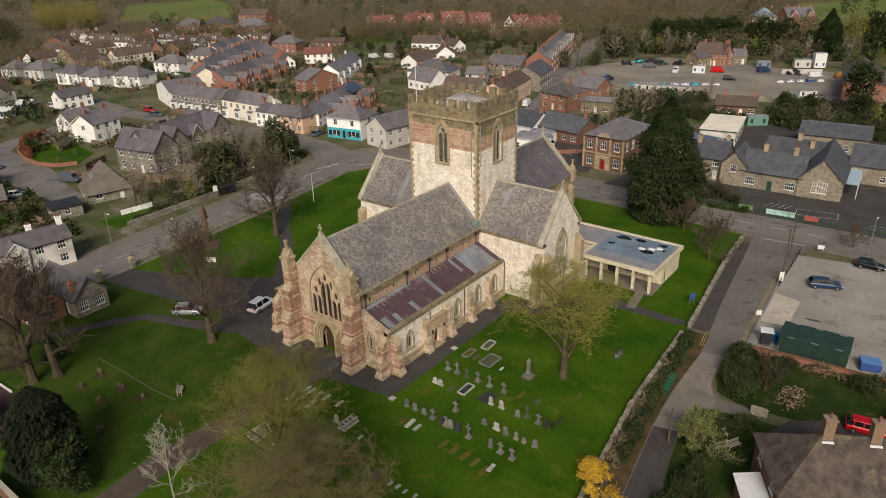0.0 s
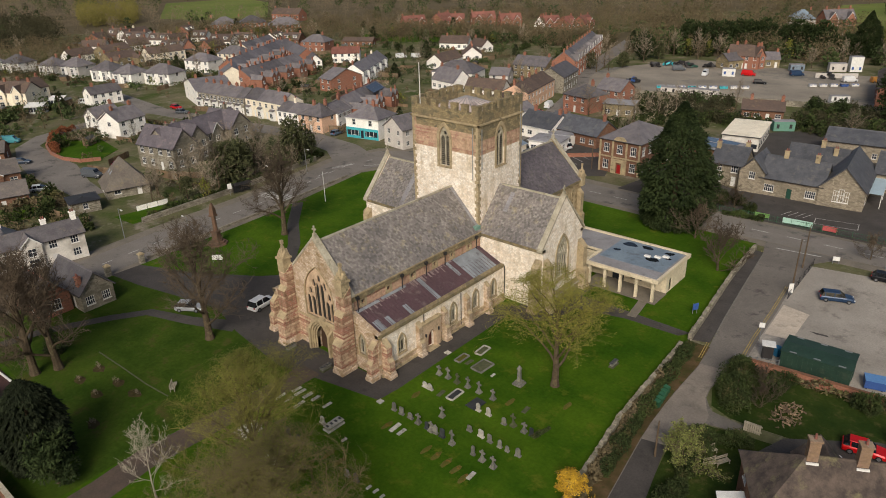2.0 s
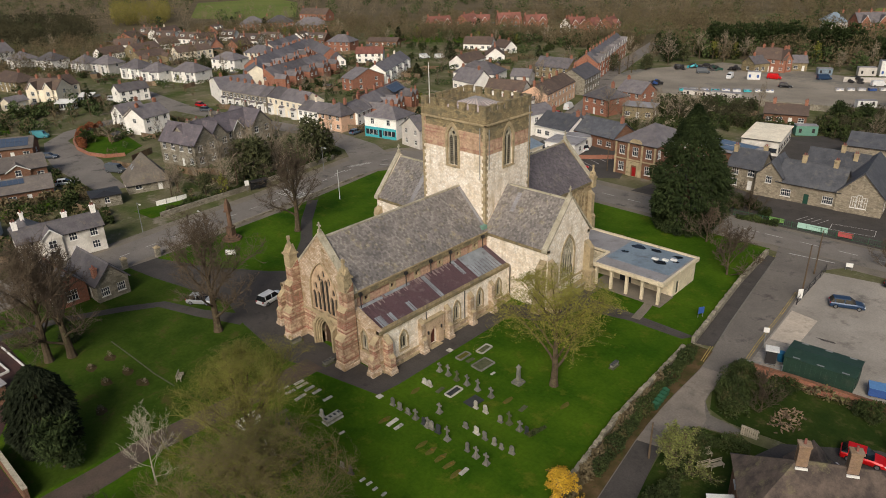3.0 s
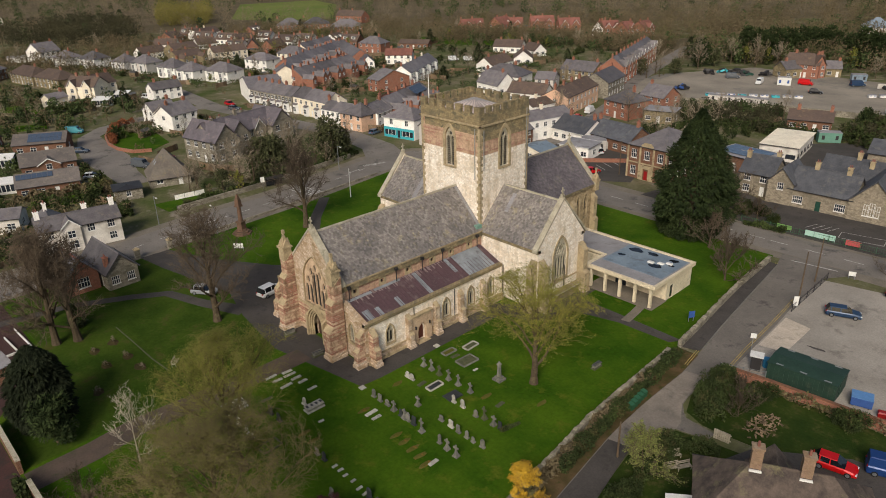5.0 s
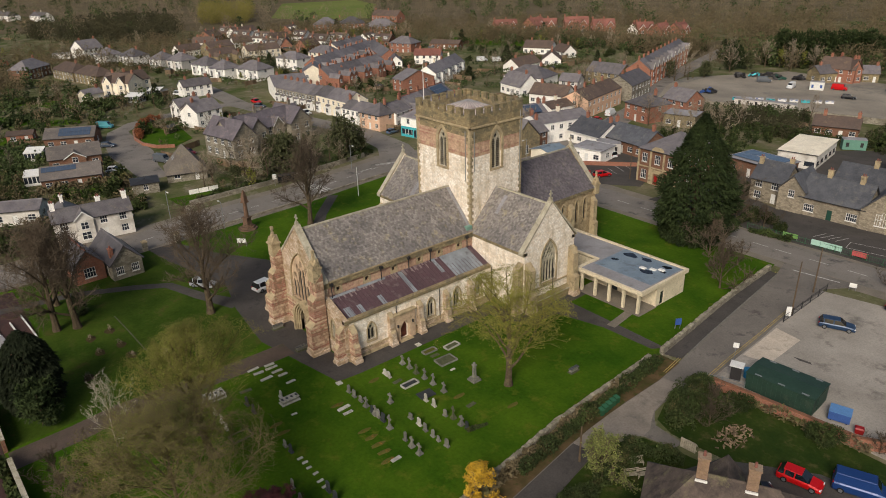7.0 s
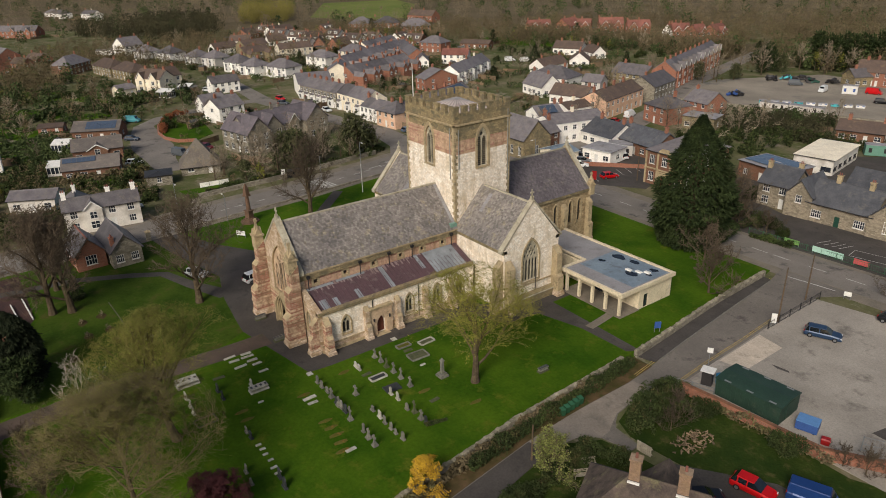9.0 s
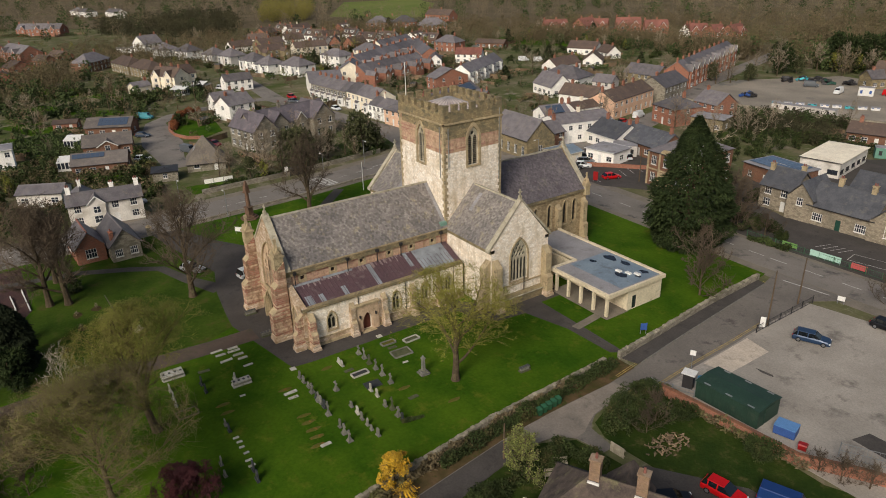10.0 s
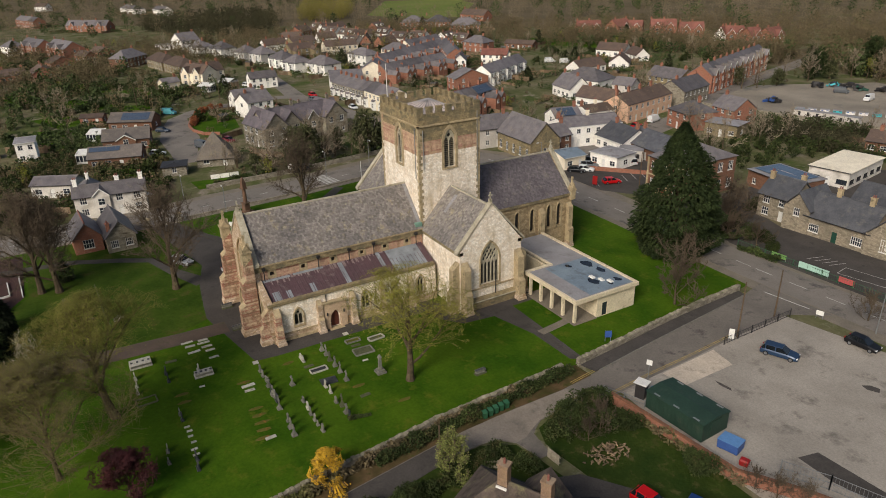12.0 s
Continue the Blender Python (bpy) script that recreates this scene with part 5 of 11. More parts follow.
def row(x, y, rz, units, L, D, eave, rise, style, walls, roof, label, end_on=False, gables=None, n_gables=1, bays=False, dormers=0, outshoot=False, stacks=True):
    """One house, or a terrace of like houses side by side about (x, y)."""
    a = radians(rz)
    far = math.hypot(x + 10, y - 40) > 190
    label = label if len(label.split()) > 3 else label + " in the town"
    floors = 1 if eave < 4.0 else 2
    for k in range(units):
        o = (k - (units - 1) / 2) * L
        hx, hy = x + math.cos(a) * o, y + math.sin(a) * o
        FOOT.append((hx, hy, max(L, D) * 0.62))
        ch = ((-0.46, 0.0),) if units > 1 else (((0.25, 0.0),) if style == "hip" else ((0.44, 0.0), (-0.3, 0.0)) if L > 9 else ((0.4, 0.0),))
        if rise < 1.5 or not stacks:
            ch = ()
        ob = house(hx, hy, rz, L - (0.02 if units > 1 else 0), D, eave, rise, M[walls], M[roof], label, style, floors=floors, chimneys=ch, back=end_on, over=0.05 if units > 1 else 0.3,
                   nwin=max(2, round(L / 2.9)), chim="render_cream" if walls == "render_white" and k % 2 else "brick", side_win=2 if end_on else 1, win=(1.15, 1.25) if floors == 2 else (1.5, 1.2), group="houses of the town", far=far)
        if gables:
            for j in range(n_gables):
                front_gable(ob, (j + 0.5) * L / n_gables - L / 2, D, eave, gables[0], gables[1], M[walls], M[roof])
        if bays and not gables:
            bay(ob, -L * 0.24, D, eave - 0.25 if style == "hip" else 2.9, M["trim_white"], M["slate_plain"])
            if L > 8:
                bay(ob, L * 0.24, D, eave - 0.25, M["trim_white"], M["slate_plain"])
        for j in range(dormers):
            dormer(ob, (j + 0.5) * L / dormers - L / 2, D, eave, rise, M["slate_plain"])
        if outshoot:
            outshot(ob, L * 0.2 * (1 if k % 2 else -1), D, M[walls], M[roof])


row(-414.3, 35.3, 20, 2, 11.2, 10.0, 5.22, 3.6, "gable", "brick", "slate_plain", "tall red brick semi with gables and slate roof", gables=(3.6, 2.2))
row(-394.4, 47.7, 18, 2, 12.0, 11.0, 5.22, 3.6, "gable", "brick", "slate_plain", "tall red brick semi with gables and slate roof", gables=(3.6, 2.2))
row(-529.7, 71.2, 47, 3, 11.0, 9.0, 4.5, 3.4, "gable", "brick", "slate_plain", "red brick house with white-edged gables", gables=(3.4, 2.4))
row(-326.6, 34.1, 185, 1, 12.0, 8.6, 3, 2.6, "gable", "brick", "tile_brown", "red brick gabled bungalow with a brown roof", end_on=True)
row(-324.2, 22.1, 100, 1, 10.2, 8.0, 3, 2.4, "gable", "brick", "tile_brown", "red brick bungalow with a brown roof")
row(-355.5, 42.7, 194, 1, 10.0, 10.9, 3, 2.6, "gable", "brick", "tile_brown", "red brick gabled bungalow with a brown roof", end_on=True)
row(-370.1, 55.4, 204, 1, 10.0, 6.5, 3, 2.4, "gable", "brick", "tile_brown", "red brick gabled bungalow with a brown roof", end_on=True)
row(-382.8, 64.0, 206, 1, 10.0, 8.5, 3, 2.4, "gable", "brick", "tile_brown", "red brick gabled bungalow with a brown roof", end_on=True)
row(-339.1, 71.5, 136, 1, 16.5, 9.0, 4.5, 3.4, "hip", "brick_brown", "slate_plain", "brown brick house with a hipped grey roof")
row(-319.8, 84.6, 11, 1, 19.3, 9.0, 4.14, 3, "hip", "stone_tan", "tile_brown", "tan brick house with a hipped brown roof")
row(-300.8, 88.9, 12, 1, 18.5, 9.0, 4.14, 3, "hip", "stone_tan", "tile_brown", "tan brick house with a hipped brown roof")
row(-266.1, 93.2, 105, 1, 9.3, 9.0, 5.4, 3, "gable", "render_cream", "tile_brown", "large cream house with a brown roof")
row(-264.1, 88.9, 32, 1, 12.2, 8.0, 5.4, 3, "gable", "render_cream", "tile_brown", "cream house wing with front gables", gables=(3.4, 2.2), n_gables=2)
row(-261.5, 76.4, 109, 1, 6.8, 5.0, 3, 1.6, "gable", "render_cream", "slate_plain", "low cream wing with a slate roof")
row(-386.7, 107.8, 110, 1, 11.1, 11.0, 4.95, 4, "gable", "render_white", "slate_plain", "large white house with a dark slate roof")
row(-393.8, 96.7, 71, 1, 7.9, 6.0, 2.6, 0.3, "hip", "render_white", "felt", "low white flat-roofed garage")
row(-356.9, 109.9, 16, 1, 10.0, 9.0, 4.5, 3, "hip", "render_white", "slate_plain", "white house with a hipped grey slate roof", bays=True)
row(-341.8, 117.6, 16, 1, 11.0, 9.0, 4.5, 3, "hip", "render_white", "slate_plain", "white house with a hipped grey slate roof", bays=True)
row(-320.0, 123.9, 16, 1, 9.0, 9.0, 4.5, 3, "hip", "render_white", "slate_plain", "white house with a hipped grey slate roof", bays=True)
row(-308.9, 128.7, 16, 1, 11.0, 9.0, 4.5, 3, "hip", "render_grey", "slate_plain", "white house with a hipped grey slate roof", bays=True)
row(-287.1, 131.8, 16, 1, 11.0, 9.0, 4.5, 3, "hip", "render_white", "slate_plain", "white house with a hipped grey slate roof", bays=True)
row(-271.4, 133.0, 16, 1, 10.0, 9.0, 4.5, 3, "hip", "render_white", "slate_plain", "white house with a hipped grey slate roof", bays=True)
row(-259.8, 141.1, 16, 1, 13.0, 9.0, 4.5, 3, "hip", "render_white", "slate_plain", "white house with a hipped grey slate roof", bays=True)
row(-271.0, 165.4, 16, 1, 13.0, 9.0, 4.95, 2.6, "hip", "render_white", "slate_plain", "white house with a grey hipped roof")
row(-243.6, 108.7, 90, 1, 10.6, 6.5, 4.05, 2.2, "gable", "render_white", "slate_plain", "small white house with a slate roof")
row(-195.4, 91.7, 111, 1, 9.4, 7.0, 4.95, 2.6, "gable", "render_white", "slate_plain", "white villa with slate gables")
row(-195.8, 92.0, 103, 1, 9.0, 8.9, 4.95, 2.8, "gable", "render_white", "slate_plain", "white gabled villa wing", end_on=True)
row(-205.6, 91.1, 100, 1, 8.0, 5.8, 4.68, 2.4, "gable", "render_white", "slate_plain", "narrow white gabled villa wing", end_on=True)
row(-197.8, 130.0, 6, 6, 3.8, 8.5, 5.04, 2.6, "gable", "stone_grey", "slate_plain", "stone terraced house with white bays and a slate roof", bays=True)
row(-216.6, 133.4, 71, 1, 12.0, 20.2, 5.4, 2.4, "gable", "render_white", "slate_plain", "white end house with a slate roof", end_on=True)
row(-176.8, 131.7, 1, 3, 6.0, 8.5, 5.22, 2.8, "gable", "render_cream", "slate_plain", "cream terraced house with a slate roof", bays=True)
row(-163.2, 129.6, 6, 2, 4.4, 7.5, 4.05, 2.2, "gable", "render_white", "slate_plain", "low white terraced cottage with a slate roof")
row(-156.9, 130.2, 5, 1, 3.5, 7.5, 4.05, 2.2, "gable", "render_peach", "slate_plain", "low brown stone cottage with a slate roof")
row(-152.5, 129.9, 6, 1, 9.0, 8.5, 4.68, 2.6, "hip", "render_peach", "slate_plain", "peach rendered corner house with a slate roof")
row(-152.2, 134.6, 108, 1, 7.7, 7.5, 4.5, 2.4, "gable", "render_white", "slate_plain", "white street house with a slate roof")
row(-158.9, 150.8, 112, 5, 5.5, 8.0, 4.77, 2.6, "gable", "brick", "slate_plain", "red brick terraced house with a slate roof", outshoot=True)
row(-201.0, 194.2, 120, 4, 8.4, 8.0, 4.95, 2.8, "gable", "render_white", "slate_plain", "white-fronted terraced house with brick ends", bays=True)
row(-192.1, 173.0, 175, 1, 7.0, 14.0, 4.5, 3, "gable", "brick", "slate_plain", "red brick gabled end house", end_on=True)
row(-227.0, 150.6, 147, 1, 11.0, 9.7, 5.85, 3, "gable", "render_cream", "slate_plain", "tall cream gabled house", end_on=True)
row(-223.8, 158.5, 55, 1, 6.0, 6.0, 4.05, 1.8, "gable", "render_cream", "slate_plain", "cream annexe with a dark slate roof")
row(-259.7, 184.2, 122, 9, 6.3, 8.0, 4.95, 2.8, "gable", "brick", "slate_plain", "red brick terraced house with a slate roof", outshoot=True)
row(-226.7, 167.4, 109, 8, 4.7, 8.0, 4.95, 2.8, "gable", "brick", "slate_plain", "red brick terraced house with a slate roof", outshoot=True)
row(-278.3, 186.5, 16, 1, 14.0, 9.0, 4.5, 3, "hip", "render_cream", "slate_plain", "cream house with a hipped grey roof")
row(-291.6, 206.8, 117, 5, 5.8, 8.0, 4.45, 2.8, "gable", "render_cream", "slate_plain", "cream-fronted terraced house with a slate roof", outshoot=True)
row(-404.0, 181.5, 125, 1, 12.0, 9.0, 3, 3, "gable", "brick", "tile_brown", "brick bungalow with a pale brown roof")
row(-375.0, 166.4, 51, 1, 11.8, 8.0, 3, 2.8, "gable", "render_white", "tile_brown", "white bungalow with a dark brown roof")
row(-361.0, 205.0, 77, 1, 9.8, 8.0, 3, 2.8, "gable", "render_white", "tile_brown", "white bungalow with a brown tiled roof")
row(-318.6, 199.5, 108, 1, 10.5, 8.0, 3, 3.2, "gable", "brick", "tile_brown", "brick-gabled bungalow with a brown roof")
row(-359.6, 181.0, 85, 1, 10.6, 8.0, 3, 3, "gable", "render_white", "tile_brown", "white bungalow with a brown tiled roof")
row(-267.6, 253.0, 30, 1, 15.6, 7.0, 2.8, 1.6, "gable", "brick_brown", "tile_brown", "long low brown-roofed pavilion", stacks=False)
row(-258.1, 204.8, 336, 4, 9.8, 8.0, 4.95, 2.8, "gable", "brick", "slate_plain", "red brick terraced house with a slate roof")
row(-273.2, 230.1, 20, 1, 13.0, 9.0, 4.95, 3, "hip", "brick", "slate_plain", "brick house with a grey hipped roof")
row(-233.8, 195.1, 148, 1, 9.0, 5.4, 4, 2.5, "gable", "render_white", "slate_plain", "small white gabled cottage", end_on=True)
row(-236.6, 216.0, 41, 1, 12.0, 7.0, 4.05, 2.4, "gable", "render_white", "tile_red", "white house with a red tiled roof")
row(-340.0, 159.1, 100, 2, 7.2, 9.0, 4.5, 2.6, "gable", "stone_tan", "tile_brown", "tan brick terraced house with a brown roof")
row(-313.2, 149.2, 94, 2, 6.8, 9.0, 4.5, 2.6, "gable", "stone_tan", "tile_brown", "tan brick terraced house with a brown roof", outshoot=True)
row(-349.3, 146.6, 100, 1, 13.3, 8.0, 3.2, 2.8, "gable", "render_white", "tile_brown", "white bungalow with a brown tiled roof")
row(-314.1, 170.8, 84, 2, 8.6, 9.0, 4.05, 2.6, "gable", "render_cream", "tile_brown", "cream house with a brown roof")
row(-387.5, 195.5, 25, 1, 13.0, 8.5, 2.9, 3.2, "gable", "render_white", "tile_brown", "dormer bungalow with a brown tiled roof", dormers=2)
row(-368.6, 199.7, 25, 1, 12.0, 8.5, 2.9, 3.2, "gable", "render_white", "tile_brown", "dormer bungalow with a brown tiled roof", dormers=2)
row(-390.4, 227.9, 115, 1, 9.0, 8.5, 2.9, 3.2, "gable", "brick", "tile_brown", "dormer bungalow with a brown tiled roof", dormers=2)
row(-358.4, 218.4, 25, 1, 9.0, 8.5, 2.9, 3.2, "gable", "render_white", "tile_brown", "dormer bungalow with a brown tiled roof", dormers=2)
row(-332.2, 215.1, 25, 1, 13.0, 8.5, 2.9, 3.2, "gable", "render_white", "tile_brown", "dormer bungalow with a brown tiled roof", dormers=2)
row(-413.4, 198.2, 25, 1, 12.0, 8.5, 2.9, 3.2, "gable", "brick_brown", "tile_brown", "dormer bungalow with a brown tiled roof", dormers=2)
row(-327.8, 225.2, 25, 1, 11.0, 8.5, 2.9, 3.2, "gable", "render_white", "tile_brown", "dormer bungalow with a brown tiled roof", dormers=2)
row(-314.9, 235.5, 115, 1, 10.0, 8.5, 2.9, 3.2, "gable", "render_white", "tile_brown", "dormer bungalow with a brown tiled roof", dormers=2)
row(-303.0, 238.5, 25, 1, 10.0, 8.5, 2.9, 3.2, "gable", "brick_brown", "tile_brown", "dormer bungalow with a brown tiled roof", dormers=2)
row(-335.1, 187.3, 25, 1, 10.0, 8.5, 2.9, 3.2, "gable", "render_white", "tile_brown", "dormer bungalow with a brown tiled roof", dormers=2)
row(-330.1, 193.3, 152, 1, 12.0, 5.9, 3, 3.6, "gable", "brick", "tile_brown", "brick-gabled bungalow with a brown roof", end_on=True)
row(-389.9, 263.9, 55, 2, 16.7, 14.0, 4, 4, "hip", "brick", "slate_plain", "long low brick building with a grey roof")
row(-356.5, 274.0, 57, 1, 19.0, 12.0, 4, 4, "hip", "brick", "slate_plain", "brick building with a grey hipped roof")
row(-277.7, 330.3, 94, 1, 12.0, 10.8, 4.95, 4, "gable", "brick", "tile_red", "red brick house with an orange-red tiled roof", end_on=True)
row(-274.2, 337.7, 37, 2, 5.8, 9.0, 4.5, 3.6, "gable", "brick", "tile_red", "red brick house with an orange-red tiled roof", gables=(4.0, 2.6))
row(-289.7, 317.6, 63, 2, 7.0, 9.0, 4.5, 3.6, "gable", "brick", "tile_red", "red brick house with an orange-red tiled roof", gables=(4.0, 2.6))
row(-260.9, 348.1, 50, 2, 7.1, 9.0, 4.95, 4, "gable", "brick", "tile_red", "red brick house with an orange-red tiled roof", gables=(4.0, 2.6))
row(-245.5, 353.9, 51, 2, 6.5, 9.0, 4.5, 3.6, "gable", "brick", "tile_red", "red brick house with an orange-red tiled roof", gables=(4.0, 2.6))
row(-221.0, 351.9, 101, 1, 10.0, 6.0, 4.5, 3.6, "gable", "render_white", "tile_red", "red brick house with an orange-red tiled roof", end_on=True)
row(-217.5, 354.5, 54, 2, 4.8, 9.0, 4.5, 3.6, "gable", "brick", "tile_red", "red brick house with an orange-red tiled roof", gables=(4.0, 2.6))
row(-207.6, 355.9, 81, 1, 7.7, 9.0, 4.5, 3.6, "gable", "brick", "tile_red", "red brick house with an orange-red tiled roof", gables=(4.0, 2.6))
row(-201.4, 363.0, 96, 1, 12.4, 9.0, 4.5, 3.6, "gable", "brick", "tile_red", "red brick house with an orange-red tiled roof", gables=(4.0, 2.6))
row(-219.8, 272.6, 24, 1, 14.1, 9.0, 3, 3, "gable", "render_white", "tile_brown", "long white bungalow with a brown roof")
row(-193.0, 251.3, 131, 1, 11.0, 8.3, 2.7, 3.2, "gable", "render_white", "tile_brown", "white gabled bungalow with a brown roof", end_on=True)
row(-203.5, 271.9, 163, 1, 10.0, 6.8, 2.7, 3, "gable", "render_white", "tile_brown", "white gabled bungalow with a brown roof", end_on=True)
row(-191.2, 230.7, 98, 1, 15.9, 8.0, 3, 2.8, "gable", "render_white", "tile_brown", "white bungalow with a brown roof")
row(-167.6, 211.1, 15, 1, 17.0, 12.0, 3.5, 3.6, "hip", "render_white", "slate_plain", "large white building with a hipped grey roof")
row(-157.6, 195.0, 170, 1, 12.0, 8.8, 3.5, 4, "gable", "render_white", "slate_plain", "white gabled building with a slate roof", end_on=True)
row(-137.8, 190.2, 14, 1, 13.3, 8.0, 3.5, 3, "gable", "render_white", "tile_brown", "white building with a brown roof")
row(-122.2, 162.2, 77, 1, 8.1, 8.0, 4.05, 2.2, "gable", "render_white", "slate_plain", "white house with solar panels on its roof")
row(-122.8, 174.4, 85, 2, 4.8, 8.0, 3.96, 1.6, "gable", "render_white", "tile_brown", "low white shop with a brown roof")
row(-107.5, 157.8, 77, 2, 8.6, 9.0, 5.4, 1.8, "gable", "render_white", "slate_plain", "white rendered flats with a dark roof")
row(-105.7, 144.5, 90, 1, 8.0, 7.0, 4.5, 2.4, "gable", "brick_brown", "slate_plain", "brick house with a dark slate roof")
row(-122.7, 192.3, 103, 4, 6.2, 9.0, 5.4, 2.6, "gable", "render_peach", "tile_brown", "pinkish rendered terraced house with shopfronts")
row(-147.2, 232.5, 5, 1, 14.2, 9.0, 4.5, 3, "gable", "stone_tan", "slate_plain", "tan stone house with a slate roof")
row(-146.8, 210.4, 20, 1, 7.0, 7.0, 4.2, 2.2, "gable", "render_grey", "slate_plain", "small grey house with tall chimneys")
row(-127.2, 217.0, 104, 1, 16.8, 10.0, 5.4, 3, "gable", "stone_grey", "slate_plain", "grey stone chapel hall with a slate roof")
row(-145.9, 263.4, 110, 10, 6.3, 9.0, 6.3, 3.4, "gable", "brick", "slate_plain", "gabled red brick terraced house with white bays", gables=(2.9, 2.2), bays=True)
row(-102.2, 193.4, 348, 1, 9.5, 10.0, 5.04, 2.8, "hip", "brick", "slate_plain", "red brick house with a hipped slate roof")
row(-96.3, 161.4, 355, 1, 11.0, 10.0, 3.2, 3, "gable", "render_white", "slate_dark", "low white-ended shed with a dark roof")
row(-86.1, 162.6, 352, 1, 17.0, 9.0, 3.2, 3, "gable", "brick_brown", "slate_dark", "long low shed with a dark brown roof")
row(-99.8, 208.3, 171, 1, 9.0, 8.3, 4.5, 3, "gable", "brick", "slate_plain", "red brick gabled house with a slate roof", end_on=True)
row(-90.9, 194.2, 16, 1, 9.0, 7.0, 3.6, 0.4, "hip", "stone_tan", "felt", "low stone building with a flat roof")
row(-91.1, 289.4, 61, 1, 11.2, 7.0, 3.5, 2.5, "gable", "stone_tan", "slate_plain", "low stone depot office with a slate roof")
row(-86.1, 294.0, 147, 1, 10.0, 4.8, 4.95, 3.5, "gable", "brick", "tile_brown", "brick gabled house by the depot", end_on=True)
row(-88.1, 293.0, 5, 1, 12.0, 8.0, 4.95, 3.5, "gable", "brick", "tile_brown", "brick house by the depot yard")
row(-80.5, 299.9, 30, 1, 5.4, 7.0, 3.2, 2.4, "gable", "stone_tan", "slate_plain", "low stone outbuilding by the depot")
row(-55.8, 213.3, 17, 1, 11.0, 8.0, 3, 2, "gable", "brick_brown", "tile_brown", "dark low shed with a brown roof")
row(-93.1, 139.4, 89, 1, 6.2, 7.0, 3, 0.9, "gable", "render_cream", "membrane", "low yellow building with a blue-grey roof")
row(-87.1, 148.9, 9, 1, 8.0, 7.0, 3.2, 0.4, "hip", "render_white", "felt", "low white flat-roofed outbuilding")
row(-600.6, 35.9, 20, 3, 11.0, 9, 5, 3, "gable", "brick", "slate_plain", "brick house with white-edged gables")
row(-683.6, 119.7, 15, 2, 16.0, 10, 4, 3, "hip", "render_white", "slate_plain", "white building with a grey roof")
row(-638.5, 138.5, 13, 2, 11.0, 9, 4.5, 3, "gable", "render_white", "slate_plain", "white house with a grey roof")
row(-781.3, 50.8, 44, 1, 13.7, 8, 4.5, 3, "gable", "render_white", "tile_brown", "white house with a brown roof")
row(-424.2, 23.7, 24, 1, 10.1, 9, 5, 3, "hip", "render_white", "slate_plain", "white house with a grey roof")
row(-198.2, 55.0, 62, 1, 13.0, 8, 3, 2, "gable", "brick_brown", "tile_grey", "brick bungalow with solar panels on its roof", stacks=False)
row(-176.2, 50.2, 77, 1, 12.0, 9, 3, 2.2, "gable", "brick_brown", "tile_grey", "red brick bungalow with a brown roof", gables=(5.0, 1.4), stacks=False)
row(-158.7, 45.4, 73, 1, 12.6, 8, 2.8, 2, "gable", "brick_brown", "tile_grey", "brick bungalow with solar panels on its roof", stacks=False)
row(-213.5, 44.6, 68, 1, 6.8, 5, 2.4, 0.8, "gable", "brick", "tile_brown", "small brick garage")
row(-140.3, 30.7, 63, 1, 9.2, 6, 3, 1.2, "gable", "render_dull", "slate_plain", "pale low-roofed building with wide windows")
row(-176.5, 25.4, 86, 1, 4.6, 7, 5.5, 0.4, "hip", "render_white", "felt", "white two-storey flat-roofed building")
row(-405.9, 203.3, 108, 2, 9.3, 8, 3.2, 3, "gable", "render_white", "tile_brown", "white bungalow with a brown roof")
row(-388.7, 302.8, 15, 2, 11.0, 9, 6, 3.5, "gable", "brick", "tile_brown", "red brick house with gables")


def shopfront(ob, L, D, h, mat, sign_mat):
    """A painted shopfront across the ground floor: fascia, stall riser, pilasters and large panes."""
    pl = lambda u, v, d: (u, -D / 2 - d, v)
    bm = bmesh.new()
    panel(bm, rect(-L / 2, 0, L / 2, h), [rect(-L / 2 + 0.3, 0.7, -0.9, h - 0.7), rect(0.9, 0.7, L / 2 - 0.3, h - 0.7), rect(-0.5, 0.05, 0.5, h - 0.6)], 0.16, 0.02, pl)
    sf = part("shopfront", bm, mat, ob, "turquoise painted shopfront")
    bm = bmesh.new()
    extrude(bm, rect(-L / 2 + 0.2, 0.1, L / 2 - 0.2, h - 0.65), 0.03, 0.06, pl)
    part("pane", bm, M["glass"], sf)
    bm = bmesh.new()
    extrude(bm, rect(-L / 2 + 0.1, h - 0.55, L / 2 - 0.1, h - 0.1), 0.16, 0.22, pl)
    part("fascia", bm, sign_mat, sf)
    for k in range(1, 8):
        u = -L / 2 + 0.3 + (L - 0.6) * k / 8
        if abs(u) > 0.95:
            bm = bmesh.new()
            extrude(bm, rect(u - 0.04, 0.7, u + 0.04, h - 0.7), 0.05, 0.14, pl)
            part("glazing_bar", bm, M["trim_white"], sf)


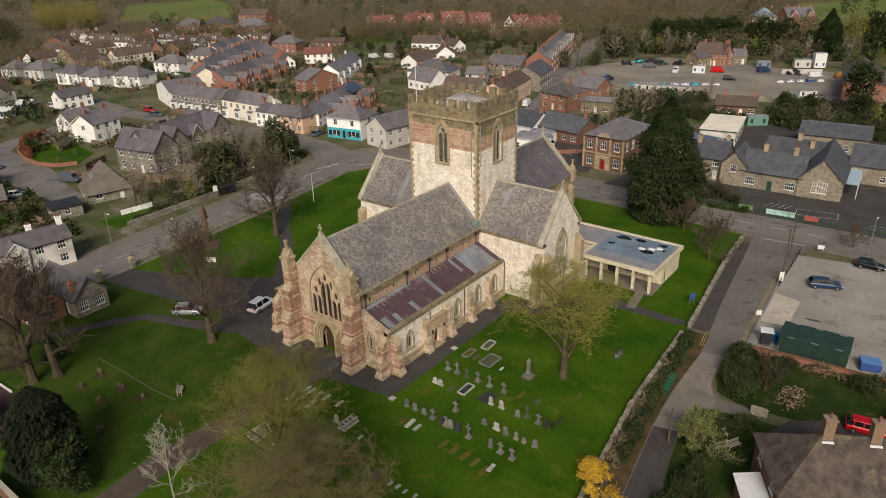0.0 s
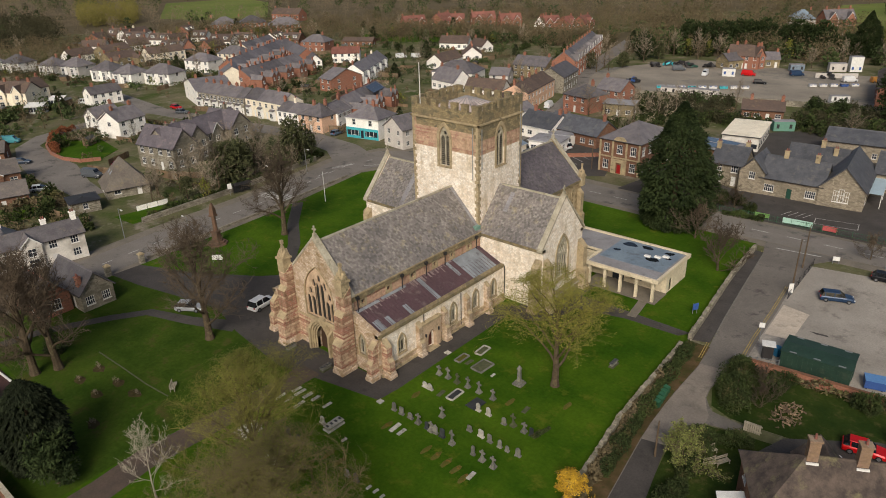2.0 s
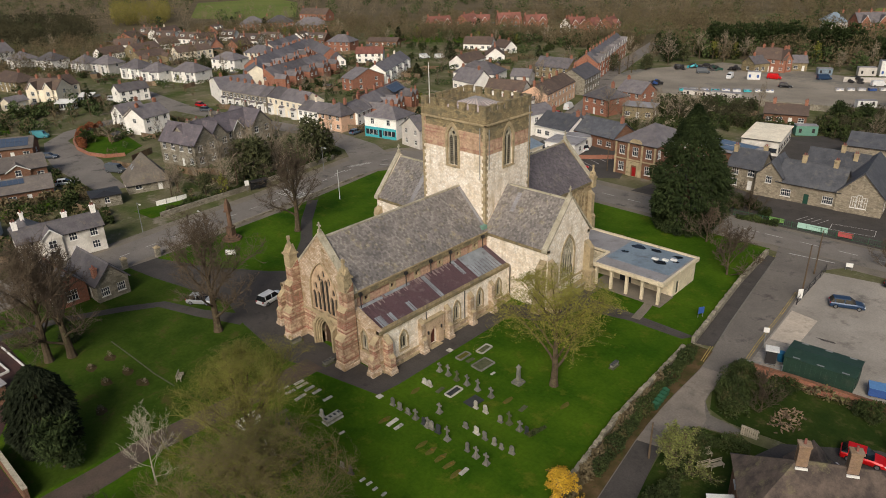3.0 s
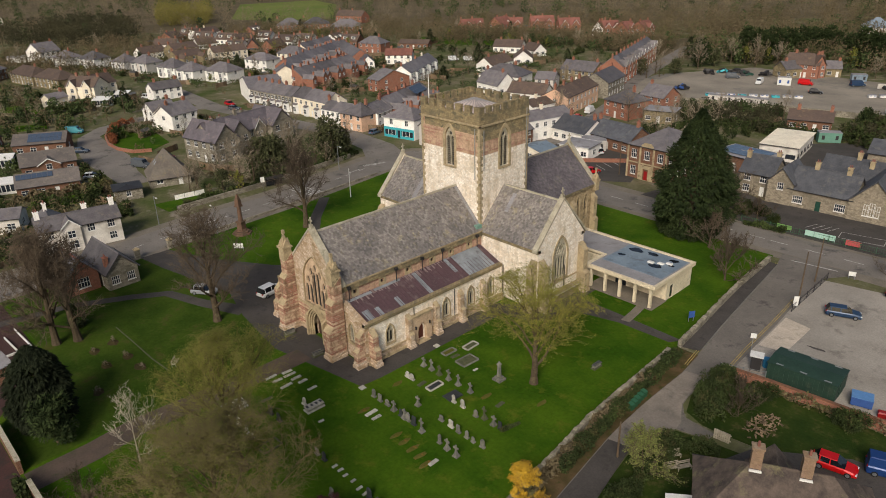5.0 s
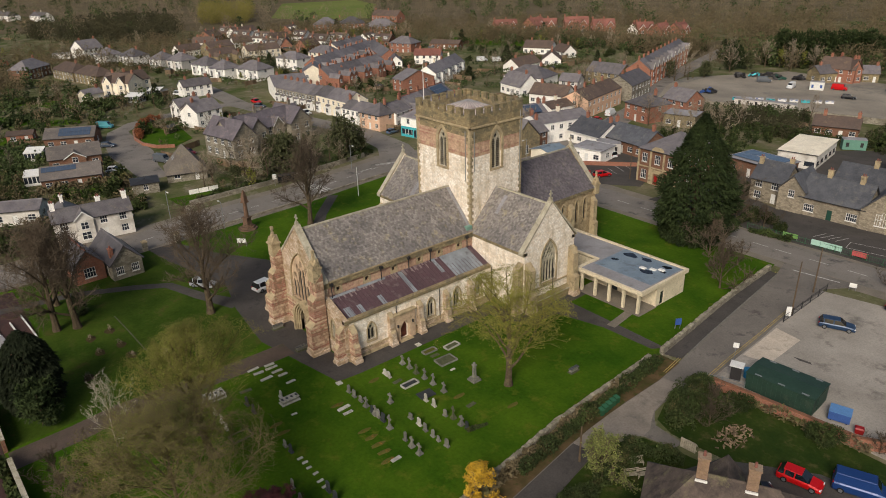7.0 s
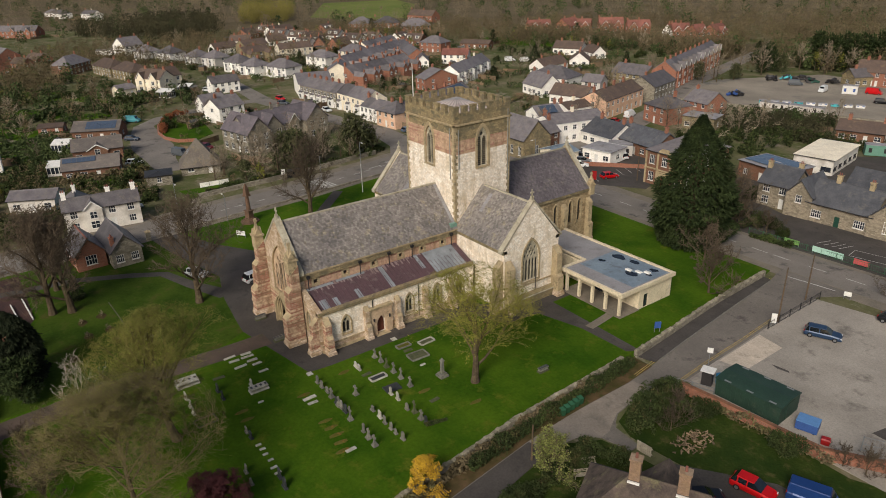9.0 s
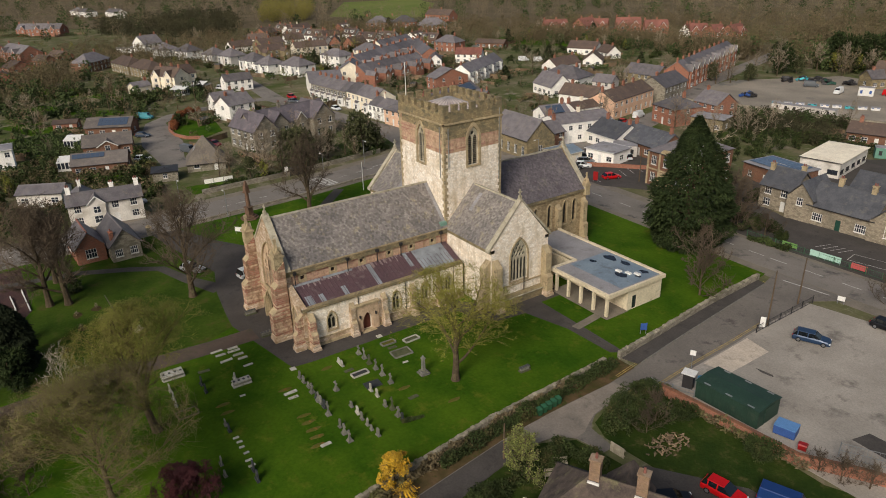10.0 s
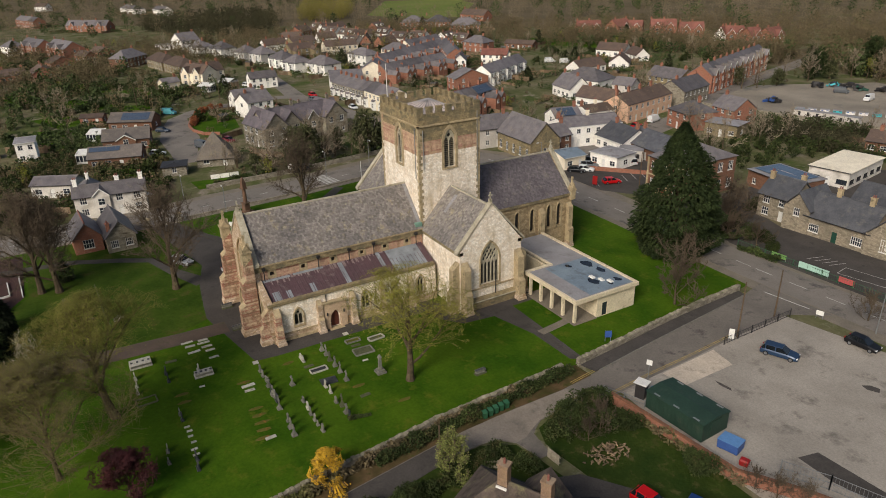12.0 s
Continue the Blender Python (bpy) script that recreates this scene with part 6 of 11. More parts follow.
M["turquoise"] = plain("turquoise", lin(70, 176, 186), 0.5)
M["blue_paint"] = plain("blue_paint", lin(60, 90, 150), 0.5)
M["green_paint"] = plain("green_paint", lin(34, 70, 58), 0.55)
M["red_paint"] = plain("red_paint", lin(150, 30, 30), 0.45)
shop = house(-135.3, 133.6, 11, 10.8, 9, 5.6, 2.6, RW, SL, "white corner shop with a turquoise painted shopfront", "hip", nwin=2, door=False, name="shop", category="shop", chimneys=((0.1, 0.0),), win=(1.1, 1.5))
shopfront(shop, 10.6, 9, 2.9, M["turquoise"], M["turquoise"])
FOOT.append((-135, 134, 8))
pub = house(-120.5, 134.2, 82, 12.5, 8.0, 5.2, 2.8, M["render_grey"], SL, "pale grey rendered public house with slate gables", nwin=4, name="public_house", category="pub", chimneys=((0.4, 0.0),), side_win=2)
FOOT.append((-120, 134, 8))
bm = bmesh.new()
extrude(bm, rect(-0.7, 3.0, 0.7, 4.0), 0.05, 0.14, lambda u, v, d: (2.2 + u, -4.0 - d, v))
part("pub_sign", bm, M["blue_paint"], pub, "blue hanging sign board")

# the brick institute with stone dressings
inst = house(-64.2, 150.0, -2, 10.0, 15.4, 7.6, 3.1, M["brick_brown"], SL, "brown brick and stone institute with a hipped slate roof", "hip", nwin=3, name="institute", category="house", chimneys=(), win=(1.4, 2.0), side_win=5, bars=2, door_mat=M["red_paint"])
FOOT.append((-65.5, 149, 9))
for k, (u, v) in enumerate(((-5.05, 0), (4.65, 0), (-1.9, 0), (1.5, 0))):
    bm = bmesh.new()
    box(bm, u, -7.9, 0, u + 0.4, -7.66, 7.5)
    part("pilaster", bm, M["stone_dress"], inst)
bm = bmesh.new()
box(bm, -5.15, -7.95, 3.6, 5.15, -7.66, 3.85)
part("string_course", bm, M["stone_dress"], inst)
bm = bmesh.new()
extrude(bm, [(-1.5, 7.4), (1.5, 7.4), (1.5, 7.9), (0.8, 8.5), (-0.8, 8.5), (-1.5, 7.9)], 7.62, 7.9, lambda u, v, d: (u, -d, v))
part("parapet", bm, M["stone_dress"], inst)
bm = bmesh.new()
panel(bm, rect(-1.5, 0, 1.5, 3.4), [rect(-0.7, 0.02, 0.7, 2.6)], 7.96, 7.7, lambda u, v, d: (u, -d, v))
part("doorway", bm, M["stone_dress"], inst)
# flat extension with roof lights behind
ext = house(-52.5, 166, -9, 12, 9, 3.6, 0.25, M["brick_brown"], M["felt"], "low brick extension with rows of roof panels", "hip", floors=1, nwin=3, chimneys=(), name="extension", category="building")
M["roof_glazing"] = plain("roof_glazing", lin(88, 104, 124), 0.2)
for j in range(2):
    for k in range(7):
        bm = bmesh.new()
        box(bm, -5.3 + k * 1.52, -3.6 + j * 3.7, 3.95, -3.9 + k * 1.52, -0.2 + j * 3.7, 4.03)
        part("roof_panel", bm, M["roof_glazing"], ext)
FOOT.append((-52, 166, 9))
# school
house(-29.8, 151.4, 2, 11.6, 7.4, 3.8, 3.6, M["stone_school"], M["slate_dark"], "long single-storey stone school range with a slate roof", floors=1, nwin=3, name="school", category="school", win=(1.9, 1.5), bars=4, chimneys=((-0.2, 0.0), (0.3, 0.0)), chim="stone_dress", door_mat=M["green_paint"])
house(-37.2, 151.2, 92, 8, 5.0, 4.7, 2.8, M["stone_school"], M["slate_dark"], "stone school gable wing with white sash windows", nwin=2, name="school_wing", category="school", side_win=1, chimneys=(), win=(1.2, 1.5), bars=2)
house(-43.0, 152.6, 2, 6.6, 7.4, 4.7, 3.0, M["stone_school"], M["slate_dark"], "stone school house with stone chimneys", nwin=2, name="school_house", category="school", chimneys=((0.4, 0.1), (-0.45, -0.2)), chim="stone_dress", win=(1.4, 1.5), bars=2)
sh = house(-21.2, 156.4, 95, 17, 8, 4.0, 4.2, M["stone_school"], M["slate_dark"], "stone school hall gable with a tall triple window", floors=1, nwin=3, name="school_hall", category="school", win=(1.6, 1.7), bars=2, side_win=0, chimneys=())
for k in (-1, 0, 1):
    add_window(sh, Matrix.Translation((-8.55, k * 0.95, 1.3)) @ pose(0, 0, 0, 0, 0, -90), 0.85, 2.6 if k == 0 else 2.2, bars=1)
house(-28.6, 162.4, 2, 11, 8, 4.2, 3.5, M["stone_school"], M["slate_dark"], "rear school range with tall stone chimneys", floors=1, nwin=3, name="school", category="school", chimneys=((0.05, 0.0), (0.3, -0.3)), chim="stone_dress")
house(-9.5, 167.5, 4, 17, 9, 4.0, 3.4, M["stone_school"], M["slate_dark"], "side range of the school with a slate roof", floors=1, nwin=4, name="school", category="school", chimneys=((0.0, 0.0),), chim="stone_dress")
cp = thing("canopy", "pale blue canopy on slim posts beside the school hall", "canopy", -16.5, 158, 0.05, 5)
bm = bmesh.new()
slab(bm, [(-1.8, -6.5, 3.0), (1.8, -6.5, 3.0), (1.8, 6.5, 3.0), (-1.8, 6.5, 3.0)], 0.08)
part("canopy_sheet", bm, plain("canopy_blue", lin(178, 198, 206), 0.4), cp)
for v in (-6, 0, 6):
    bm = bmesh.new()
    box(bm, 1.6, v - 0.05, 0, 1.7, v + 0.05, 2.95)
    part("post", bm, M["trim_white"], cp)
house(-50.8, 185.1, 9, 8.6, 17.5, 3.6, 0.3, M["render_dull"], M["render_cream"], "white flat-roofed school block with a cream roof", "hip", floors=1, nwin=3, name="school_block", category="building", chimneys=(), win=(2.2, 1.0), side_win=5, frame_mat=M["trim_dark"])
house(-25, 188, 6, 15, 9, 4, 2.2, M["stone_school"], M["slate_dark"], "long low slate-roofed building behind the school", floors=1, nwin=5, category="building", name="workshop", chimneys=())
house(-30, 258, 100, 34, 11, 6.2, 3.2, BR, M["tile_mossy"], "brick barn with a mossy slate roof", nwin=4, name="barn", category="barn", chimneys=())
far_house = house(-84, 412, 42, 15, 10, 7.6, 4.4, BR, SL, "tall red brick house with slate gables", floors=3, nwin=4, chimneys=((-0.4, 0.0), (0.0, 0.0), (0.4, 0.0)))
for u in (-4.4, 4.4):
    front_gable(far_house, u, 10, 7.6, 4.6, 3.4, BR, SL)
house(-108.5, 444, 26, 13, 11, 3.6, 4.4, M["render_grey"], M["membrane"], "low grey house with a pale hipped roof", "hip", nwin=3, chimneys=((0.3, 0.0),))
for fx, fy, fr in ((-28, 151, 11), (-41, 150, 8), (-17, 152, 8), (-4, 155, 9), (-51, 185, 12), (-46.6, 201.5, 4), (-25, 188, 9), (-9, 167, 9), (-56, 222, 8), (-30, 258, 12), (-30, 246, 10), (-82, 416, 9), (-105, 443, 8)):
    FOOT.append((fx, fy, fr))
# stone villa with steep gables, and its side hall
M["slate_purple"] = material("slate_purple", lin(108, 101, 105), lin(92, 86, 90), 0.5, 3.0, 0.6, 0.4, lin(124, 112, 112), 0.8)
SP = M["slate_purple"]
villa = house(-158.8, 94.2, 101.8, 25, 8, 5.8, 3.6, SG, SP, "grey stone villa with steep purple slate roofs and tall chimneys", nwin=7, name="villa", category="house", chimneys=((-0.22, 0.3), (-0.06, 0.0), (0.06, 0.2), (0.42, 0.0)), chim="stone_grey", win=(1.3, 1.6))
front_gable(villa, 2.6, 8, 5.8, 3.4, 2.2, SG, SP)
house(-155.6, 83.9, 11.8, 12.5, 7.4, 5.8, 3.9, SG, SP, "grey stone villa wing with a steep gable", nwin=4, name="villa_wing", category="house", chimneys=((0.0, 0.2),), chim="stone_grey", side_win=2, win=(1.4, 1.6), bars=2)
house(-156.2, 89.6, 11.8, 8.4, 6.4, 5.6, 3.6, SG, SP, "narrow grey stone villa gable", nwin=2, name="villa_wing", category="house", chimneys=(), side_win=2, win=(1.3, 1.6))
house(-160.0, 103.6, 11.8, 10.5, 7.4, 5.8, 3.7, SG, SP, "grey stone villa wing with a steep gable", nwin=2, name="villa_wing", category="house", chimneys=(), side_win=2, win=(1.4, 1.6))
M["slate_old"] = material("slate_old", lin(116, 108, 98), lin(100, 92, 84), 0.4, 3.0, 0.75, 0.4, lin(124, 114, 92), 0.6)
hl = house(-145.9, 67.5, 74, 9.0, 8.6, 2.2, 5.5, SG, M["slate_old"], "low stone hall under a steep pyramid roof with roof lights", "hip", floors=1, nwin=2, name="hall", category="hall", chimneys=(), win=(1.4, 1.0))
for v in (-1.5, 0.9):
    bm = bmesh.new()
    box(bm, -0.45, -0.4, 0, 0.45, 0.4, 0.08)
    o_ = part("roof_light", bm, M["lead_grey"], hl)
    o_.location = (-2.35, v * 0.8, 5.0)
    o_.rotation_euler = (0, -math.atan2(6.4, 5.6), 0)
house(-141.5, 56.4, 76, 5.6, 5.2, 2.4, 0.25, SG, M["trim_dark"], "small flat-roofed stone garage", "hip", floors=1, nwin=1, name="garage", category="garage", chimneys=(), door=False)
for fx, fy, fr in ((-158, 92, 14), (-157, 81, 8), (-160, 104, 8), (-146, 67.5, 8), (-141.5, 56.4, 4)):
    FOOT.append((fx, fy, fr))
# white cottage, lodge and brick annexe by the churchyard gate
white_cottage = house(-120.7, 40.0, 82, 13.6, 5.6, 4.7, 1.7, M["render_dull"], SL, "white rendered cottage with a slate roof and white chimneys", nwin=4, name="cottage", category="cottage", chimneys=((-0.46, 0.0), (0.12, 0.2), (0.46, 0.0)), chim="render_white", win=(1.3, 1.4), bars=2)
front_gable(white_cottage, -1.7, 5.6, 4.7, 3.2, 1.5, M["render_dull"], SL)
house(-124.6, 36.2, 172, 7, 4.4, 4.6, 1.5, M["render_dull"], SL, "white rendered rear wing of a cottage", nwin=2, name="cottage_wing", category="house", chimneys=((0.3, 0.0),), chim="render_white")
lodge = house(-101.8, 38.6, 3, 10.2, 5.0, 3.1, 2.7, SG, SL, "grey stone lodge with a slate roof", floors=1, nwin=2, name="lodge", category="lodge", chimneys=((0.36, -0.7),), win=(1.3, 1.4), bars=3, side_win=2)
house(-103.0, 33.3, 3, 8, 4.8, 3.1, 2.6, BR, SL, "red brick lodge wing with a white window", floors=1, nwin=2, name="lodge_wing", category="lodge", chimneys=(), side_win=1, win=(1.8, 1.7), bars=3)
for fx, fy, fr in ((-121, 40, 9), (-124.6, 36, 5), (-102, 38.6, 6), (-103, 33, 5)):
    FOOT.append((fx, fy, fr))
# brick cottage by the lane
cot = house(-0.93, 59.94, 28, 14.3, 7.9, 5.3, 3.45, M["brick_brown"], M["tile_mossy"], "two-storey brick cottage with a mossy brown hipped roof", "hip", floors=2, nwin=4, name="cottage", category="cottage", chimneys=(), win=(1.2, 1.2), over=0.35, side_win=2)
for u in (-2.85, 1.07):
    chimney(cot, u, 0.0, 8.35, 2.2, M["chimney_brick"], 1, 0.9, 0.75)
    bm = bmesh.new()
    box(bm, u - 0.52, -0.62, 8.2, u + 0.52, -0.36, 8.5, 0, 0.03)
    part("flashing", bm, M["trim_white"], cot, "white painted chimney flashing")
bm = bmesh.new()
extrude(bm, [(-2.7, 0.0), (1.3, 0.0), (1.3, 5.3), (-0.7, 7.45), (-2.7, 5.3)], 3.6, 4.6, lambda u, v, d: (u, d, v))
rg_ = part("rear_gable", bm, M["brick_brown"], cot)
bm = bmesh.new()
for sd in (-1, 1):
    slab(bm, [(-0.7 + sd * 2.2, 4.85, 5.2), (-0.7, 4.85, 7.6), (-0.7, 1.6, 7.6), (-0.7 + sd * 2.2, 4.0, 5.2)])
part("roof", bm, M["tile_mossy"], rg_)
bm = bmesh.new()
slab(bm, [(-9.6, -2.4, 2.6), (-9.6, 1.2, 2.6), (-7.2, 1.2, 3.0), (-7.2, -2.4, 3.0)], 0.12)
part("porch_roof", bm, M["trim_white"], cot, "white porch roof at the cottage end")
bm = bmesh.new()
box(bm, -9.3, -2.1, 0, -7.2, 0.9, 2.5)
part("porch", bm, M["brick"], cot, "brick bay at the cottage end")
add_window(cot, Matrix.Translation((-8.2, -2.12, 0.8)), 1.3, 1.4, bars=3)
FOOT.append((-1, 60, 8.5))
# solar panels on the bungalow roofs
def solar(x, y, rz, D, eave, rise, n, m, up=0.5):
    """Panels lying on the front slope of a house at (x, y)."""
    a = radians(rz)
    d = D / 2 - up
    z = eave + 0.22 + rise * (up / (D / 2))
    ob = thing("solar_panel_array", "dark blue solar panels on a house roof", "solar panels", x + math.sin(a) * d, y - math.cos(a) * d, z, rz, "solar arrays")
    for i in range(n):
        for j in range(m):
            bm = bmesh.new()
            box(bm, i * 1.05 - n * 0.52, j * 1.7, 0, i * 1.05 + 1.0 - n * 0.52, j * 1.7 + 1.62, 0.05)
            p = part("solar_panel", bm, M["solar"], ob)
            p.rotation_euler = (math.atan2(rise, D / 2), 0, 0)


M["solar"] = plain("solar", lin(74, 86, 104), 0.22)
solar(-197.6, 56.2, 62, 8, 3.0, 2.0, 8, 2)
solar(-159.4, 43.0, 73, 8, 2.8, 2.0, 7, 1, 2.1)
solar(-120.9, 160.8, 77, 8, 4.5, 2.2, 5, 2)
solar(-160.1, 156.6, 113, 8, 5.3, 2.6, 8, 2)


def conservatory(x, y, rz, l=4.5, w=3.4):
    ob = thing("conservatory", "white framed glass conservatory beside a house", "conservatory", x, y, 0, rz, "conservatories")
    for pl, ln in ((lambda u, v, d: (u, -w / 2 - d, v), l), (lambda u, v, d: (l / 2 + d, u, v), w), (lambda u, v, d: (-l / 2 - d, u, v), w)):
        bm = bmesh.new()
        k = int(ln / 0.9)
        step = ln / k
        panel(bm, rect(-ln / 2, 0, ln / 2, 2.3), [rect(-ln / 2 + i * step + 0.08, 0.6, -ln / 2 + (i + 1) * step - 0.08, 2.15) for i in range(k)], 0.0, -0.1, pl)
        f = part("window_frame", bm, M["trim_white"], ob)
        bm = bmesh.new()
        extrude(bm, rect(-ln / 2 + 0.05, 0.5, ln / 2 - 0.05, 2.2), -0.07, -0.04, pl)
        part("pane", bm, M["glass"], f)
    bm = bmesh.new()
    slab(bm, [(-l / 2 - 0.1, -w / 2 - 0.1, 2.35), (l / 2 + 0.1, -w / 2 - 0.1, 2.35), (l / 2 + 0.1, w / 2, 3.2), (-l / 2 - 0.1, w / 2, 3.2)], 0.06)
    part("roof", bm, M["trim_white"], ob)


conservatory(-188.6, 43.2, 60)
conservatory(-165.4, 38.6, 70)
conservatory(-247.5, 87.8, 40, 6, 3.4)
conservatory(-253.0, 97.0, 40, 5, 3.6)


# stone hall with a brick gable behind the church
house(-107, 138.2, 178, 15, 9, 5.0, 4.4, M["stone_tan"], SL, "tan stone hall with a red brick gable", nwin=5, name="hall", category="hall", chimneys=(), win=(1.0, 2.2), floors=1)
FOOT.append((-107, 138, 9))
# ---- trees ----
def tube(verts, faces, pts, radii, sides):
    """A tapered tube along pts."""
    rings = []
    n = len(pts)
    for i in range(n):
        d = (pts[min(i + 1, n - 1)] - pts[max(i - 1, 0)])
        d = d.normalized() if d.length > 1e-6 else Vector((0, 0, 1))
        s = d.orthogonal().normalized()
        t = d.cross(s)
        b = len(verts)
        for k in range(sides):
            a = k * math.tau / sides
            verts.append(tuple(pts[i] + (s * math.cos(a) + t * math.sin(a)) * radii[i]))
        rings.append(b)
    for i in range(n - 1):
        for k in range(sides):
            k2 = (k + 1) % sides
            faces.append((rings[i] + k, rings[i] + k2, rings[i + 1] + k2, rings[i + 1] + k))


def bough(rnd, start, d, length, wander, lift, n=5):
    pts = [start.copy()]
    p, d = start.copy(), d.normalized()
    for k in range(n):
        d = (d + Vector((rnd.uniform(-1, 1), rnd.uniform(-1, 1), rnd.uniform(-1, 1))) * wander + Vector((0, 0, lift))).normalized()
        p = p + d * (length / n)
        pts.append(p.copy())
    return pts


def grow(seed, h, spread, fork=0.3, limbs=7, mid=6, fine=7, twigs=9, leaf=0.0, leaf_n=0, upright=0.15, trunk_r=0.4, twig_w=0.02, lean=0.0, lite=False, dome=None):
    """Bare or budding tree: trunk with limbs; crown of branches, twigs and (leaf_n) small leaves. Returns vertex and face lists."""
    rnd = random.Random(seed)
    tv, tf, cv, cf, mats = [], [], [], [], []
    trunk = bough(rnd, Vector((0, 0, -0.3)), Vector((lean, 0, 1)), h * 0.72, 0.07, 0.1, 8)
    tube(tv, tf, trunk, [trunk_r * (1.35 if i == 0 else 1 - 0.1 * i) for i in range(9)], 5 if lite else 8)
    ends = []

    def leaf_at(p, d):
        s = leaf * rnd.uniform(0.6, 1.3)
        a = Vector((rnd.uniform(-1, 1), rnd.uniform(-1, 1), rnd.uniform(-0.6, 0.6))).normalized() * s
        b = Vector((rnd.uniform(-1, 1), rnd.uniform(-1, 1), rnd.uniform(-0.6, 0.6))).normalized() * s * 0.6
        i = len(cv)
        cv.extend([tuple(p), tuple(p + a + b), tuple(p + a * 1.6), tuple(p + a - b)])
        cf.append((i, i + 1, i + 2, i + 3))
        mats.append(1)

    def twig(p, d, length):
        q = p + d * length
        s = d.orthogonal().normalized() * twig_w
        i = len(cv)
        m = p.lerp(q, 0.55) + Vector((rnd.uniform(-1, 1), rnd.uniform(-1, 1), rnd.uniform(-1, 1))) * length * 0.1
        if lite:
            cv.extend([tuple(p - s), tuple(p + s), tuple(q + (m - p) * 0.1)])
            cf.append((i, i + 1, i + 2))
            mats.append(0)
        else:
            cv.extend([tuple(p - s), tuple(p + s), tuple(m + s * 0.8), tuple(m - s * 0.8), tuple(q)])
            cf.extend([(i, i + 1, i + 2, i + 3), (i + 3, i + 2, i + 4)])
            mats.extend([0, 0])
        for k in range(leaf_n):
            leaf_at(p.lerp(q, rnd.uniform(0.3, 1.0)) + Vector((rnd.uniform(-1, 1), rnd.uniform(-1, 1), rnd.uniform(-1, 1))) * 0.12, d)

    def ctube(pts, radii, sides):
        n0 = len(cf)
        tube(cv, cf, pts, radii, sides)
        mats.extend([0] * (len(cf) - n0))

    for k in range(limbs):
        f = fork + (1 - fork) * (k / max(limbs - 1, 1)) ** 0.9
        i = min(int(f * 8), 7)
        st = trunk[i].lerp(trunk[min(i + 1, 8)], f * 8 - i if f < 1 else 0.9)
        a = k * 2.4 + rnd.uniform(-0.4, 0.4)
        out = max(0.25, 1.0 - f * 0.75)
        d = Vector((math.cos(a) * out, math.sin(a) * out, 0.35 + f * 0.9))
        ln = spread * rnd.uniform(0.8, 1.1) * (1.05 - 0.45 * f)
        limb = bough(rnd, st, d, ln, 0.16, upright, 6)
        r0 = trunk_r * 0.36 * (1.1 - 0.5 * f)
        tube(tv, tf, limb, [r0 * (1 - 0.14 * i) for i in range(7)], 3 if lite else 6)
        for j in range(mid):
            g = 0.25 + 0.75 * j / max(mid - 1, 1)
            i = min(int(g * 6), 5)
            st2 = limb[i].lerp(limb[i + 1], min(1.0, g * 6 - i))
            base = (limb[i + 1] - limb[i]).normalized()
            d2 = (base + Vector((rnd.uniform(-1, 1), rnd.uniform(-1, 1), rnd.uniform(-0.5, 0.9))) * 0.9).normalized()
            l2 = ln * rnd.uniform(0.36, 0.6)
            br = bough(rnd, st2, d2, l2, 0.22, upright, 4)
            r2 = r0 * 0.26
            ctube(br, [r2 * (1 - 0.2 * i) for i in range(5)], 3 if lite else 4)
            for q in range(fine):
                g3 = 0.2 + 0.8 * q / max(fine - 1, 1)
                i3 = min(int(g3 * 4), 3)
                st3 = br[i3].lerp(br[i3 + 1], min(1.0, g3 * 4 - i3))
                d3 = ((br[i3 + 1] - br[i3]).normalized() + Vector((rnd.uniform(-1, 1), rnd.uniform(-1, 1), rnd.uniform(-0.7, 0.9)))).normalized()
                l3 = l2 * rnd.uniform(0.35, 0.6)
                sp = bough(rnd, st3, d3, l3, 0.2, upright * 0.5, 3)
                if lite:
                    twig(st3, (sp[3] - st3).normalized(), (sp[3] - st3).length)
                else:
                    ctube(sp, [twig_w * 1.5, twig_w * 1.3, twig_w, twig_w * 0.6], 3)
                for w in range(twigs):
                    g4 = rnd.uniform(0.15, 1.0)
                    i4 = min(int(g4 * 3), 2)
                    st4 = sp[i4].lerp(sp[i4 + 1], min(1.0, g4 * 3 - i4))
                    d4 = ((sp[i4 + 1] - sp[i4]).normalized() * 0.6 + Vector((rnd.uniform(-1, 1), rnd.uniform(-1, 1), rnd.uniform(-0.6, 0.9)))).normalized()
                    twig(st4, d4, l3 * rnd.uniform(0.3, 0.65))
    if dome:
        # gather the crown under a rounded outline (centre height, radius, half height)
        cz, cr, ch = dome

        def gather(p):
            q = math.sqrt((p[0] * p[0] + p[1] * p[1]) / (cr * cr) + ((p[2] - cz) / ch) ** 2)
            if q < 0.75 or p[2] < cz - ch * 0.6:
                return p
            g = (0.75 + 0.27 * (1 - math.exp(-(q - 0.75) / 0.27))) / q
            return (p[0] * g, p[1] * g, cz + (p[2] - cz) * g)
        cv = [gather(p) for p in cv]
        tv = [gather(p) for p in tv]
    return (tv, tf), (cv, cf, mats)


def make_mesh(name, verts, faces, mats, idx=None):
    me = bpy.data.meshes.new(name)
    me.from_pydata(verts, [], faces)
    for m in mats:
        me.materials.append(m)
    if idx is not None:
        me.polygons.foreach_set("material_index", np.asarray(idx, dtype=np.int32))
    return me


def tree_kind(name, seed, h, spread, twig_mat, leaf_mat=None, bark=None, **kw):
    (tv, tf), (cv, cf, mi) = grow(seed, h, spread, **kw)
    return make_mesh(name + "_trunk", tv, tf, [bark or M["bark"]]), make_mesh(name + "_crown", cv, cf, [twig_mat, leaf_mat or twig_mat], mi)


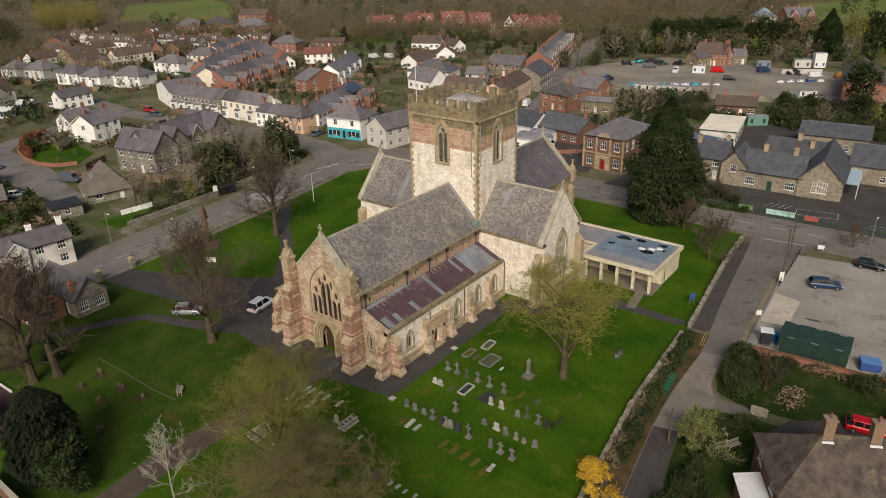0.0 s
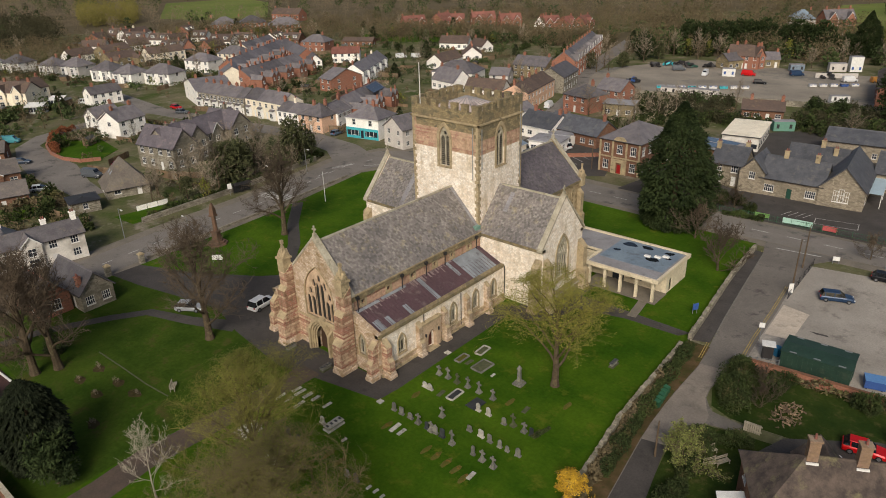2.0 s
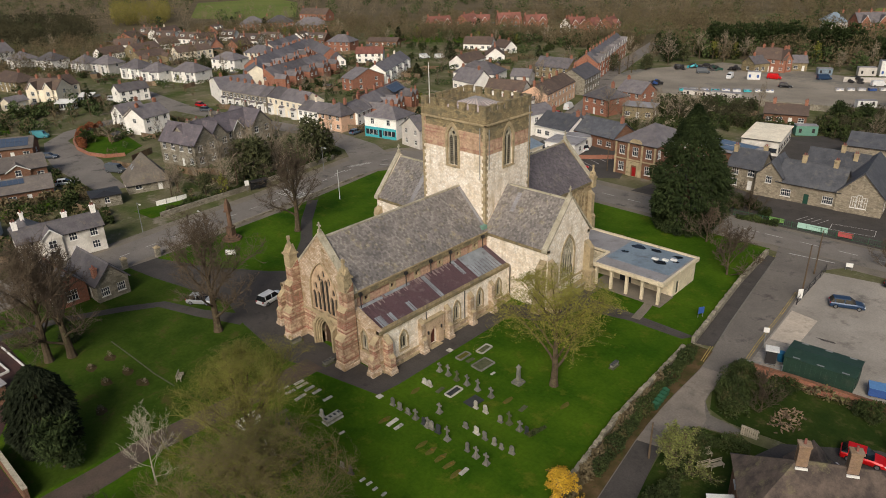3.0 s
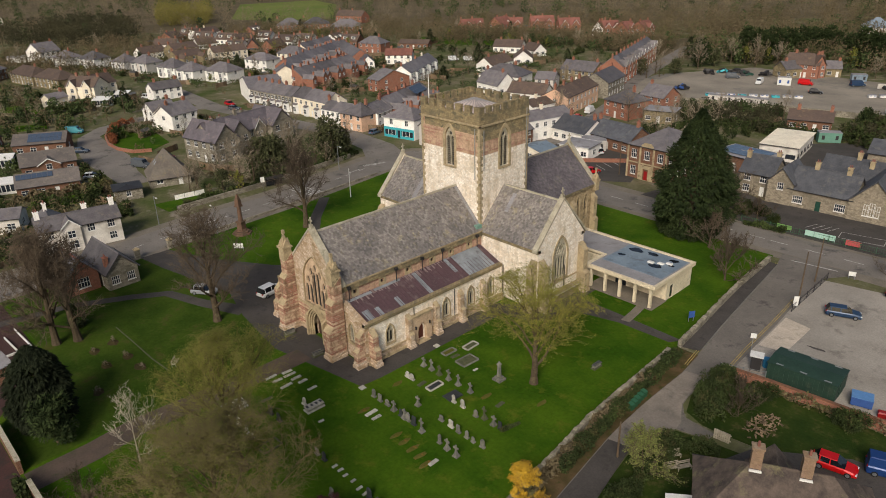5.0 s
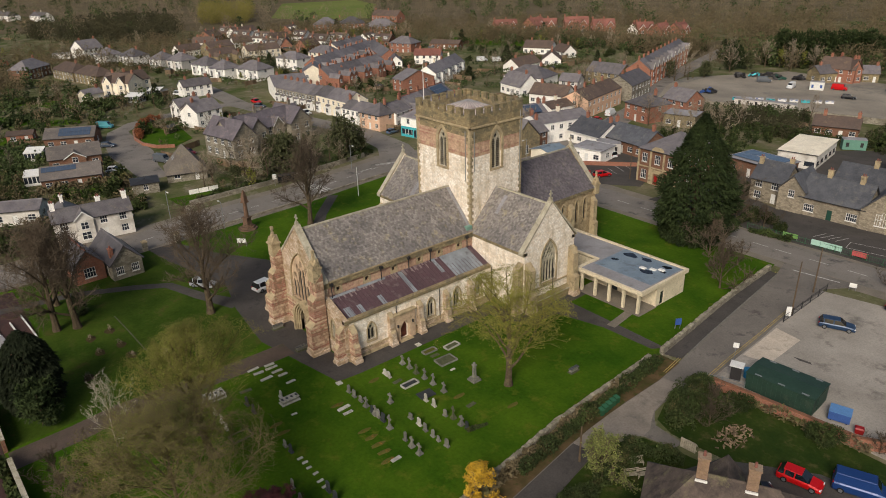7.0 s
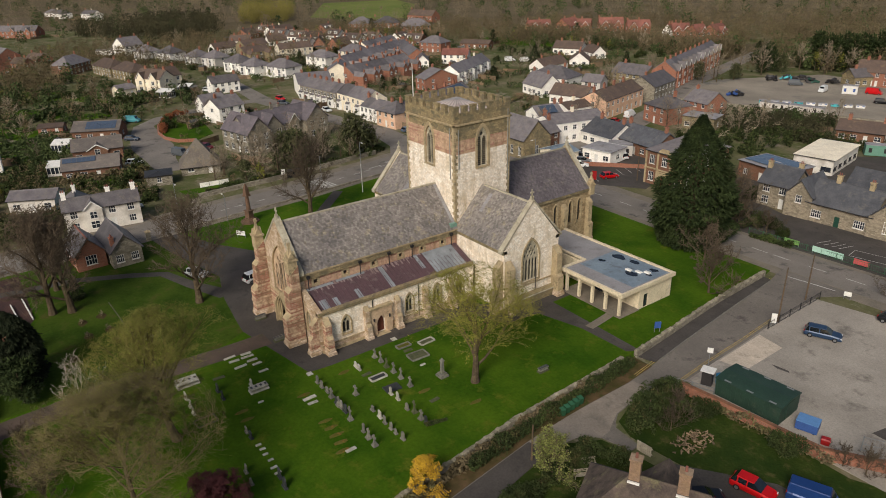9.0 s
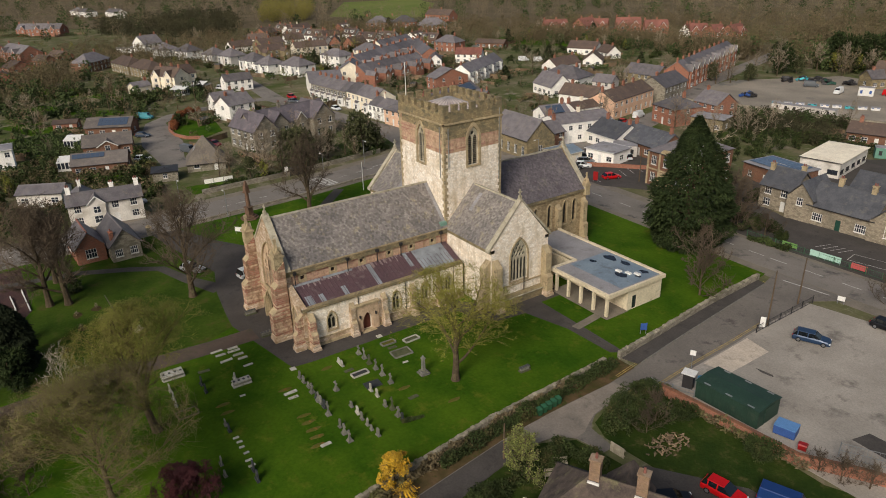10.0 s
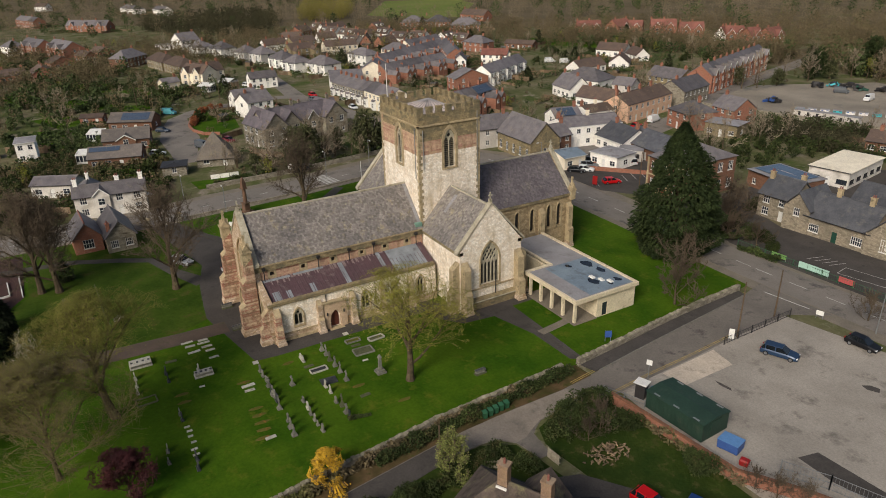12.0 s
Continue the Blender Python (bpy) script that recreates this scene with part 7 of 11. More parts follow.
def plant(kind, x, y, rz, s, label, name="tree", category="tree", group="", z=0.0):
    ob = thing(name, label, category, x, y, z, rz, group)
    share("trunk", kind[0], ob, Matrix.Scale(s, 4))
    share("crown", kind[1], ob, Matrix.Scale(s, 4))
    return ob


def evergreen(seed, h, r, mat, n=2600, tuft=0.55, droop=-0.25, shape=1.75):
    """Dense conifer: trunk and a crown of many drooping sprays."""
    rnd = random.Random(seed)
    tv, tf = [], []
    tube(tv, tf, [Vector((0, 0, -0.3)), Vector((0, 0, h * 0.5)), Vector((0, 0, h * 0.97))], [r * 0.09, r * 0.06, 0.03], 7)
    cv, cf = [], []
    lumps = [(rnd.uniform(0, math.tau), rnd.uniform(0.05, 0.9), rnd.uniform(-0.32, 0.28)) for _ in range(90)]
    for k in range(n):
        f = rnd.random() ** 1.35
        a = rnd.uniform(0, math.tau)
        rr = r * ((0.72 + 0.28 * math.sin(f / 0.28 * 1.57)) if f < 0.28 else max(0.02, 1 - ((f - 0.28) / 0.72) ** shape))
        w = sum(amp * math.exp(-((f - lf) / 0.06) ** 2 - (((a - la + math.pi) % math.tau - math.pi) / 0.45) ** 2) for la, lf, amp in lumps)
        rr *= (1 + w) * rnd.uniform(0.72, 1.06)
        p = Vector((math.cos(a) * rr, math.sin(a) * rr, h * (0.02 + 0.98 * f)))
        d = Vector((math.cos(a), math.sin(a), droop + rnd.uniform(-0.3, 0.45))).normalized()
        for j in range(4):
            d2 = (d + Vector((rnd.uniform(-1, 1), rnd.uniform(-1, 1), rnd.uniform(-1, 1))) * 0.55).normalized()
            s = d2.cross(Vector((rnd.uniform(-0.4, 0.4), rnd.uniform(-0.4, 0.4), 1))).normalized() * tuft * 0.3
            L = tuft * rnd.uniform(0.7, 1.4)
            i = len(cv)
            cv.extend([tuple(p - d2 * L * 0.4), tuple(p + s), tuple(p + d2 * L), tuple(p - s)])
            cf.append((i, i + 1, i + 2, i + 3))
    return make_mesh("conifer_trunk", tv, tf, [M["bark"]]), make_mesh("conifer_crown", cv, cf, [mat])


def lobed(seed, h, r, mat, lobes=14, n=4200, tuft=0.5, low=0.12):
    """Broad evergreen or bush: trunk and an uneven crown of tufts gathered in lobes with gaps between."""
    rnd = random.Random(seed)
    tv, tf = [], []
    tube(tv, tf, [Vector((0, 0, -0.3)), Vector((0, 0, h * 0.4)), Vector((0.1, 0, h * 0.8))], [r * 0.08, r * 0.06, 0.04], 7)
    balls = []
    for k in range(lobes):
        f = rnd.uniform(low, 0.92)
        a = rnd.uniform(0, math.tau)
        rr = r * 0.72 * math.sqrt(max(0.05, 1 - ((f - 0.4) / 0.62) ** 2)) * rnd.uniform(0.3, 1.0)
        balls.append((Vector((math.cos(a) * rr, math.sin(a) * rr, h * f)), r * rnd.uniform(0.26, 0.46)))
    cv, cf = [], []
    for k in range(n):
        c, br = balls[rnd.randrange(lobes)]
        d = Vector((rnd.gauss(0, 1), rnd.gauss(0, 1), rnd.gauss(0.15, 1))).normalized()
        p = c + d * br * rnd.uniform(0.55, 1.08)
        if p.z < 0.05:
            p.z = rnd.uniform(0.05, 0.5)
        for j in range(3):
            d2 = (d + Vector((rnd.uniform(-1, 1), rnd.uniform(-1, 1), rnd.uniform(-1, 1))) * 0.8).normalized()
            s = d2.cross(Vector((rnd.uniform(-0.6, 0.6), rnd.uniform(-0.6, 0.6), 1))).normalized() * tuft * 0.26
            q = tuft * rnd.uniform(0.5, 1.2)
            i = len(cv)
            cv.extend([tuple(p - d2 * q * 0.4), tuple(p + s), tuple(p + d2 * q), tuple(p - s)])
            cf.append((i, i + 1, i + 2, i + 3))
    return make_mesh("evergreen_trunk", tv, tf, [M["bark"]]), make_mesh("evergreen_crown", cv, cf, [mat])


K_BARE = tree_kind("bare", 11, 14, 8.0, M["twig"], limbs=13, mid=9, fine=8, twigs=9, trunk_r=0.5, upright=0.03, twig_w=0.016, fork=0.22, dome=(9.0, 8.2, 7.6))
K_BARE2 = tree_kind("bare_b", 37, 13, 6.5, M["twig"], limbs=12, mid=9, fine=8, twigs=9, trunk_r=0.5, upright=0.03, twig_w=0.016, fork=0.22)
K_BUD = tree_kind("bud", 5, 14, 12.0, M["twig_olive"], M["bud_bright"], limbs=13, mid=9, fine=8, twigs=6, leaf=0.085, leaf_n=5, trunk_r=0.52, upright=-0.03, fork=0.26, twig_w=0.012, dome=(8.8, 9.8, 7.4))
K_BIG = tree_kind("big_bud", 23, 15.5, 11.5, M["twig_olive"], M["bud_green"], limbs=17, mid=10, fine=8, twigs=9, leaf=0.055, leaf_n=4, trunk_r=0.5, upright=0.0, fork=0.3, twig_w=0.011, lean=0.2, dome=(9.6, 9.6, 6.2))
K_BIG_BARE = tree_kind("big_bare", 29, 14.0, 11.0, M["twig_brown"], M["bud_green"], limbs=18, mid=11, fine=10, twigs=11, leaf=0.05, leaf_n=2, trunk_r=0.3, upright=0.0, fork=0.18, twig_w=0.0115, dome=(8.0, 10.4, 6.2))
K_PALE = tree_kind("pale", 41, 9.5, 4.2, M["twig_pale"], bark=M["twig_pale"], limbs=10, mid=6, fine=5, twigs=4, trunk_r=0.12, upright=0.06, fork=0.2, twig_w=0.011)
K_SHRUB = tree_kind("shrub", 61, 4.5, 3.4, M["twig"], limbs=10, mid=6, fine=6, twigs=7, trunk_r=0.14, upright=0.08, fork=0.05, twig_w=0.018)
K_YELLOW = tree_kind("yellow", 43, 3.0, 2.5, M["twig"], M["bud_yellow"], limbs=10, mid=6, fine=6, twigs=6, leaf=0.09, leaf_n=6, trunk_r=0.1, upright=0.05, fork=0.03, dome=(1.6, 2.1, 1.7))
K_BLOSSOM = tree_kind("blossom", 47, 3.8, 2.6, M["twig"], M["bud_pink"], limbs=10, mid=6, fine=6, twigs=5, leaf=0.09, leaf_n=4, trunk_r=0.12, upright=0.08, fork=0.05)
K_RED = tree_kind("copper", 53, 4.0, 3.0, M["leaf_red"], M["leaf_red"], limbs=13, mid=8, fine=7, twigs=6, leaf=0.07, leaf_n=6, trunk_r=0.14, upright=0.05, fork=0.05, dome=(2.3, 3.2, 2.2))
K_CON = evergreen(3, 22.8, 6.7, M["conifer"], 14000, 0.5)
K_YEW = evergreen(9, 10.4, 3.25, M["yew_dark"], 5200, 0.42, -0.9, 3.2)
K_FIR = evergreen(13, 9, 2.8, M["yew"], 340, 0.9, shape=1.15)
K_EVER = [lobed(90 + i, 8 + i, 4.0, M["evergreen_olive"], 22, 800, 0.7) for i in range(3)]
K_DARK = [lobed(95 + i, 9 + i, 4.6, M["conifer"], 24, 1100, 0.7) for i in range(2)]
K_SHRUBBERY = lobed(19, 2.7, 2.3, M["hedge"], 16, 2600, 0.2, 0.05)
K_BUSH = lobed(17, 2.6, 2.2, M["hedge"], 12, 220, 0.62, 0.05)
# mid-distance trees, lighter
K_MID = [tree_kind("mid", 70 + i, 10 + i % 3, 4.6 + 0.3 * i, M["twig_grey"], limbs=9, mid=5, fine=5, twigs=5, trunk_r=0.25, upright=0.05, fork=0.2, twig_w=0.04, lite=True) for i in range(4)]
K_MIDBUD = [tree_kind("mid_bud", 80 + i, 9, 4.4, M["twig"], M["bud_green"], limbs=8, mid=4, fine=4, twigs=2, leaf=0.3, leaf_n=2, trunk_r=0.22, upright=0.08, fork=0.2, twig_w=0.05, lite=True) for i in range(2)]

plant(K_BARE, -75.2, 44.1, 20, 1.12, "large bare tree with dark branches on the lawn")
plant(K_BARE2, -97, 73.7, 130, 1.15, "large bare tree with dark branches on the lawn")
plant(K_BUD, -32.2, 64.4, 60, 0.95, "spring tree in yellow-green bud among the graves")
plant(K_BIG, -43.9, 31.4, 238, 1.0, "broad tree with greenish buds beside the path")
plant(K_BIG_BARE, -35.6, 25.0, 70, 1.0, "broad bare brown tree in the churchyard")
plant(K_PALE, -52.7, 23.9, 0, 0.95, "small pale-barked bare tree")
plant(K_BARE, -85.4, 25.1, 200, 1.12, "tall bare tree by the lodge")
plant(K_BARE2, -84.3, 27.6, 250, 1.15, "tall bare tree by the lodge")
plant(K_BARE2, -94, 27, 20, 0.9, "tall bare tree by the boundary")
plant(K_FIR, -88.4, 28.9, 0, 0.42, "small dark green clipped holly")
plant(K_YEW, -67.3, 18.9, 0, 1.0, "dense dark green yew tree", category="yew")
plant(K_FIR, -74.5, 19.5, 0, 0.5, "dark green yew bush")
plant(K_DARK[0], -62.6, 18.6, 40, 0.62, "ragged dark evergreen beside the yew")
for x, y, s_ in ((-47.8, 17.4, 0.7), (-50.8, 17.6, 0.8), (-44.2, 18.0, 0.75), (-41.0, 18.2, 0.7)):
    plant(K_SHRUB, x, y, x * 37, s_, "low brown bare bush along the boundary", "bush", "bush", "bushes along the boundary")
plant(K_CON, -42.6, 121.4, 0, 1.0, "tall dense dark green conifer tree", category="conifer")
plant(K_SHRUB, -28.6, 107.2, 0, 1.5, "small bare reddish-brown tree")
plant(K_SHRUB, -36.5, 117.5, 90, 1.3, "bare brown shrubby tree beside the conifer")
plant(K_SHRUB, -47.5, 126.0, 140, 1.4, "bare brown shrubby tree beside the conifer")
plant(K_SHRUB, -10.6, 126.2, 200, 0.85, "small bare street tree")
plant(K_YELLOW, -20.8, 48.9, 0, 1.15, "bright yellow forsythia bush", "bush", "bush")
plant(K_BLOSSOM, -14.4, 60.2, 0, 1.2, "pale green bush coming into leaf beside the lane", "bush", "bush")
plant(K_RED, -29.4, 31.0, 0, 1.2, "dark red leaved shrub", "shrub", "bush")
# evergreens and bare trees between the street and the stone villa
rt = random.Random(5)
for x, y, k, s in ((-131.5, 84.0, "e", 0.95), (-133.0, 87.5, "e", 1.05), (-131.0, 106.5, "e", 0.9), (-129.0, 85.5, "e", 1.15), (-128.6, 90, "b", 1.2), (-134, 88, "b", 1.2), (-129.5, 73, "e", 0.5), (-129.5, 77.5, "b", 1.2), (-130.5, 81.5, "b", 1.15), (-136, 78, "b", 1.0), (-130, 103.5, "e", 1.25), (-131, 108.5, "b", 1.0), (-133, 95, "b", 1.15), (-131, 99, "b", 1.05), (-139, 90, "b", 0.95), (-132, 66.5, "b", 0.75), (-137, 70.5, "b", 0.6), (-141, 111, "b", 0.7), (-134, 74, "b", 0.9), (-130, 92, "b", 0.8), (-139, 98, "e", 0.7)):
    if k == "e":
        plant(K_EVER[rt.randrange(3)], x, y, rt.uniform(0, 360), s * 1.0, "dark evergreen tree behind the street", group="trees behind the street")
    else:
        plant(K_MID[rt.randrange(4)], x, y, rt.uniform(0, 360), s * 0.92, "bare brown tree behind the street", group="trees behind the street")
    if rt.random() < 0.45:
        plant(K_MID[rt.randrange(4)], x + rt.uniform(-5, 5), y + rt.uniform(-4, 4), rt.uniform(0, 360), rt.uniform(0.55, 0.8), "bare brown tree behind the street", group="trees behind the street")

# ---- garden trees, hedges and woods ----
ROADS = [(MAIN_W, 8.0), ([(-119, 113), (-132, 119.5), (-150, 122), (-178, 118), (-215, 113), (-262, 118)], 5.5), ([(-101, 128), (-101.5, 150), (-105, 178), (-114, 206), (-131, 240), (-146, 290), (-160, 340)], 6.0),
         ([(-120, 58), (-140, 60), (-160, 62), (-176, 64), (-190, 65.5), (-204, 68.5), (-212, 76), (-216, 88), (-219, 103), (-217, 115)], 6.5)]


def near_road(x, y):
    for line, w in ROADS:
        for (ax, ay), (bx, by) in zip(line, line[1:]):
            dx, dy = bx - ax, by - ay
            t = max(0.0, min(1.0, ((x - ax) * dx + (y - ay) * dy) / (dx * dx + dy * dy)))
            if math.hypot(x - ax - t * dx, y - ay - t * dy) < w:
                return True
    return False


def is_free(x, y, r=1.5):
    if near_road(x, y):
        return False
    if -106 < x < -18 and y < 123:
        return False
    if -18 <= x < 60 and y < 124:
        return False
    if -104 < x < 30 and 132 < y < 162:
        return False
    if -128 < x < 12 and 214 + max(0.0, x + 108) * 0.3 < y < 300:
        return False
    if -58 < x < 22 and 150 < y < 199:
        return False
    return all(math.hypot(x - a, y - b) > c + r for a, b, c in FOOT)


rg = random.Random(21)
count = 0
while count < 250:
    x, y = rg.uniform(-420, -118), rg.uniform(5, 330)
    if not is_free(x, y, 2.0):
        continue
    q = rg.random()
    count += 1
    if q < 0.34:
        plant(K_MID[rg.randrange(4)], x, y, rg.uniform(0, 360), rg.uniform(0.45, 0.85), "bare brown garden tree", group="garden trees")
    elif q < 0.46:
        plant(K_MIDBUD[rg.randrange(2)], x, y, rg.uniform(0, 360), rg.uniform(0.35, 0.7), "garden tree in green bud", group="garden trees")
    elif q < 0.53:
        plant(K_FIR, x, y, rg.uniform(0, 360), rg.uniform(0.5, 0.95), "dark evergreen garden tree", group="garden trees")
    else:
        plant(K_BUSH, x, y, rg.uniform(0, 360), rg.uniform(0.6, 1.2), "rounded green garden bush", "bush", "bush", "garden bushes")
count = 0
while count < 150:
    x, y = rg.uniform(-130, 60), rg.uniform(130, 340)
    if not is_free(x, y, 1.5):
        continue
    count += 1
    q = rg.random()
    if q < 0.5:
        plant(K_MID[rg.randrange(4)], x, y, rg.uniform(0, 360), rg.uniform(0.5, 0.95), "bare brown garden tree", group="garden trees")
    elif q < 0.62:
        plant(K_MIDBUD[rg.randrange(2)], x, y, rg.uniform(0, 360), rg.uniform(0.4, 0.7), "garden tree in green bud", group="garden trees")
    else:
        plant(K_BUSH, x, y, rg.uniform(0, 360), rg.uniform(0.7, 1.5), "green scrubby bush among the gardens", "bush", "bush", "garden bushes")
for x, y, s in ((-119, 312, 1.3), (-115, 316, 1.4), (-111, 321, 1.45), (-107, 326, 1.4), (-102.5, 331, 1.45), (-98, 333, 1.4), (-93.5, 333, 1.3), (-83, 326, 1.15), (-79, 328, 1.35), (-75, 331, 1.4), (-70.5, 334, 1.3), (-66, 336, 1.0), (-61.5, 339, 1.0), (-40, 352, 1.5), (-34, 356, 1.6), (-24, 350, 1.3), (-26, 226, 1.35), (-44, 222, 0.6), (-37, 221, 0.55), (-128, 290, 0.9), (-134, 300, 0.9)):
    plant(K_DARK[int(s * 10) % 2], x, y, s * 90, s * 1.05, "large dark evergreen tree beyond the depot", group="evergreens beyond the depot")
plant(K_CON, -56, 343, 60, 0.8, "tall dark conifer beyond the depot", category="conifer")
for x, y, s in ((-48.5, 346, 1.5), (-44.5, 349, 1.6), (-116.5, 305, 0.8), (-110, 311, 0.7), (-78, 312, 0.9)):
    plant(K_MIDBUD[int(s * 10) % 2], x, y, s * 70, s, "tree in golden green bud beyond the depot", group="budding trees beyond the depot")


def woods(name, seed, n, region, mat, label, h=(7, 12), w=0.14, strokes=64):
    """Far bare woodland as one sheet of many small branching clumps."""
    rs = np.random.RandomState(seed)
    pts = []
    while len(pts) < n:
        x, y = region(rs)
        if is_free(x, y, 3):
            pts.append((x, y))
    P = np.array(pts)
    H = rs.uniform(h[0], h[1], n)
    R = H * rs.uniform(0.32, 0.5, n)
    # strokes from the trunk's axis outwards and up, each a narrow kite
    a = rs.uniform(0, math.tau, (n, strokes))
    f = rs.uniform(0.12, 1.0, (n, strokes))
    env = np.sqrt(np.clip(1 - ((f - 0.55) / 0.52) ** 2, 0.02, 1))
    rr = R[:, None] * env * rs.uniform(0.3, 1.0, (n, strokes))
    base = np.stack([P[:, 0, None] + np.cos(a) * rr, P[:, 1, None] + np.sin(a) * rr, H[:, None] * f], -1)
    d = rs.normal(size=a.shape + (3,)) + np.stack([np.cos(a) * 0.6, np.sin(a) * 0.6, np.full(a.shape, 0.5)], -1)
    d /= np.linalg.norm(d, axis=-1, keepdims=True)
    L = np.minimum(H, 9.0)[:, None, None] * rs.uniform(0.09, 0.2, (n, strokes, 1))
    s = np.cross(d, rs.normal(size=d.shape))
    s /= np.linalg.norm(s, axis=-1, keepdims=True)
    ww = 1.25 * w * rs.uniform(0.6, 1.5, (n, strokes, 1))
    v = np.stack([base - d * L * 0.5, base + s * ww, base + d * L * 0.5, base - s * ww], 2).reshape(-1, 3)
    # trunks
    tw = 0.16
    t0 = np.stack([np.stack([P[:, 0] + dx, P[:, 1] + dy, z * H], -1) for dx, dy, z in ((-tw, 0, 0), (tw, 0, 0), (0, tw, 0.7), (0, -tw, 0), (0, tw, 0), (tw, 0, 0.7))], 1).reshape(-1, 3)
    nv = len(v)
    allv = np.concatenate([v, t0])
    me = bpy.data.meshes.new(name)
    nq, ntr = n * strokes, n * 2
    me.vertices.add(len(allv))
    me.vertices.foreach_set("co", allv.astype(np.float32).ravel())
    me.loops.add(nq * 4 + ntr * 3)
    me.loops.foreach_set("vertex_index", np.arange(nq * 4 + ntr * 3, dtype=np.int32))
    me.polygons.add(nq + ntr)
    me.polygons.foreach_set("loop_start", np.concatenate([np.arange(nq) * 4, nq * 4 + np.arange(ntr) * 3]).astype(np.int32))
    me.update(calc_edges=True)
    me.materials.append(mat)
    return tagged(new(name, me), label, "woods", kind="stuff")


def strip(x0, y0, x1, y1, w):
    def f(rs):
        t, o = rs.uniform(), rs.uniform(-0.5, 0.5) * w
        d = math.hypot(x1 - x0, y1 - y0)
        return x0 + (x1 - x0) * t - (y1 - y0) / d * o, y0 + (y1 - y0) * t + (x1 - x0) / d * o
    return f


def area(x0, x1, y0, y1, test=None):
    def f(rs):
        while True:
            x, y = rs.uniform(x0, x1), rs.uniform(y0, y1)
            if test is None or test(x, y):
                return x, y
    return f


# far_twig is paler than scrub_twig: distance haze is mixed into its colour
M["far_twig"] = material("far_twig", lin(134, 120, 99), lin(112, 101, 82), 0.012, 0.4, 0.95, 0.0, lin(118, 117, 74), 0.014, island=0.05)
M["far_bud"] = material("far_bud", lin(134, 126, 70), lin(112, 106, 58), 0.03, 0.4, 0.95, 0.0, island=0.15)
M["far_dark"] = material("far_dark", lin(78, 74, 54), lin(58, 58, 42), 0.03, 0.4, 0.95, 0.0, island=0.2)
M["scrub_twig"] = material("scrub_twig", lin(116, 103, 80), lin(92, 83, 62), 0.05, 0.8, 0.95, 0.0, lin(88, 92, 50), 0.08, island=0.25)
M["far_green"] = material("far_green", lin(80, 92, 56), lin(60, 70, 44), 0.03, 0.4, 0.95, 0.0, island=0.3)


def inside(poly):
    def f(x, y):
        hit = False
        for (ax, ay), (bx, by) in zip(poly, poly[1:] + poly[:1]):
            if (ay > y) != (by > y) and x < ax + (y - ay) / (by - ay) * (bx - ax):
                hit = not hit
        return hit
    return f


FIELD = [(-448, 288), (-503, 272), (-633, 350), (-610, 420), (-544, 400), (-440, 322)]
in_field, in_east = inside(FIELD), inside([(-84, 395), (-55, 400), (-40, 462), (-58, 580), (-118, 580), (-98, 480)])
far_line = lambda x, y: ((x + 60) * -0.72 + (y - 60) * 0.70 > 395 or x < -470) and not in_field(x, y) and not in_east(x, y)
woods("far_woods", 1, 2700, area(-1150, 160, -60, 900, far_line), M["far_twig"], "distant bare brown woodland beyond the town", (8, 14), 0.1, 92)
woods("far_evergreens", 2, 420, area(-900, 160, -60, 800, far_line), M["far_green"], "dark evergreens in the distant woodland", (7, 12), 0.3, 130)
woods("budding_wood", 24, 150, area(-640, -478, 205, 300, inside([(-495, 208), (-478, 243), (-560, 285), (-630, 270)])), M["far_bud"], "trees in olive green bud beyond the bungalows", (8, 13), 0.11, 130)
woods("dark_wood", 25, 230, area(-560, -400, 95, 200, inside([(-425, 110), (-412, 158), (-440, 180), (-500, 200), (-554, 182), (-520, 100)])), M["far_dark"], "dark wood at the edge of the town", (8, 12), 0.14, 130)
woods("near_woods", 3, 1000, area(-420, 60, 20, 420, lambda x, y: not far_line(x, y) and ((x + 60) * -0.72 + (y - 60) * 0.70 > 290 or x < -300)), M["scrub_twig"], "bare brown trees at the edge of the town", (5, 9), 0.09, 100)
woods("garden_scrub", 4, 520, area(-330, -125, -20, 330), M["far_green"], "low green garden shrubs and hedges", (1.0, 2.6), 0.22, 50)
woods("garden_scrub_brown", 5, 420, area(-330, -118, -20, 330), M["scrub_twig"], "low brown garden shrubs", (1.0, 3.0), 0.12, 50)
woods("scrub_by_depot", 6, 520, area(-92, 10, 198, 238), M["far_dark"], "brown scrub below the depot wall", (2.0, 4.2), 0.1, 90)
woods("institute_shrubs", 27, 90, area(-88, -57, 171, 205), M["hedge"], "green shrubs behind the institute", (1.4, 3.6), 0.18, 90)
sheet_of("far_field", FIELD, 0.05, M["field"], "pale green far field", "field", 0.2)
sheet_of("far_field_east", [(-84, 428), (-30, 385), (60, 400), (60, 620), (-60, 640), (-116, 570), (-100, 480)], 0.05, M["field"], "pale green far field", "field", 0.2)
sheet_of("bowling_green", [(-290, 262), (-238, 286), (-252, 312), (-300, 288)], 0.05, M["lawn"], "mown green playing field", "lawn", 0.2)


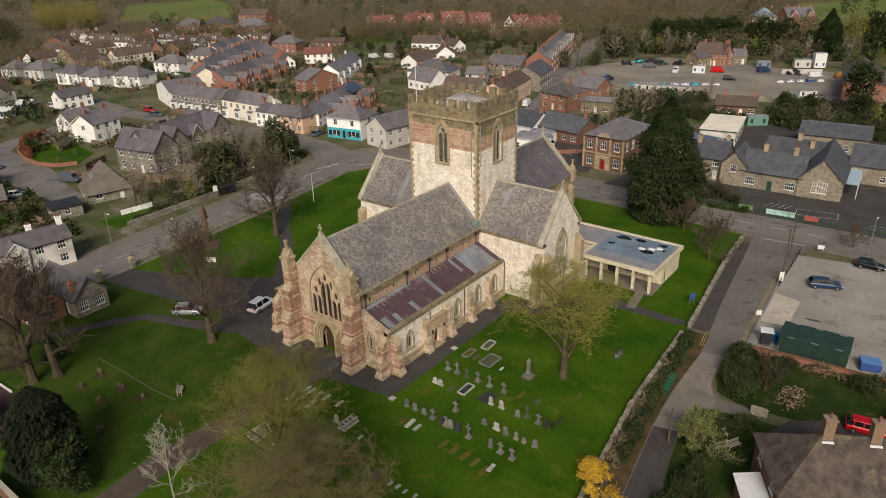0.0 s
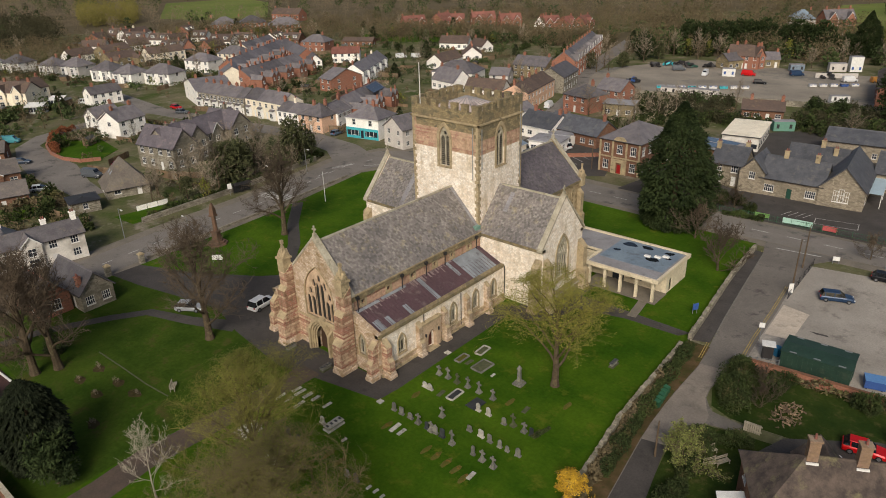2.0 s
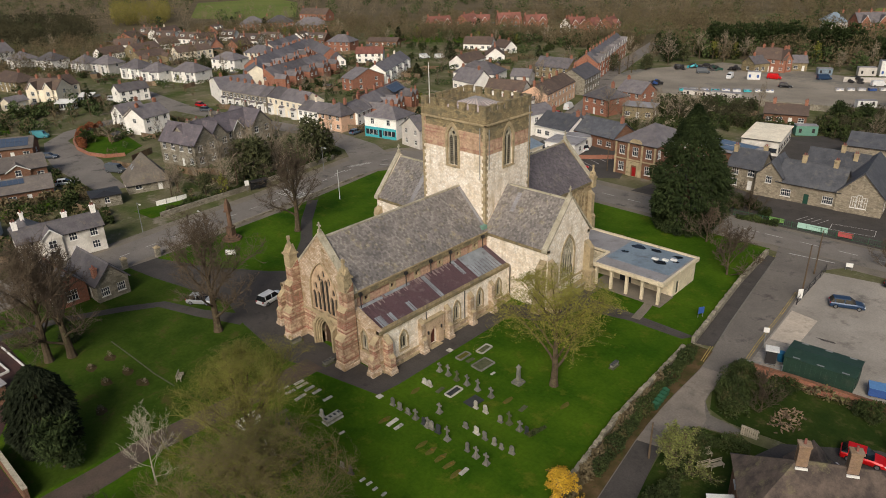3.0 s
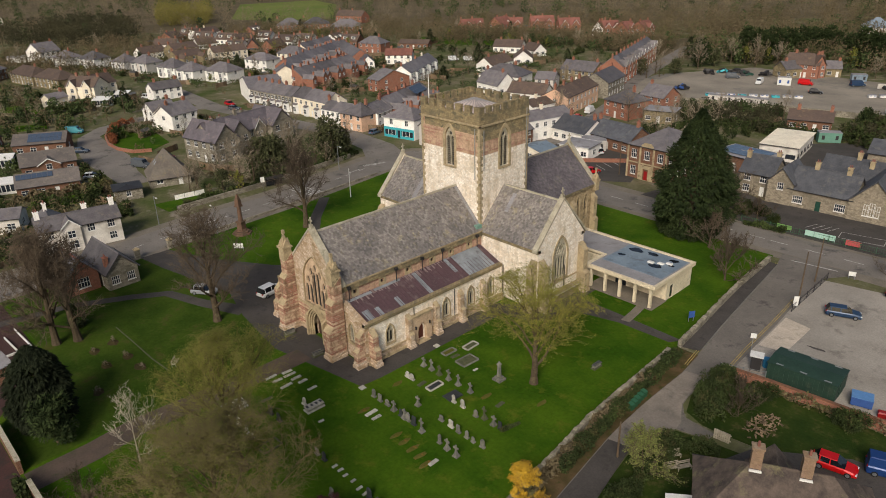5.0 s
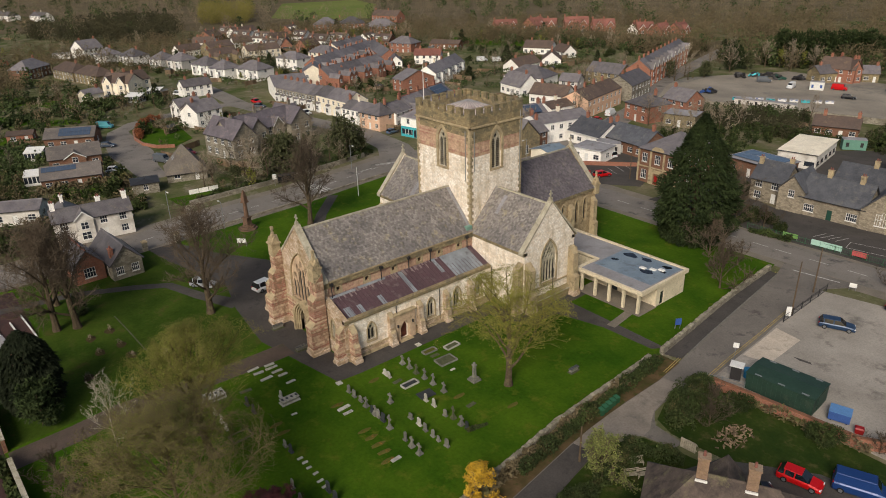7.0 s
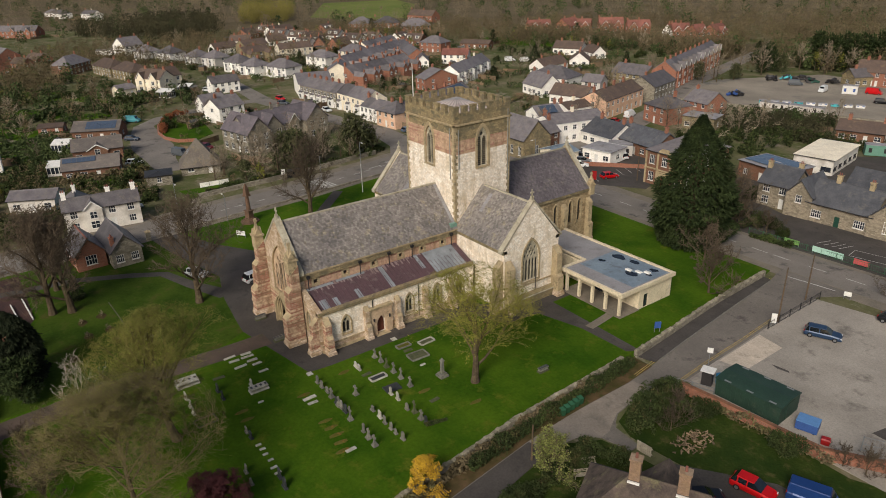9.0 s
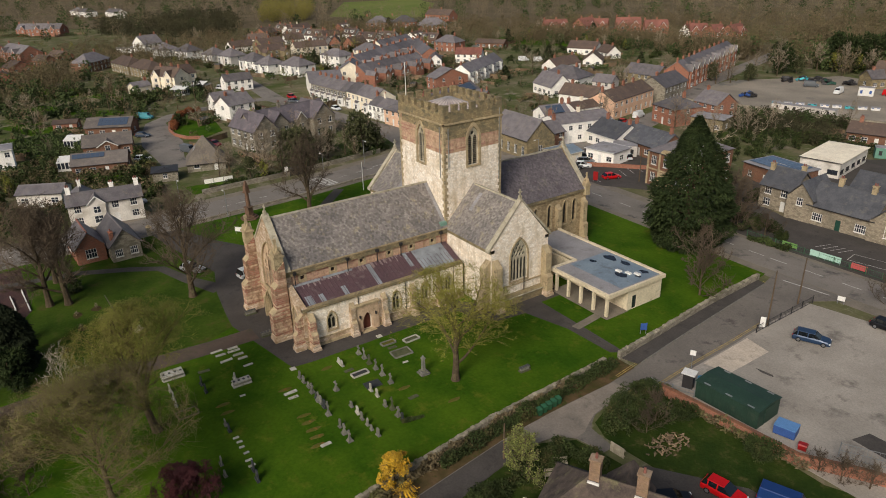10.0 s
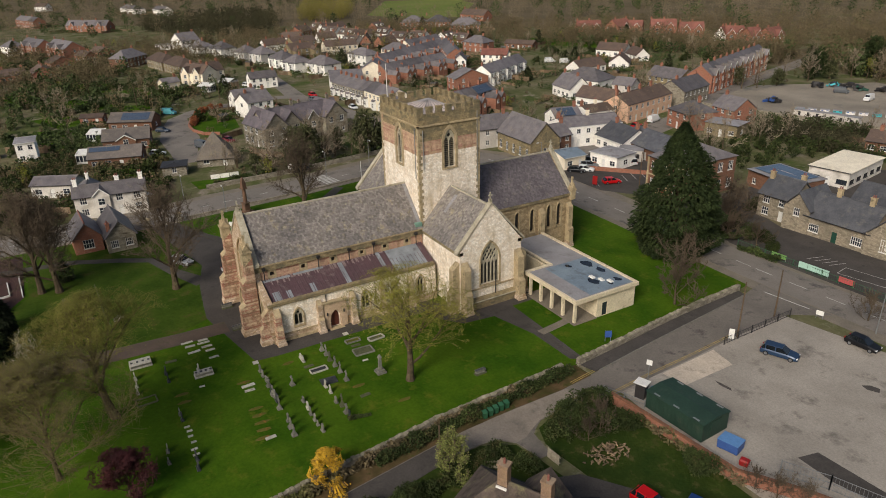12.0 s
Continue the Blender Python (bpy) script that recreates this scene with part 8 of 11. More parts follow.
def garden_hedges(name, seed, mat, label, share_of, density=16, tuft=0.5):
    """Hedges between the gardens of the town: short clipped lengths near each house, all in one sheet of tufts."""
    rs = np.random.RandomState(seed)
    v = []
    for fx, fy, fr in FOOT[2:]:
        if fx > -112 or rs.rand() > share_of:
            continue
        for k in range(3):
            a = radians(rs.choice((12, 28, 62, 102, 118))) + rs.uniform(-0.1, 0.1)
            d = fr + rs.uniform(1.5, 7)
            b = rs.uniform(0, math.tau)
            cx, cy = fx + math.cos(b) * d, fy + math.sin(b) * d
            ln, h, w = rs.uniform(6, 16), rs.uniform(1.0, 2.4), rs.uniform(0.9, 1.8)
            ok = all(is_free(cx + math.cos(a) * ln * t, cy + math.sin(a) * ln * t, -2.0) for t in (-0.5, 0, 0.5))
            if not ok:
                continue
            n = int(ln * density)
            t, o, z = rs.uniform(-0.5, 0.5, n) * ln, rs.uniform(-0.5, 0.5, n) * w, np.sqrt(rs.uniform(0.02, 1, n)) * h * (0.85 + 0.25 * rs.rand(n))
            p = np.stack([cx + math.cos(a) * t - math.sin(a) * o, cy + math.sin(a) * t + math.cos(a) * o, z], -1)
            d1 = rs.normal(size=(n, 3))
            d1 *= tuft * rs.uniform(0.5, 1.1, (n, 1)) / np.linalg.norm(d1, axis=1, keepdims=True)
            d2 = np.cross(d1, rs.normal(size=(n, 3)))
            d2 *= tuft * 0.4 / np.linalg.norm(d2, axis=1, keepdims=True)
            v.append(np.stack([p - d1 * 0.6, p + d2, p + d1, p - d2], 1).reshape(-1, 3))
    v = np.concatenate(v)
    q = len(v) // 4
    ob = mesh_part(name, v.tolist(), np.arange(q * 4).reshape(-1, 4).tolist(), mat)
    return tagged(ob, label, "hedge", kind="stuff")


garden_hedges("garden_hedges", 51, M["far_green"], "green hedges between the town gardens", 0.95)
garden_hedges("garden_hedges_brown", 52, M["scrub_twig"], "brown winter hedges between the town gardens", 0.6)
garden_hedges("garden_hedges_dark", 53, M["yew"], "dark evergreen hedges between the town gardens", 0.25)
woods("hillside_scrub", 7, 90, area(-300, -212, 10, 95), M["far_green"], "dark green overgrown gardens beyond the bungalows", (2.0, 5.0), 0.3, 80)
woods("hillside_scrub_brown", 8, 120, area(-330, -205, -30, 100), M["scrub_twig"], "brown overgrown gardens beyond the bungalows", (3.0, 7.0), 0.1, 90)
woods("bank_scrub", 9, 160, area(-160, -205, 20, 48), M["far_green"], "green scrub below the bungalows", (1.5, 3.0), 0.25, 60)

woods("school_rear_shrubs", 26, 150, area(-62, 0, 199, 222), M["hedge"], "dark green shrubs behind the school", (1.5, 4.0), 0.2, 90)
woods("depot_bank", 10, 260, strip(-118, 214, 12, 242, 7), M["far_green"], "green bushes below the depot wall", (1.2, 3.4), 0.22, 60)
woods("cottage_gardens", 11, 150, area(-168, -119, 14, 60), M["hedge"], "dense green shrubs in the cottage gardens", (1.2, 3.4), 0.2, 90)
woods("cottage_gardens_brown", 12, 110, area(-168, -119, 14, 60), M["scrub_twig"], "bare brown shrubs in the cottage gardens", (1.6, 4.0), 0.07, 90)
woods("wood_edge", 13, 190, area(-175, -60, 300, 400), M["scrub_twig"], "bare trees behind the depot", (7, 12), 0.1, 130)
woods("wood_edge_green", 14, 90, area(-175, -20, 300, 400), M["far_green"], "evergreens behind the depot", (5, 9), 0.3, 90)
woods("hill_woods", 15, 170, area(-380, -270, -30, 60), M["scrub_twig"], "bare trees on the hillside gardens", (6, 10), 0.08, 100)
woods("hill_woods_green", 16, 90, area(-380, -215, -30, 70), M["far_green"], "dark evergreens on the hillside gardens", (3, 7), 0.3, 90)
M["fence_wood"] = material("fence_wood", lin(126, 104, 80), lin(104, 88, 70), 0.5, 4.0, 0.9, 0.3, lin(140, 128, 110), 0.4, island=0.35)


def garden_fences(seed):
    """Wooden garden fences and low walls behind the houses, all thin upright slabs."""
    rs = np.random.RandomState(seed)
    bm = bmesh.new()
    for fx, fy, fr in FOOT[2:]:
        if fx > -112 and fy < 205:
            continue
        for k in range(3):
            a = radians(rs.choice((12, 28, 62, 102, 118))) + rs.uniform(-0.08, 0.08)
            d, b = fr + rs.uniform(1, 6), rs.uniform(0, math.tau)
            cx, cy, ln, h = fx + math.cos(b) * d, fy + math.sin(b) * d, rs.uniform(6, 15), rs.uniform(0.9, 1.8)
            if not all(is_free(cx + math.cos(a) * ln * t, cy + math.sin(a) * ln * t, -2.5) for t in (-0.5, 0, 0.5)):
                continue
            q = pose(cx, cy, 0, 0, 0, math.degrees(a))
            n = max(1, int(ln / 2))
            for i in range(n):
                n0 = len(bm.verts)
                x0 = -ln / 2 + i * 2.0
                box(bm, x0, -0.05, 0, x0 + 1.92, 0.05, h + rs.uniform(-0.05, 0.05))
                bm.verts.ensure_lookup_table()
                for v in bm.verts[n0:]:
                    v.co = q @ v.co
    ob = part("garden_fences", bm, M["fence_wood"])
    return tagged(ob, "wooden panel fences between the town gardens", "fence", kind="stuff")


garden_fences(61)
M["shed_felt"] = material("shed_felt", lin(98, 96, 92), lin(80, 80, 78), 0.5, 4.0, 0.9, 0.3, vary=0.4)
made = 0
while made < 60:
    fx, fy, fr = FOOT[rg.randrange(2, len(FOOT))]
    a, d = rg.uniform(0, math.tau), fr + rg.uniform(3, 7)
    x, y = fx + math.cos(a) * d, fy + math.sin(a) * d
    if x > -115 or not is_free(x, y, 0.0):
        continue
    made += 1
    L, D = rg.uniform(2, 3.4), rg.uniform(1.6, 2.4)
    ob = thing("shed", "small wooden garden shed with a felt roof", "shed", x, y, 0, rg.choice((12, 28, 62, 102, 118)), "garden sheds")
    bm = bmesh.new()
    extrude(bm, [(-D / 2, 0), (D / 2, 0), (D / 2, 1.9), (0, 2.4), (-D / 2, 1.9)], -L / 2, L / 2, lambda u, v, d: (d, u, v))
    part("body", bm, M["fence_wood"], ob)
    bm = bmesh.new()
    for s in (-1, 1):
        slab(bm, [(-L / 2 - 0.12, s * (D / 2 + 0.12), 1.88), (L / 2 + 0.12, s * (D / 2 + 0.12), 1.88), (L / 2 + 0.12, 0, 2.48), (-L / 2 - 0.12, 0, 2.48)], 0.06)
    part("roof", bm, M["shed_felt"], ob)

woods("east_woods", 17, 420, area(-330, 60, 370, 640, lambda x, y: (x + 60) * -0.72 + (y - 60) * 0.70 < 400 and not (-72 < x and y > 400 and y < 520) and not in_east(x, y)), M["scrub_twig"], "bare brown woodland north of the depot", (8, 14), 0.1, 130)
woods("east_evergreens", 18, 60, area(-330, 60, 370, 640), M["far_green"], "dark evergreens in the woodland", (7, 12), 0.35, 90)

woods("estate_trees", 21, 230, strip(-285, 296, -150, 322, 26), M["scrub_twig"], "bare trees before the red brick houses", (5, 9), 0.12, 100)
woods("estate_trees_green", 22, 60, strip(-285, 292, -150, 318, 26), M["far_green"], "evergreens before the red brick houses", (3, 7), 0.25, 90)
for x, y, s_, k in ((-131, 252, 1.0, 0), (-133, 262, 1.1, 1), (-129, 272, 0.9, 2), (-126, 283, 1.0, 3), (-135, 246, 0.8, 1), (-122, 304, 1.1, 0), (-112, 306, 1.0, 2), (-104, 308, 0.9, 3), (-130, 290, 1.2, 1), (-66, 303, 0.8, 0), (-57, 310, 0.9, 2)):
    plant(K_MID[k], x, y, x * 31, s_, "bare brown tree beside the depot", group="trees round the depot")
for x, y, s_ in ((-127, 266, 0.7), (-124, 293, 0.8), (-136, 256, 0.75), (-95, 305, 0.6)):
    plant(K_EVER[1], x, y, x * 31, s_, "dark evergreen beside the depot", group="trees round the depot")

for k, (x, y, rz, l, w) in enumerate(((-222, 36, 20, 22, 12), (-205, 33, 65, 16, 9), (-248, 44, 30, 26, 11), (-262, 66, 25, 20, 10), (-232, 58, 70, 15, 9), (-285, 52, 20, 28, 13), (-190, 30, 60, 12, 8), (-275, 24, 15, 24, 12), (-150, 44, 65, 11, 7), (-135, 36, 80, 9, 7))):
    q = pose(x, y, 0, 0, 0, rz)
    pts = [q @ Vector(p) for p in ((-l / 2, -w / 2, 0), (l / 2, -w / 2.4, 0), (l / 2.2, w / 2, 0), (-l / 2, w / 2.2, 0))]
    sheet_of("garden_lawn", [(p.x, p.y) for p in pts], 0.04 + 0.001 * k, M["lawn"], "green garden lawn on the hillside", "lawn", 0.2)

# ---- churchyard things ----
M["grave_grey"] = material("grave_grey", lin(124, 121, 112), lin(98, 97, 90), 2.0, 9.0, 0.85, 0.4, lin(126, 124, 96), 2.5, vary=0.25)
M["grave_pale"] = material("grave_pale", lin(186, 182, 170), lin(160, 156, 144), 2.0, 9.0, 0.85, 0.3, lin(128, 126, 104), 2.5, vary=0.15)
M["grave_dark"] = material("grave_dark", lin(62, 64, 66), lin(52, 54, 56), 2.0, 9.0, 0.5, 0.2, vary=0.2)
M["grave_moss"] = material("grave_moss", lin(88, 90, 66), lin(72, 76, 52), 2.0, 9.0, 0.9, 0.4)
M["earth"] = material("earth", lin(92, 88, 44), lin(84, 84, 34), 1.0, 6.0, 0.95, 0.5, lin(130, 92, 48), 2.0)
rh = random.Random(77)


def headstone(x, y, h=1.0, w=0.6, mat="grave_grey", top="round", label=""):
    """An upright stone on a plinth, facing west, leaning a little."""
    ob = thing("headstone", label or {"grave_grey": "weathered grey upright headstone on the lawn", "grave_pale": "pale stone headstone on the lawn", "grave_dark": "dark granite headstone on the lawn"}[mat], "headstone", x, y, 0.045, rh.uniform(-5, 5), "headstones in the churchyard")
    bm = bmesh.new()
    box(bm, -w * 0.65, -0.2, -0.1, w * 0.65, 0.2, 0.16, 0, 0.03)
    part("plinth", bm, M[mat], ob)
    bm = bmesh.new()
    if top == "round":
        pts = [(-w / 2, 0.15), (w / 2, 0.15)] + [(w / 2 * math.cos(a * math.pi / 6), h - w / 2 + w / 2 * math.sin(a * math.pi / 6)) for a in range(7)]
    elif top == "point":
        pts = [(-w / 2, 0.15), (w / 2, 0.15), (w / 2, h - w * 0.5), (w * 0.2, h - 0.1), (0, h), (-w * 0.2, h - 0.1), (-w / 2, h - w * 0.5)]
    else:
        pts = [(-w / 2, 0.15), (w / 2, 0.15), (w / 2, h - 0.08), (w / 2 - 0.1, h), (-w / 2 + 0.1, h), (-w / 2, h - 0.08)]
    extrude(bm, pts, -0.06, 0.06, lambda u, v, d: (u, d, v))
    st = part("stone", bm, M[mat], ob)
    st.rotation_euler = (rh.uniform(-0.06, 0.06), rh.uniform(-0.03, 0.03), 0)
    return ob


def grave_cross(x, y, h=1.6, mat="grave_grey"):
    ob = thing("grave_cross", "weathered stone cross on a stepped base", "grave cross", x, y, 0.045, rh.uniform(-6, 6), "headstones in the churchyard")
    bm = bmesh.new()
    box(bm, -0.34, -0.32, -0.1, 0.34, 0.32, 0.16, 0, 0.02)
    box(bm, -0.25, -0.23, 0.16, 0.25, 0.23, 0.34, 0, 0.03)
    box(bm, -0.17, -0.16, 0.34, 0.17, 0.16, 0.6, 0, 0.04)
    part("base", bm, M[mat], ob)
    bm = bmesh.new()
    t = 0.1
    z0, za, zb = 0.58, h * 0.68, h * 0.68 + 2 * t
    extrude(bm, [(-t, z0), (t, z0), (t * 0.8, za), (0.34, za), (0.34, zb), (t * 0.8, zb), (t * 0.8, h), (-t * 0.8, h), (-t * 0.8, zb), (-0.34, zb), (-0.34, za), (-t * 0.8, za)], -0.07, 0.07, lambda u, v, d: (u, d, v))
    c = part("cross", bm, M[mat], ob)
    c.rotation_euler = (rh.uniform(-0.04, 0.04), rh.uniform(-0.03, 0.03), 0)


def kerb_grave(x, y, l=2.1, w=1.0, mat="grave_pale", slab_mat=None, rz=90):
    ob = thing("kerb_grave", "low stone kerb round a grave plot", "grave", x, y, 0.045, rz + rh.uniform(-3, 3), "kerbed graves")
    for a in (-1, 1):
        bm = bmesh.new()
        box(bm, -l / 2, a * w / 2 - 0.08, -0.1, l / 2, a * w / 2 + 0.08, 0.18)
        part("kerb", bm, M[mat], ob)
        bm = bmesh.new()
        box(bm, a * l / 2 - 0.08, -w / 2 + 0.08, -0.1, a * l / 2 + 0.08, w / 2 - 0.08, 0.18)
        part("kerb", bm, M[mat], ob)
    bm = bmesh.new()
    box(bm, -l / 2 + 0.1, -w / 2 + 0.1, -0.1, l / 2 - 0.1, w / 2 - 0.1, 0.08)
    part("infill", bm, M[slab_mat or "grave_grey"], ob)


def ledger(x, y, l=1.7, w=0.75, mat="grave_pale", rz=90, label="flat pale ledger stone in the grass"):
    ob = thing("ledger_stone", label, "grave", x, y, 0.045, rz + rh.uniform(-5, 5), "flat grave stones")
    bm = bmesh.new()
    box(bm, -l / 2, -w / 2, -0.1, l / 2, w / 2, 0.1, 0, 0.03)
    part("slab", bm, M[mat], ob)


for x, y in ((-44.1, 48.7), (-42.9, 48.7), (-41.6, 48.8), (-38.9, 48.6), (-36.7, 48.6), (-37.7, 48.6)):
    headstone(x, y, rh.uniform(0.8, 1.15), rh.uniform(0.5, 0.65), rh.choice(("grave_grey", "grave_dark", "grave_grey")), rh.choice(("round", "point", "flat")))
for x, y, h in ((-40.3, 48.7, 1.4), (-35.1, 48.4, 1.9), (-31.0, 48.4, 1.4), (-29.5, 48.3, 1.5), (-44.7, 57.4, 1.3), (-43.3, 57.5, 1.6), (-41.8, 57.4, 1.4), (-40.2, 57.5, 1.5), (-38.5, 57.5, 1.6), (-36.4, 57.5, 1.4), (-39.0, 51.3, 1.4), (-31.7, 55.0, 1.7), (-30.2, 54.9, 1.3), (-38.3, 48.6, 1.3)):
    grave_cross(x, y, h, rh.choice(("grave_grey", "grave_grey", "grave_moss")))
for x, y in ((-32.3, 48.5), (-35.0, 51.3), (-32.1, 51.2), (-30.8, 51.2), (-29.8, 51.2), (-28.5, 51.3), (-32.7, 54.6), (-40.3, 38.0), (-39.0, 38.0), (-32.1, 35.3), (-34.1, 35.5), (-29.2, 54.9)):
    headstone(x, y, rh.uniform(0.7, 1.2), rh.uniform(0.42, 0.6), rh.choice(("grave_grey", "grave_grey", "grave_dark")), rh.choice(("round", "point", "flat")))
for x, y in ((-44.3, 54.3), (-43.5, 54.3), (-33.4, 51.3), (-36.4, 54.7), (-35.0, 54.8), (-50.9, 34.5), (-49.0, 34.4), (-47.4, 34.3), (-48.8, 41.9)):
    headstone(x, y, rh.uniform(0.8, 1.15), rh.uniform(0.5, 0.7), "grave_pale", rh.choice(("round", "flat")))
for x, y in ((-50.1, 38.1), (-48.2, 38.1), (-29.6, 37.8), (-31.2, 38.0)):
    headstone(x, y, rh.uniform(1.0, 1.35), rh.uniform(0.6, 0.8), "grave_dark", "round")
kerb_grave(-40.4, 55.3, 2.2, 0.95, "grave_pale", "grave_dark")
kerb_grave(-41.5, 62.1, 2.6, 1.7, "grave_grey", "grave_moss")
kerb_grave(-44.7, 61.9, 2.0, 0.9, "grave_grey", "earth")
kerb_grave(-43.7, 65.0, 2.2, 1.0, "grave_pale", "grave_moss")
kerb_grave(-45.1, 35.0, 2.3, 1.5, "grave_moss", "lawn")


def table_tomb(x, y, l, w, label):
    """A low tomb: a stepped base, a kerb, and a weathered top with panel shade as dark inlays."""
    ob = thing("table_tomb", label, "tomb", x, y, 0.045, 90 + rh.uniform(-3, 3), "tombs in the churchyard")
    bm = bmesh.new()
    box(bm, -l / 2, -w / 2, -0.1, l / 2, w / 2, 0.18, 0, 0.03)
    part("base", bm, M["grave_pale"] if l > 2 else M["grave_moss"], ob)
    bm = bmesh.new()
    box(bm, -l / 2 + 0.15, -w / 2 + 0.15, 0.18, l / 2 - 0.15, w / 2 - 0.15, 0.5, 0, 0.02)
    part("chest", bm, M["grave_grey"], ob)
    bm = bmesh.new()
    box(bm, -l / 2 + 0.06, -w / 2 + 0.06, 0.5, l / 2 - 0.06, w / 2 - 0.06, 0.62, 0, 0.04)
    part("top_slab", bm, M["grave_pale"] if l > 2 else M["grave_grey"], ob)
    # dark inlays on the slab stand in for the shade of recesses
    for k in range(4):
        u = -l / 2 + l * (k + 0.5) / 4
        bm = bmesh.new()
        box(bm, u - 0.14, -0.2, 0.615, u + 0.14, 0.2, 0.64)
        part("sunk_panel", bm, M["grave_dark"], ob)


table_tomb(-56.7, 49.2, 1.7, 0.8, "grey stone chest tomb beside the west door")
table_tomb(-64.1, 49.5, 1.7, 0.8, "grey stone chest tomb beside the west door")
table_tomb(-28.7, 72.6, 1.6, 0.7, "low weathered chest tomb alone on the lawn")
table_tomb(-47.3, 42.3, 2.4, 1.1, "pale stone chest tomb with panel shade as dark inlays")
table_tomb(-54.1, 35.6, 2.8, 1.7, "broad weathered stone chest tomb on the lawn")
for x, y in ((-56.6, 42.0), (-55.4, 42.2), (-56.2, 44.1), (-55.4, 44.0), (-54.2, 44.2), (-53.6, 42.4), (-53.0, 44.4), (-50.9, 44.4), (-41.8, 46.5), (-40.7, 46.4), (-30.5, 45.9), (-52.8, 39.2)):
    ledger(x, y, rh.uniform(1.2, 1.7), rh.uniform(0.4, 0.55), "grave_pale" if rh.random() < 0.75 else "grave_moss")
for x, y in ((-41.9, 54.5), (-32.2, 58.2), (-43.4, 61.8)):
    ledger(x, y, 1.3, 0.55, "grave_moss", label="flat mossy ledger stone in the grass")
ledger(-37.4, 55.5, 2.1, 1.5, "grave_dark", label="broad dark slate ledger stone in the grass")
for x, y in ((-37.4, 38.2), (-36.5, 38.3), (-35.5, 38.2), (-34.3, 38.3), (-33.0, 38.1), (-32.0, 38.1), (-39.3, 61.4), (-44.7, 41.5)):
    ledger(x, y, rh.uniform(0.55, 0.85), 0.32, "grave_pale", label="small flat white marker in the grass")
for x, y in ((-46.5, 48.8), (-47.0, 61.8)):
    ledger(x, y, 0.75, 0.75, label="square white stone marker beside the path")
for x, y in ((-35.2, 45.9), (-33.7, 45.8), (-32.3, 45.6), (-30.9, 45.2), (-36.7, 46.0), (-44.3, 39.0), (-42.5, 38.9), (-42.8, 46.3), (-34.5, 58.3), (-28.9, 61.9), (-44.1, 52.4)):
    ob = thing("grave_plot", "sunken brown earth grave plot", "grave", x, y, 0.045, 90 + rh.uniform(-4, 4), "earth grave plots")
    bm = bmesh.new()
    rim = [bm.verts.new((0.95 * math.cos(k * 0.524) * rh.uniform(0.75, 1.1), 0.36 * math.sin(k * 0.524) * rh.uniform(0.75, 1.1), 0.0)) for k in range(12)]
    top = bm.verts.new((0, 0, 0.06))
    for k in range(12):
        bm.faces.new((rim[k], rim[(k + 1) % 12], top))
    part("mound", bm, M["earth"], ob)
# pillar monument
ob = thing("pillar_monument", "pale stone pillar monument on a stepped plinth", "monument", -35.7, 61.9, 0.045)
bm = bmesh.new()
box(bm, -0.62, -0.62, -0.1, 0.62, 0.62, 0.25), box(bm, -0.44, -0.44, 0.25, 0.44, 0.44, 0.5)
part("plinth", bm, M["grave_grey"], ob)
bm = bmesh.new()
box(bm, -0.2, -0.2, 0.5, 0.2, 0.2, 2.2, 0, 0.04), box(bm, -0.25, -0.25, 2.2, 0.25, 0.25, 2.35, 0, 0.02), box(bm, -0.18, -0.18, 2.35, 0.18, 0.18, 2.7, 0, 0.15)
part("pillar", bm, M["grave_grey"], ob)
# memorial cross by the street
ob = thing("memorial_cross", "tall red sandstone memorial shaft on stepped base", "memorial", -103.2, 63.4, 0.045, 20)
M["sandstone"] = material("sandstone", lin(110, 84, 68), lin(92, 74, 60), 0.8, 6.0, 0.9, 0.4, lin(96, 82, 66), 1.2)
for k in range(3):
    bm = bmesh.new()
    r = 1.9 - 0.45 * k
    bmesh.ops.create_cone(bm, cap_ends=True, segments=8, radius1=r, radius2=r - 0.05, depth=0.32, matrix=Matrix.Translation((0, 0, 0.1 + 0.32 * k)))
    part("step", bm, M["sandstone"], ob)
bm = bmesh.new()
box(bm, -0.62, -0.62, 0.85, 0.62, 0.62, 2.3, 0, 0.06)
part("pedestal", bm, M["sandstone"], ob)
bm = bmesh.new()
box(bm, -0.7, -0.7, 2.3, 0.7, 0.7, 2.5)
part("cornice", bm, M["sandstone"], ob)
bm = bmesh.new()
box(bm, -0.56, -0.56, 5.4, 0.56, 0.56, 5.65)
part("collar", bm, M["sandstone"], ob)
bm = bmesh.new()
box(bm, -0.46, -0.46, 5.65, 0.46, 0.46, 6.75, 0, 0.06)
part("lantern", bm, M["sandstone"], ob)
bm = bmesh.new()
box(bm, -0.4, -0.4, 6.75, 0.4, 0.4, 7.9, 0, 0.3)
part("finial", bm, M["sandstone"], ob)
bm = bmesh.new()
bmesh.ops.create_cone(bm, cap_ends=True, segments=8, radius1=0.44, radius2=0.36, depth=3.0, matrix=Matrix.Translation((0, 0, 3.95)))
part("shaft", bm, M["sandstone"], ob)


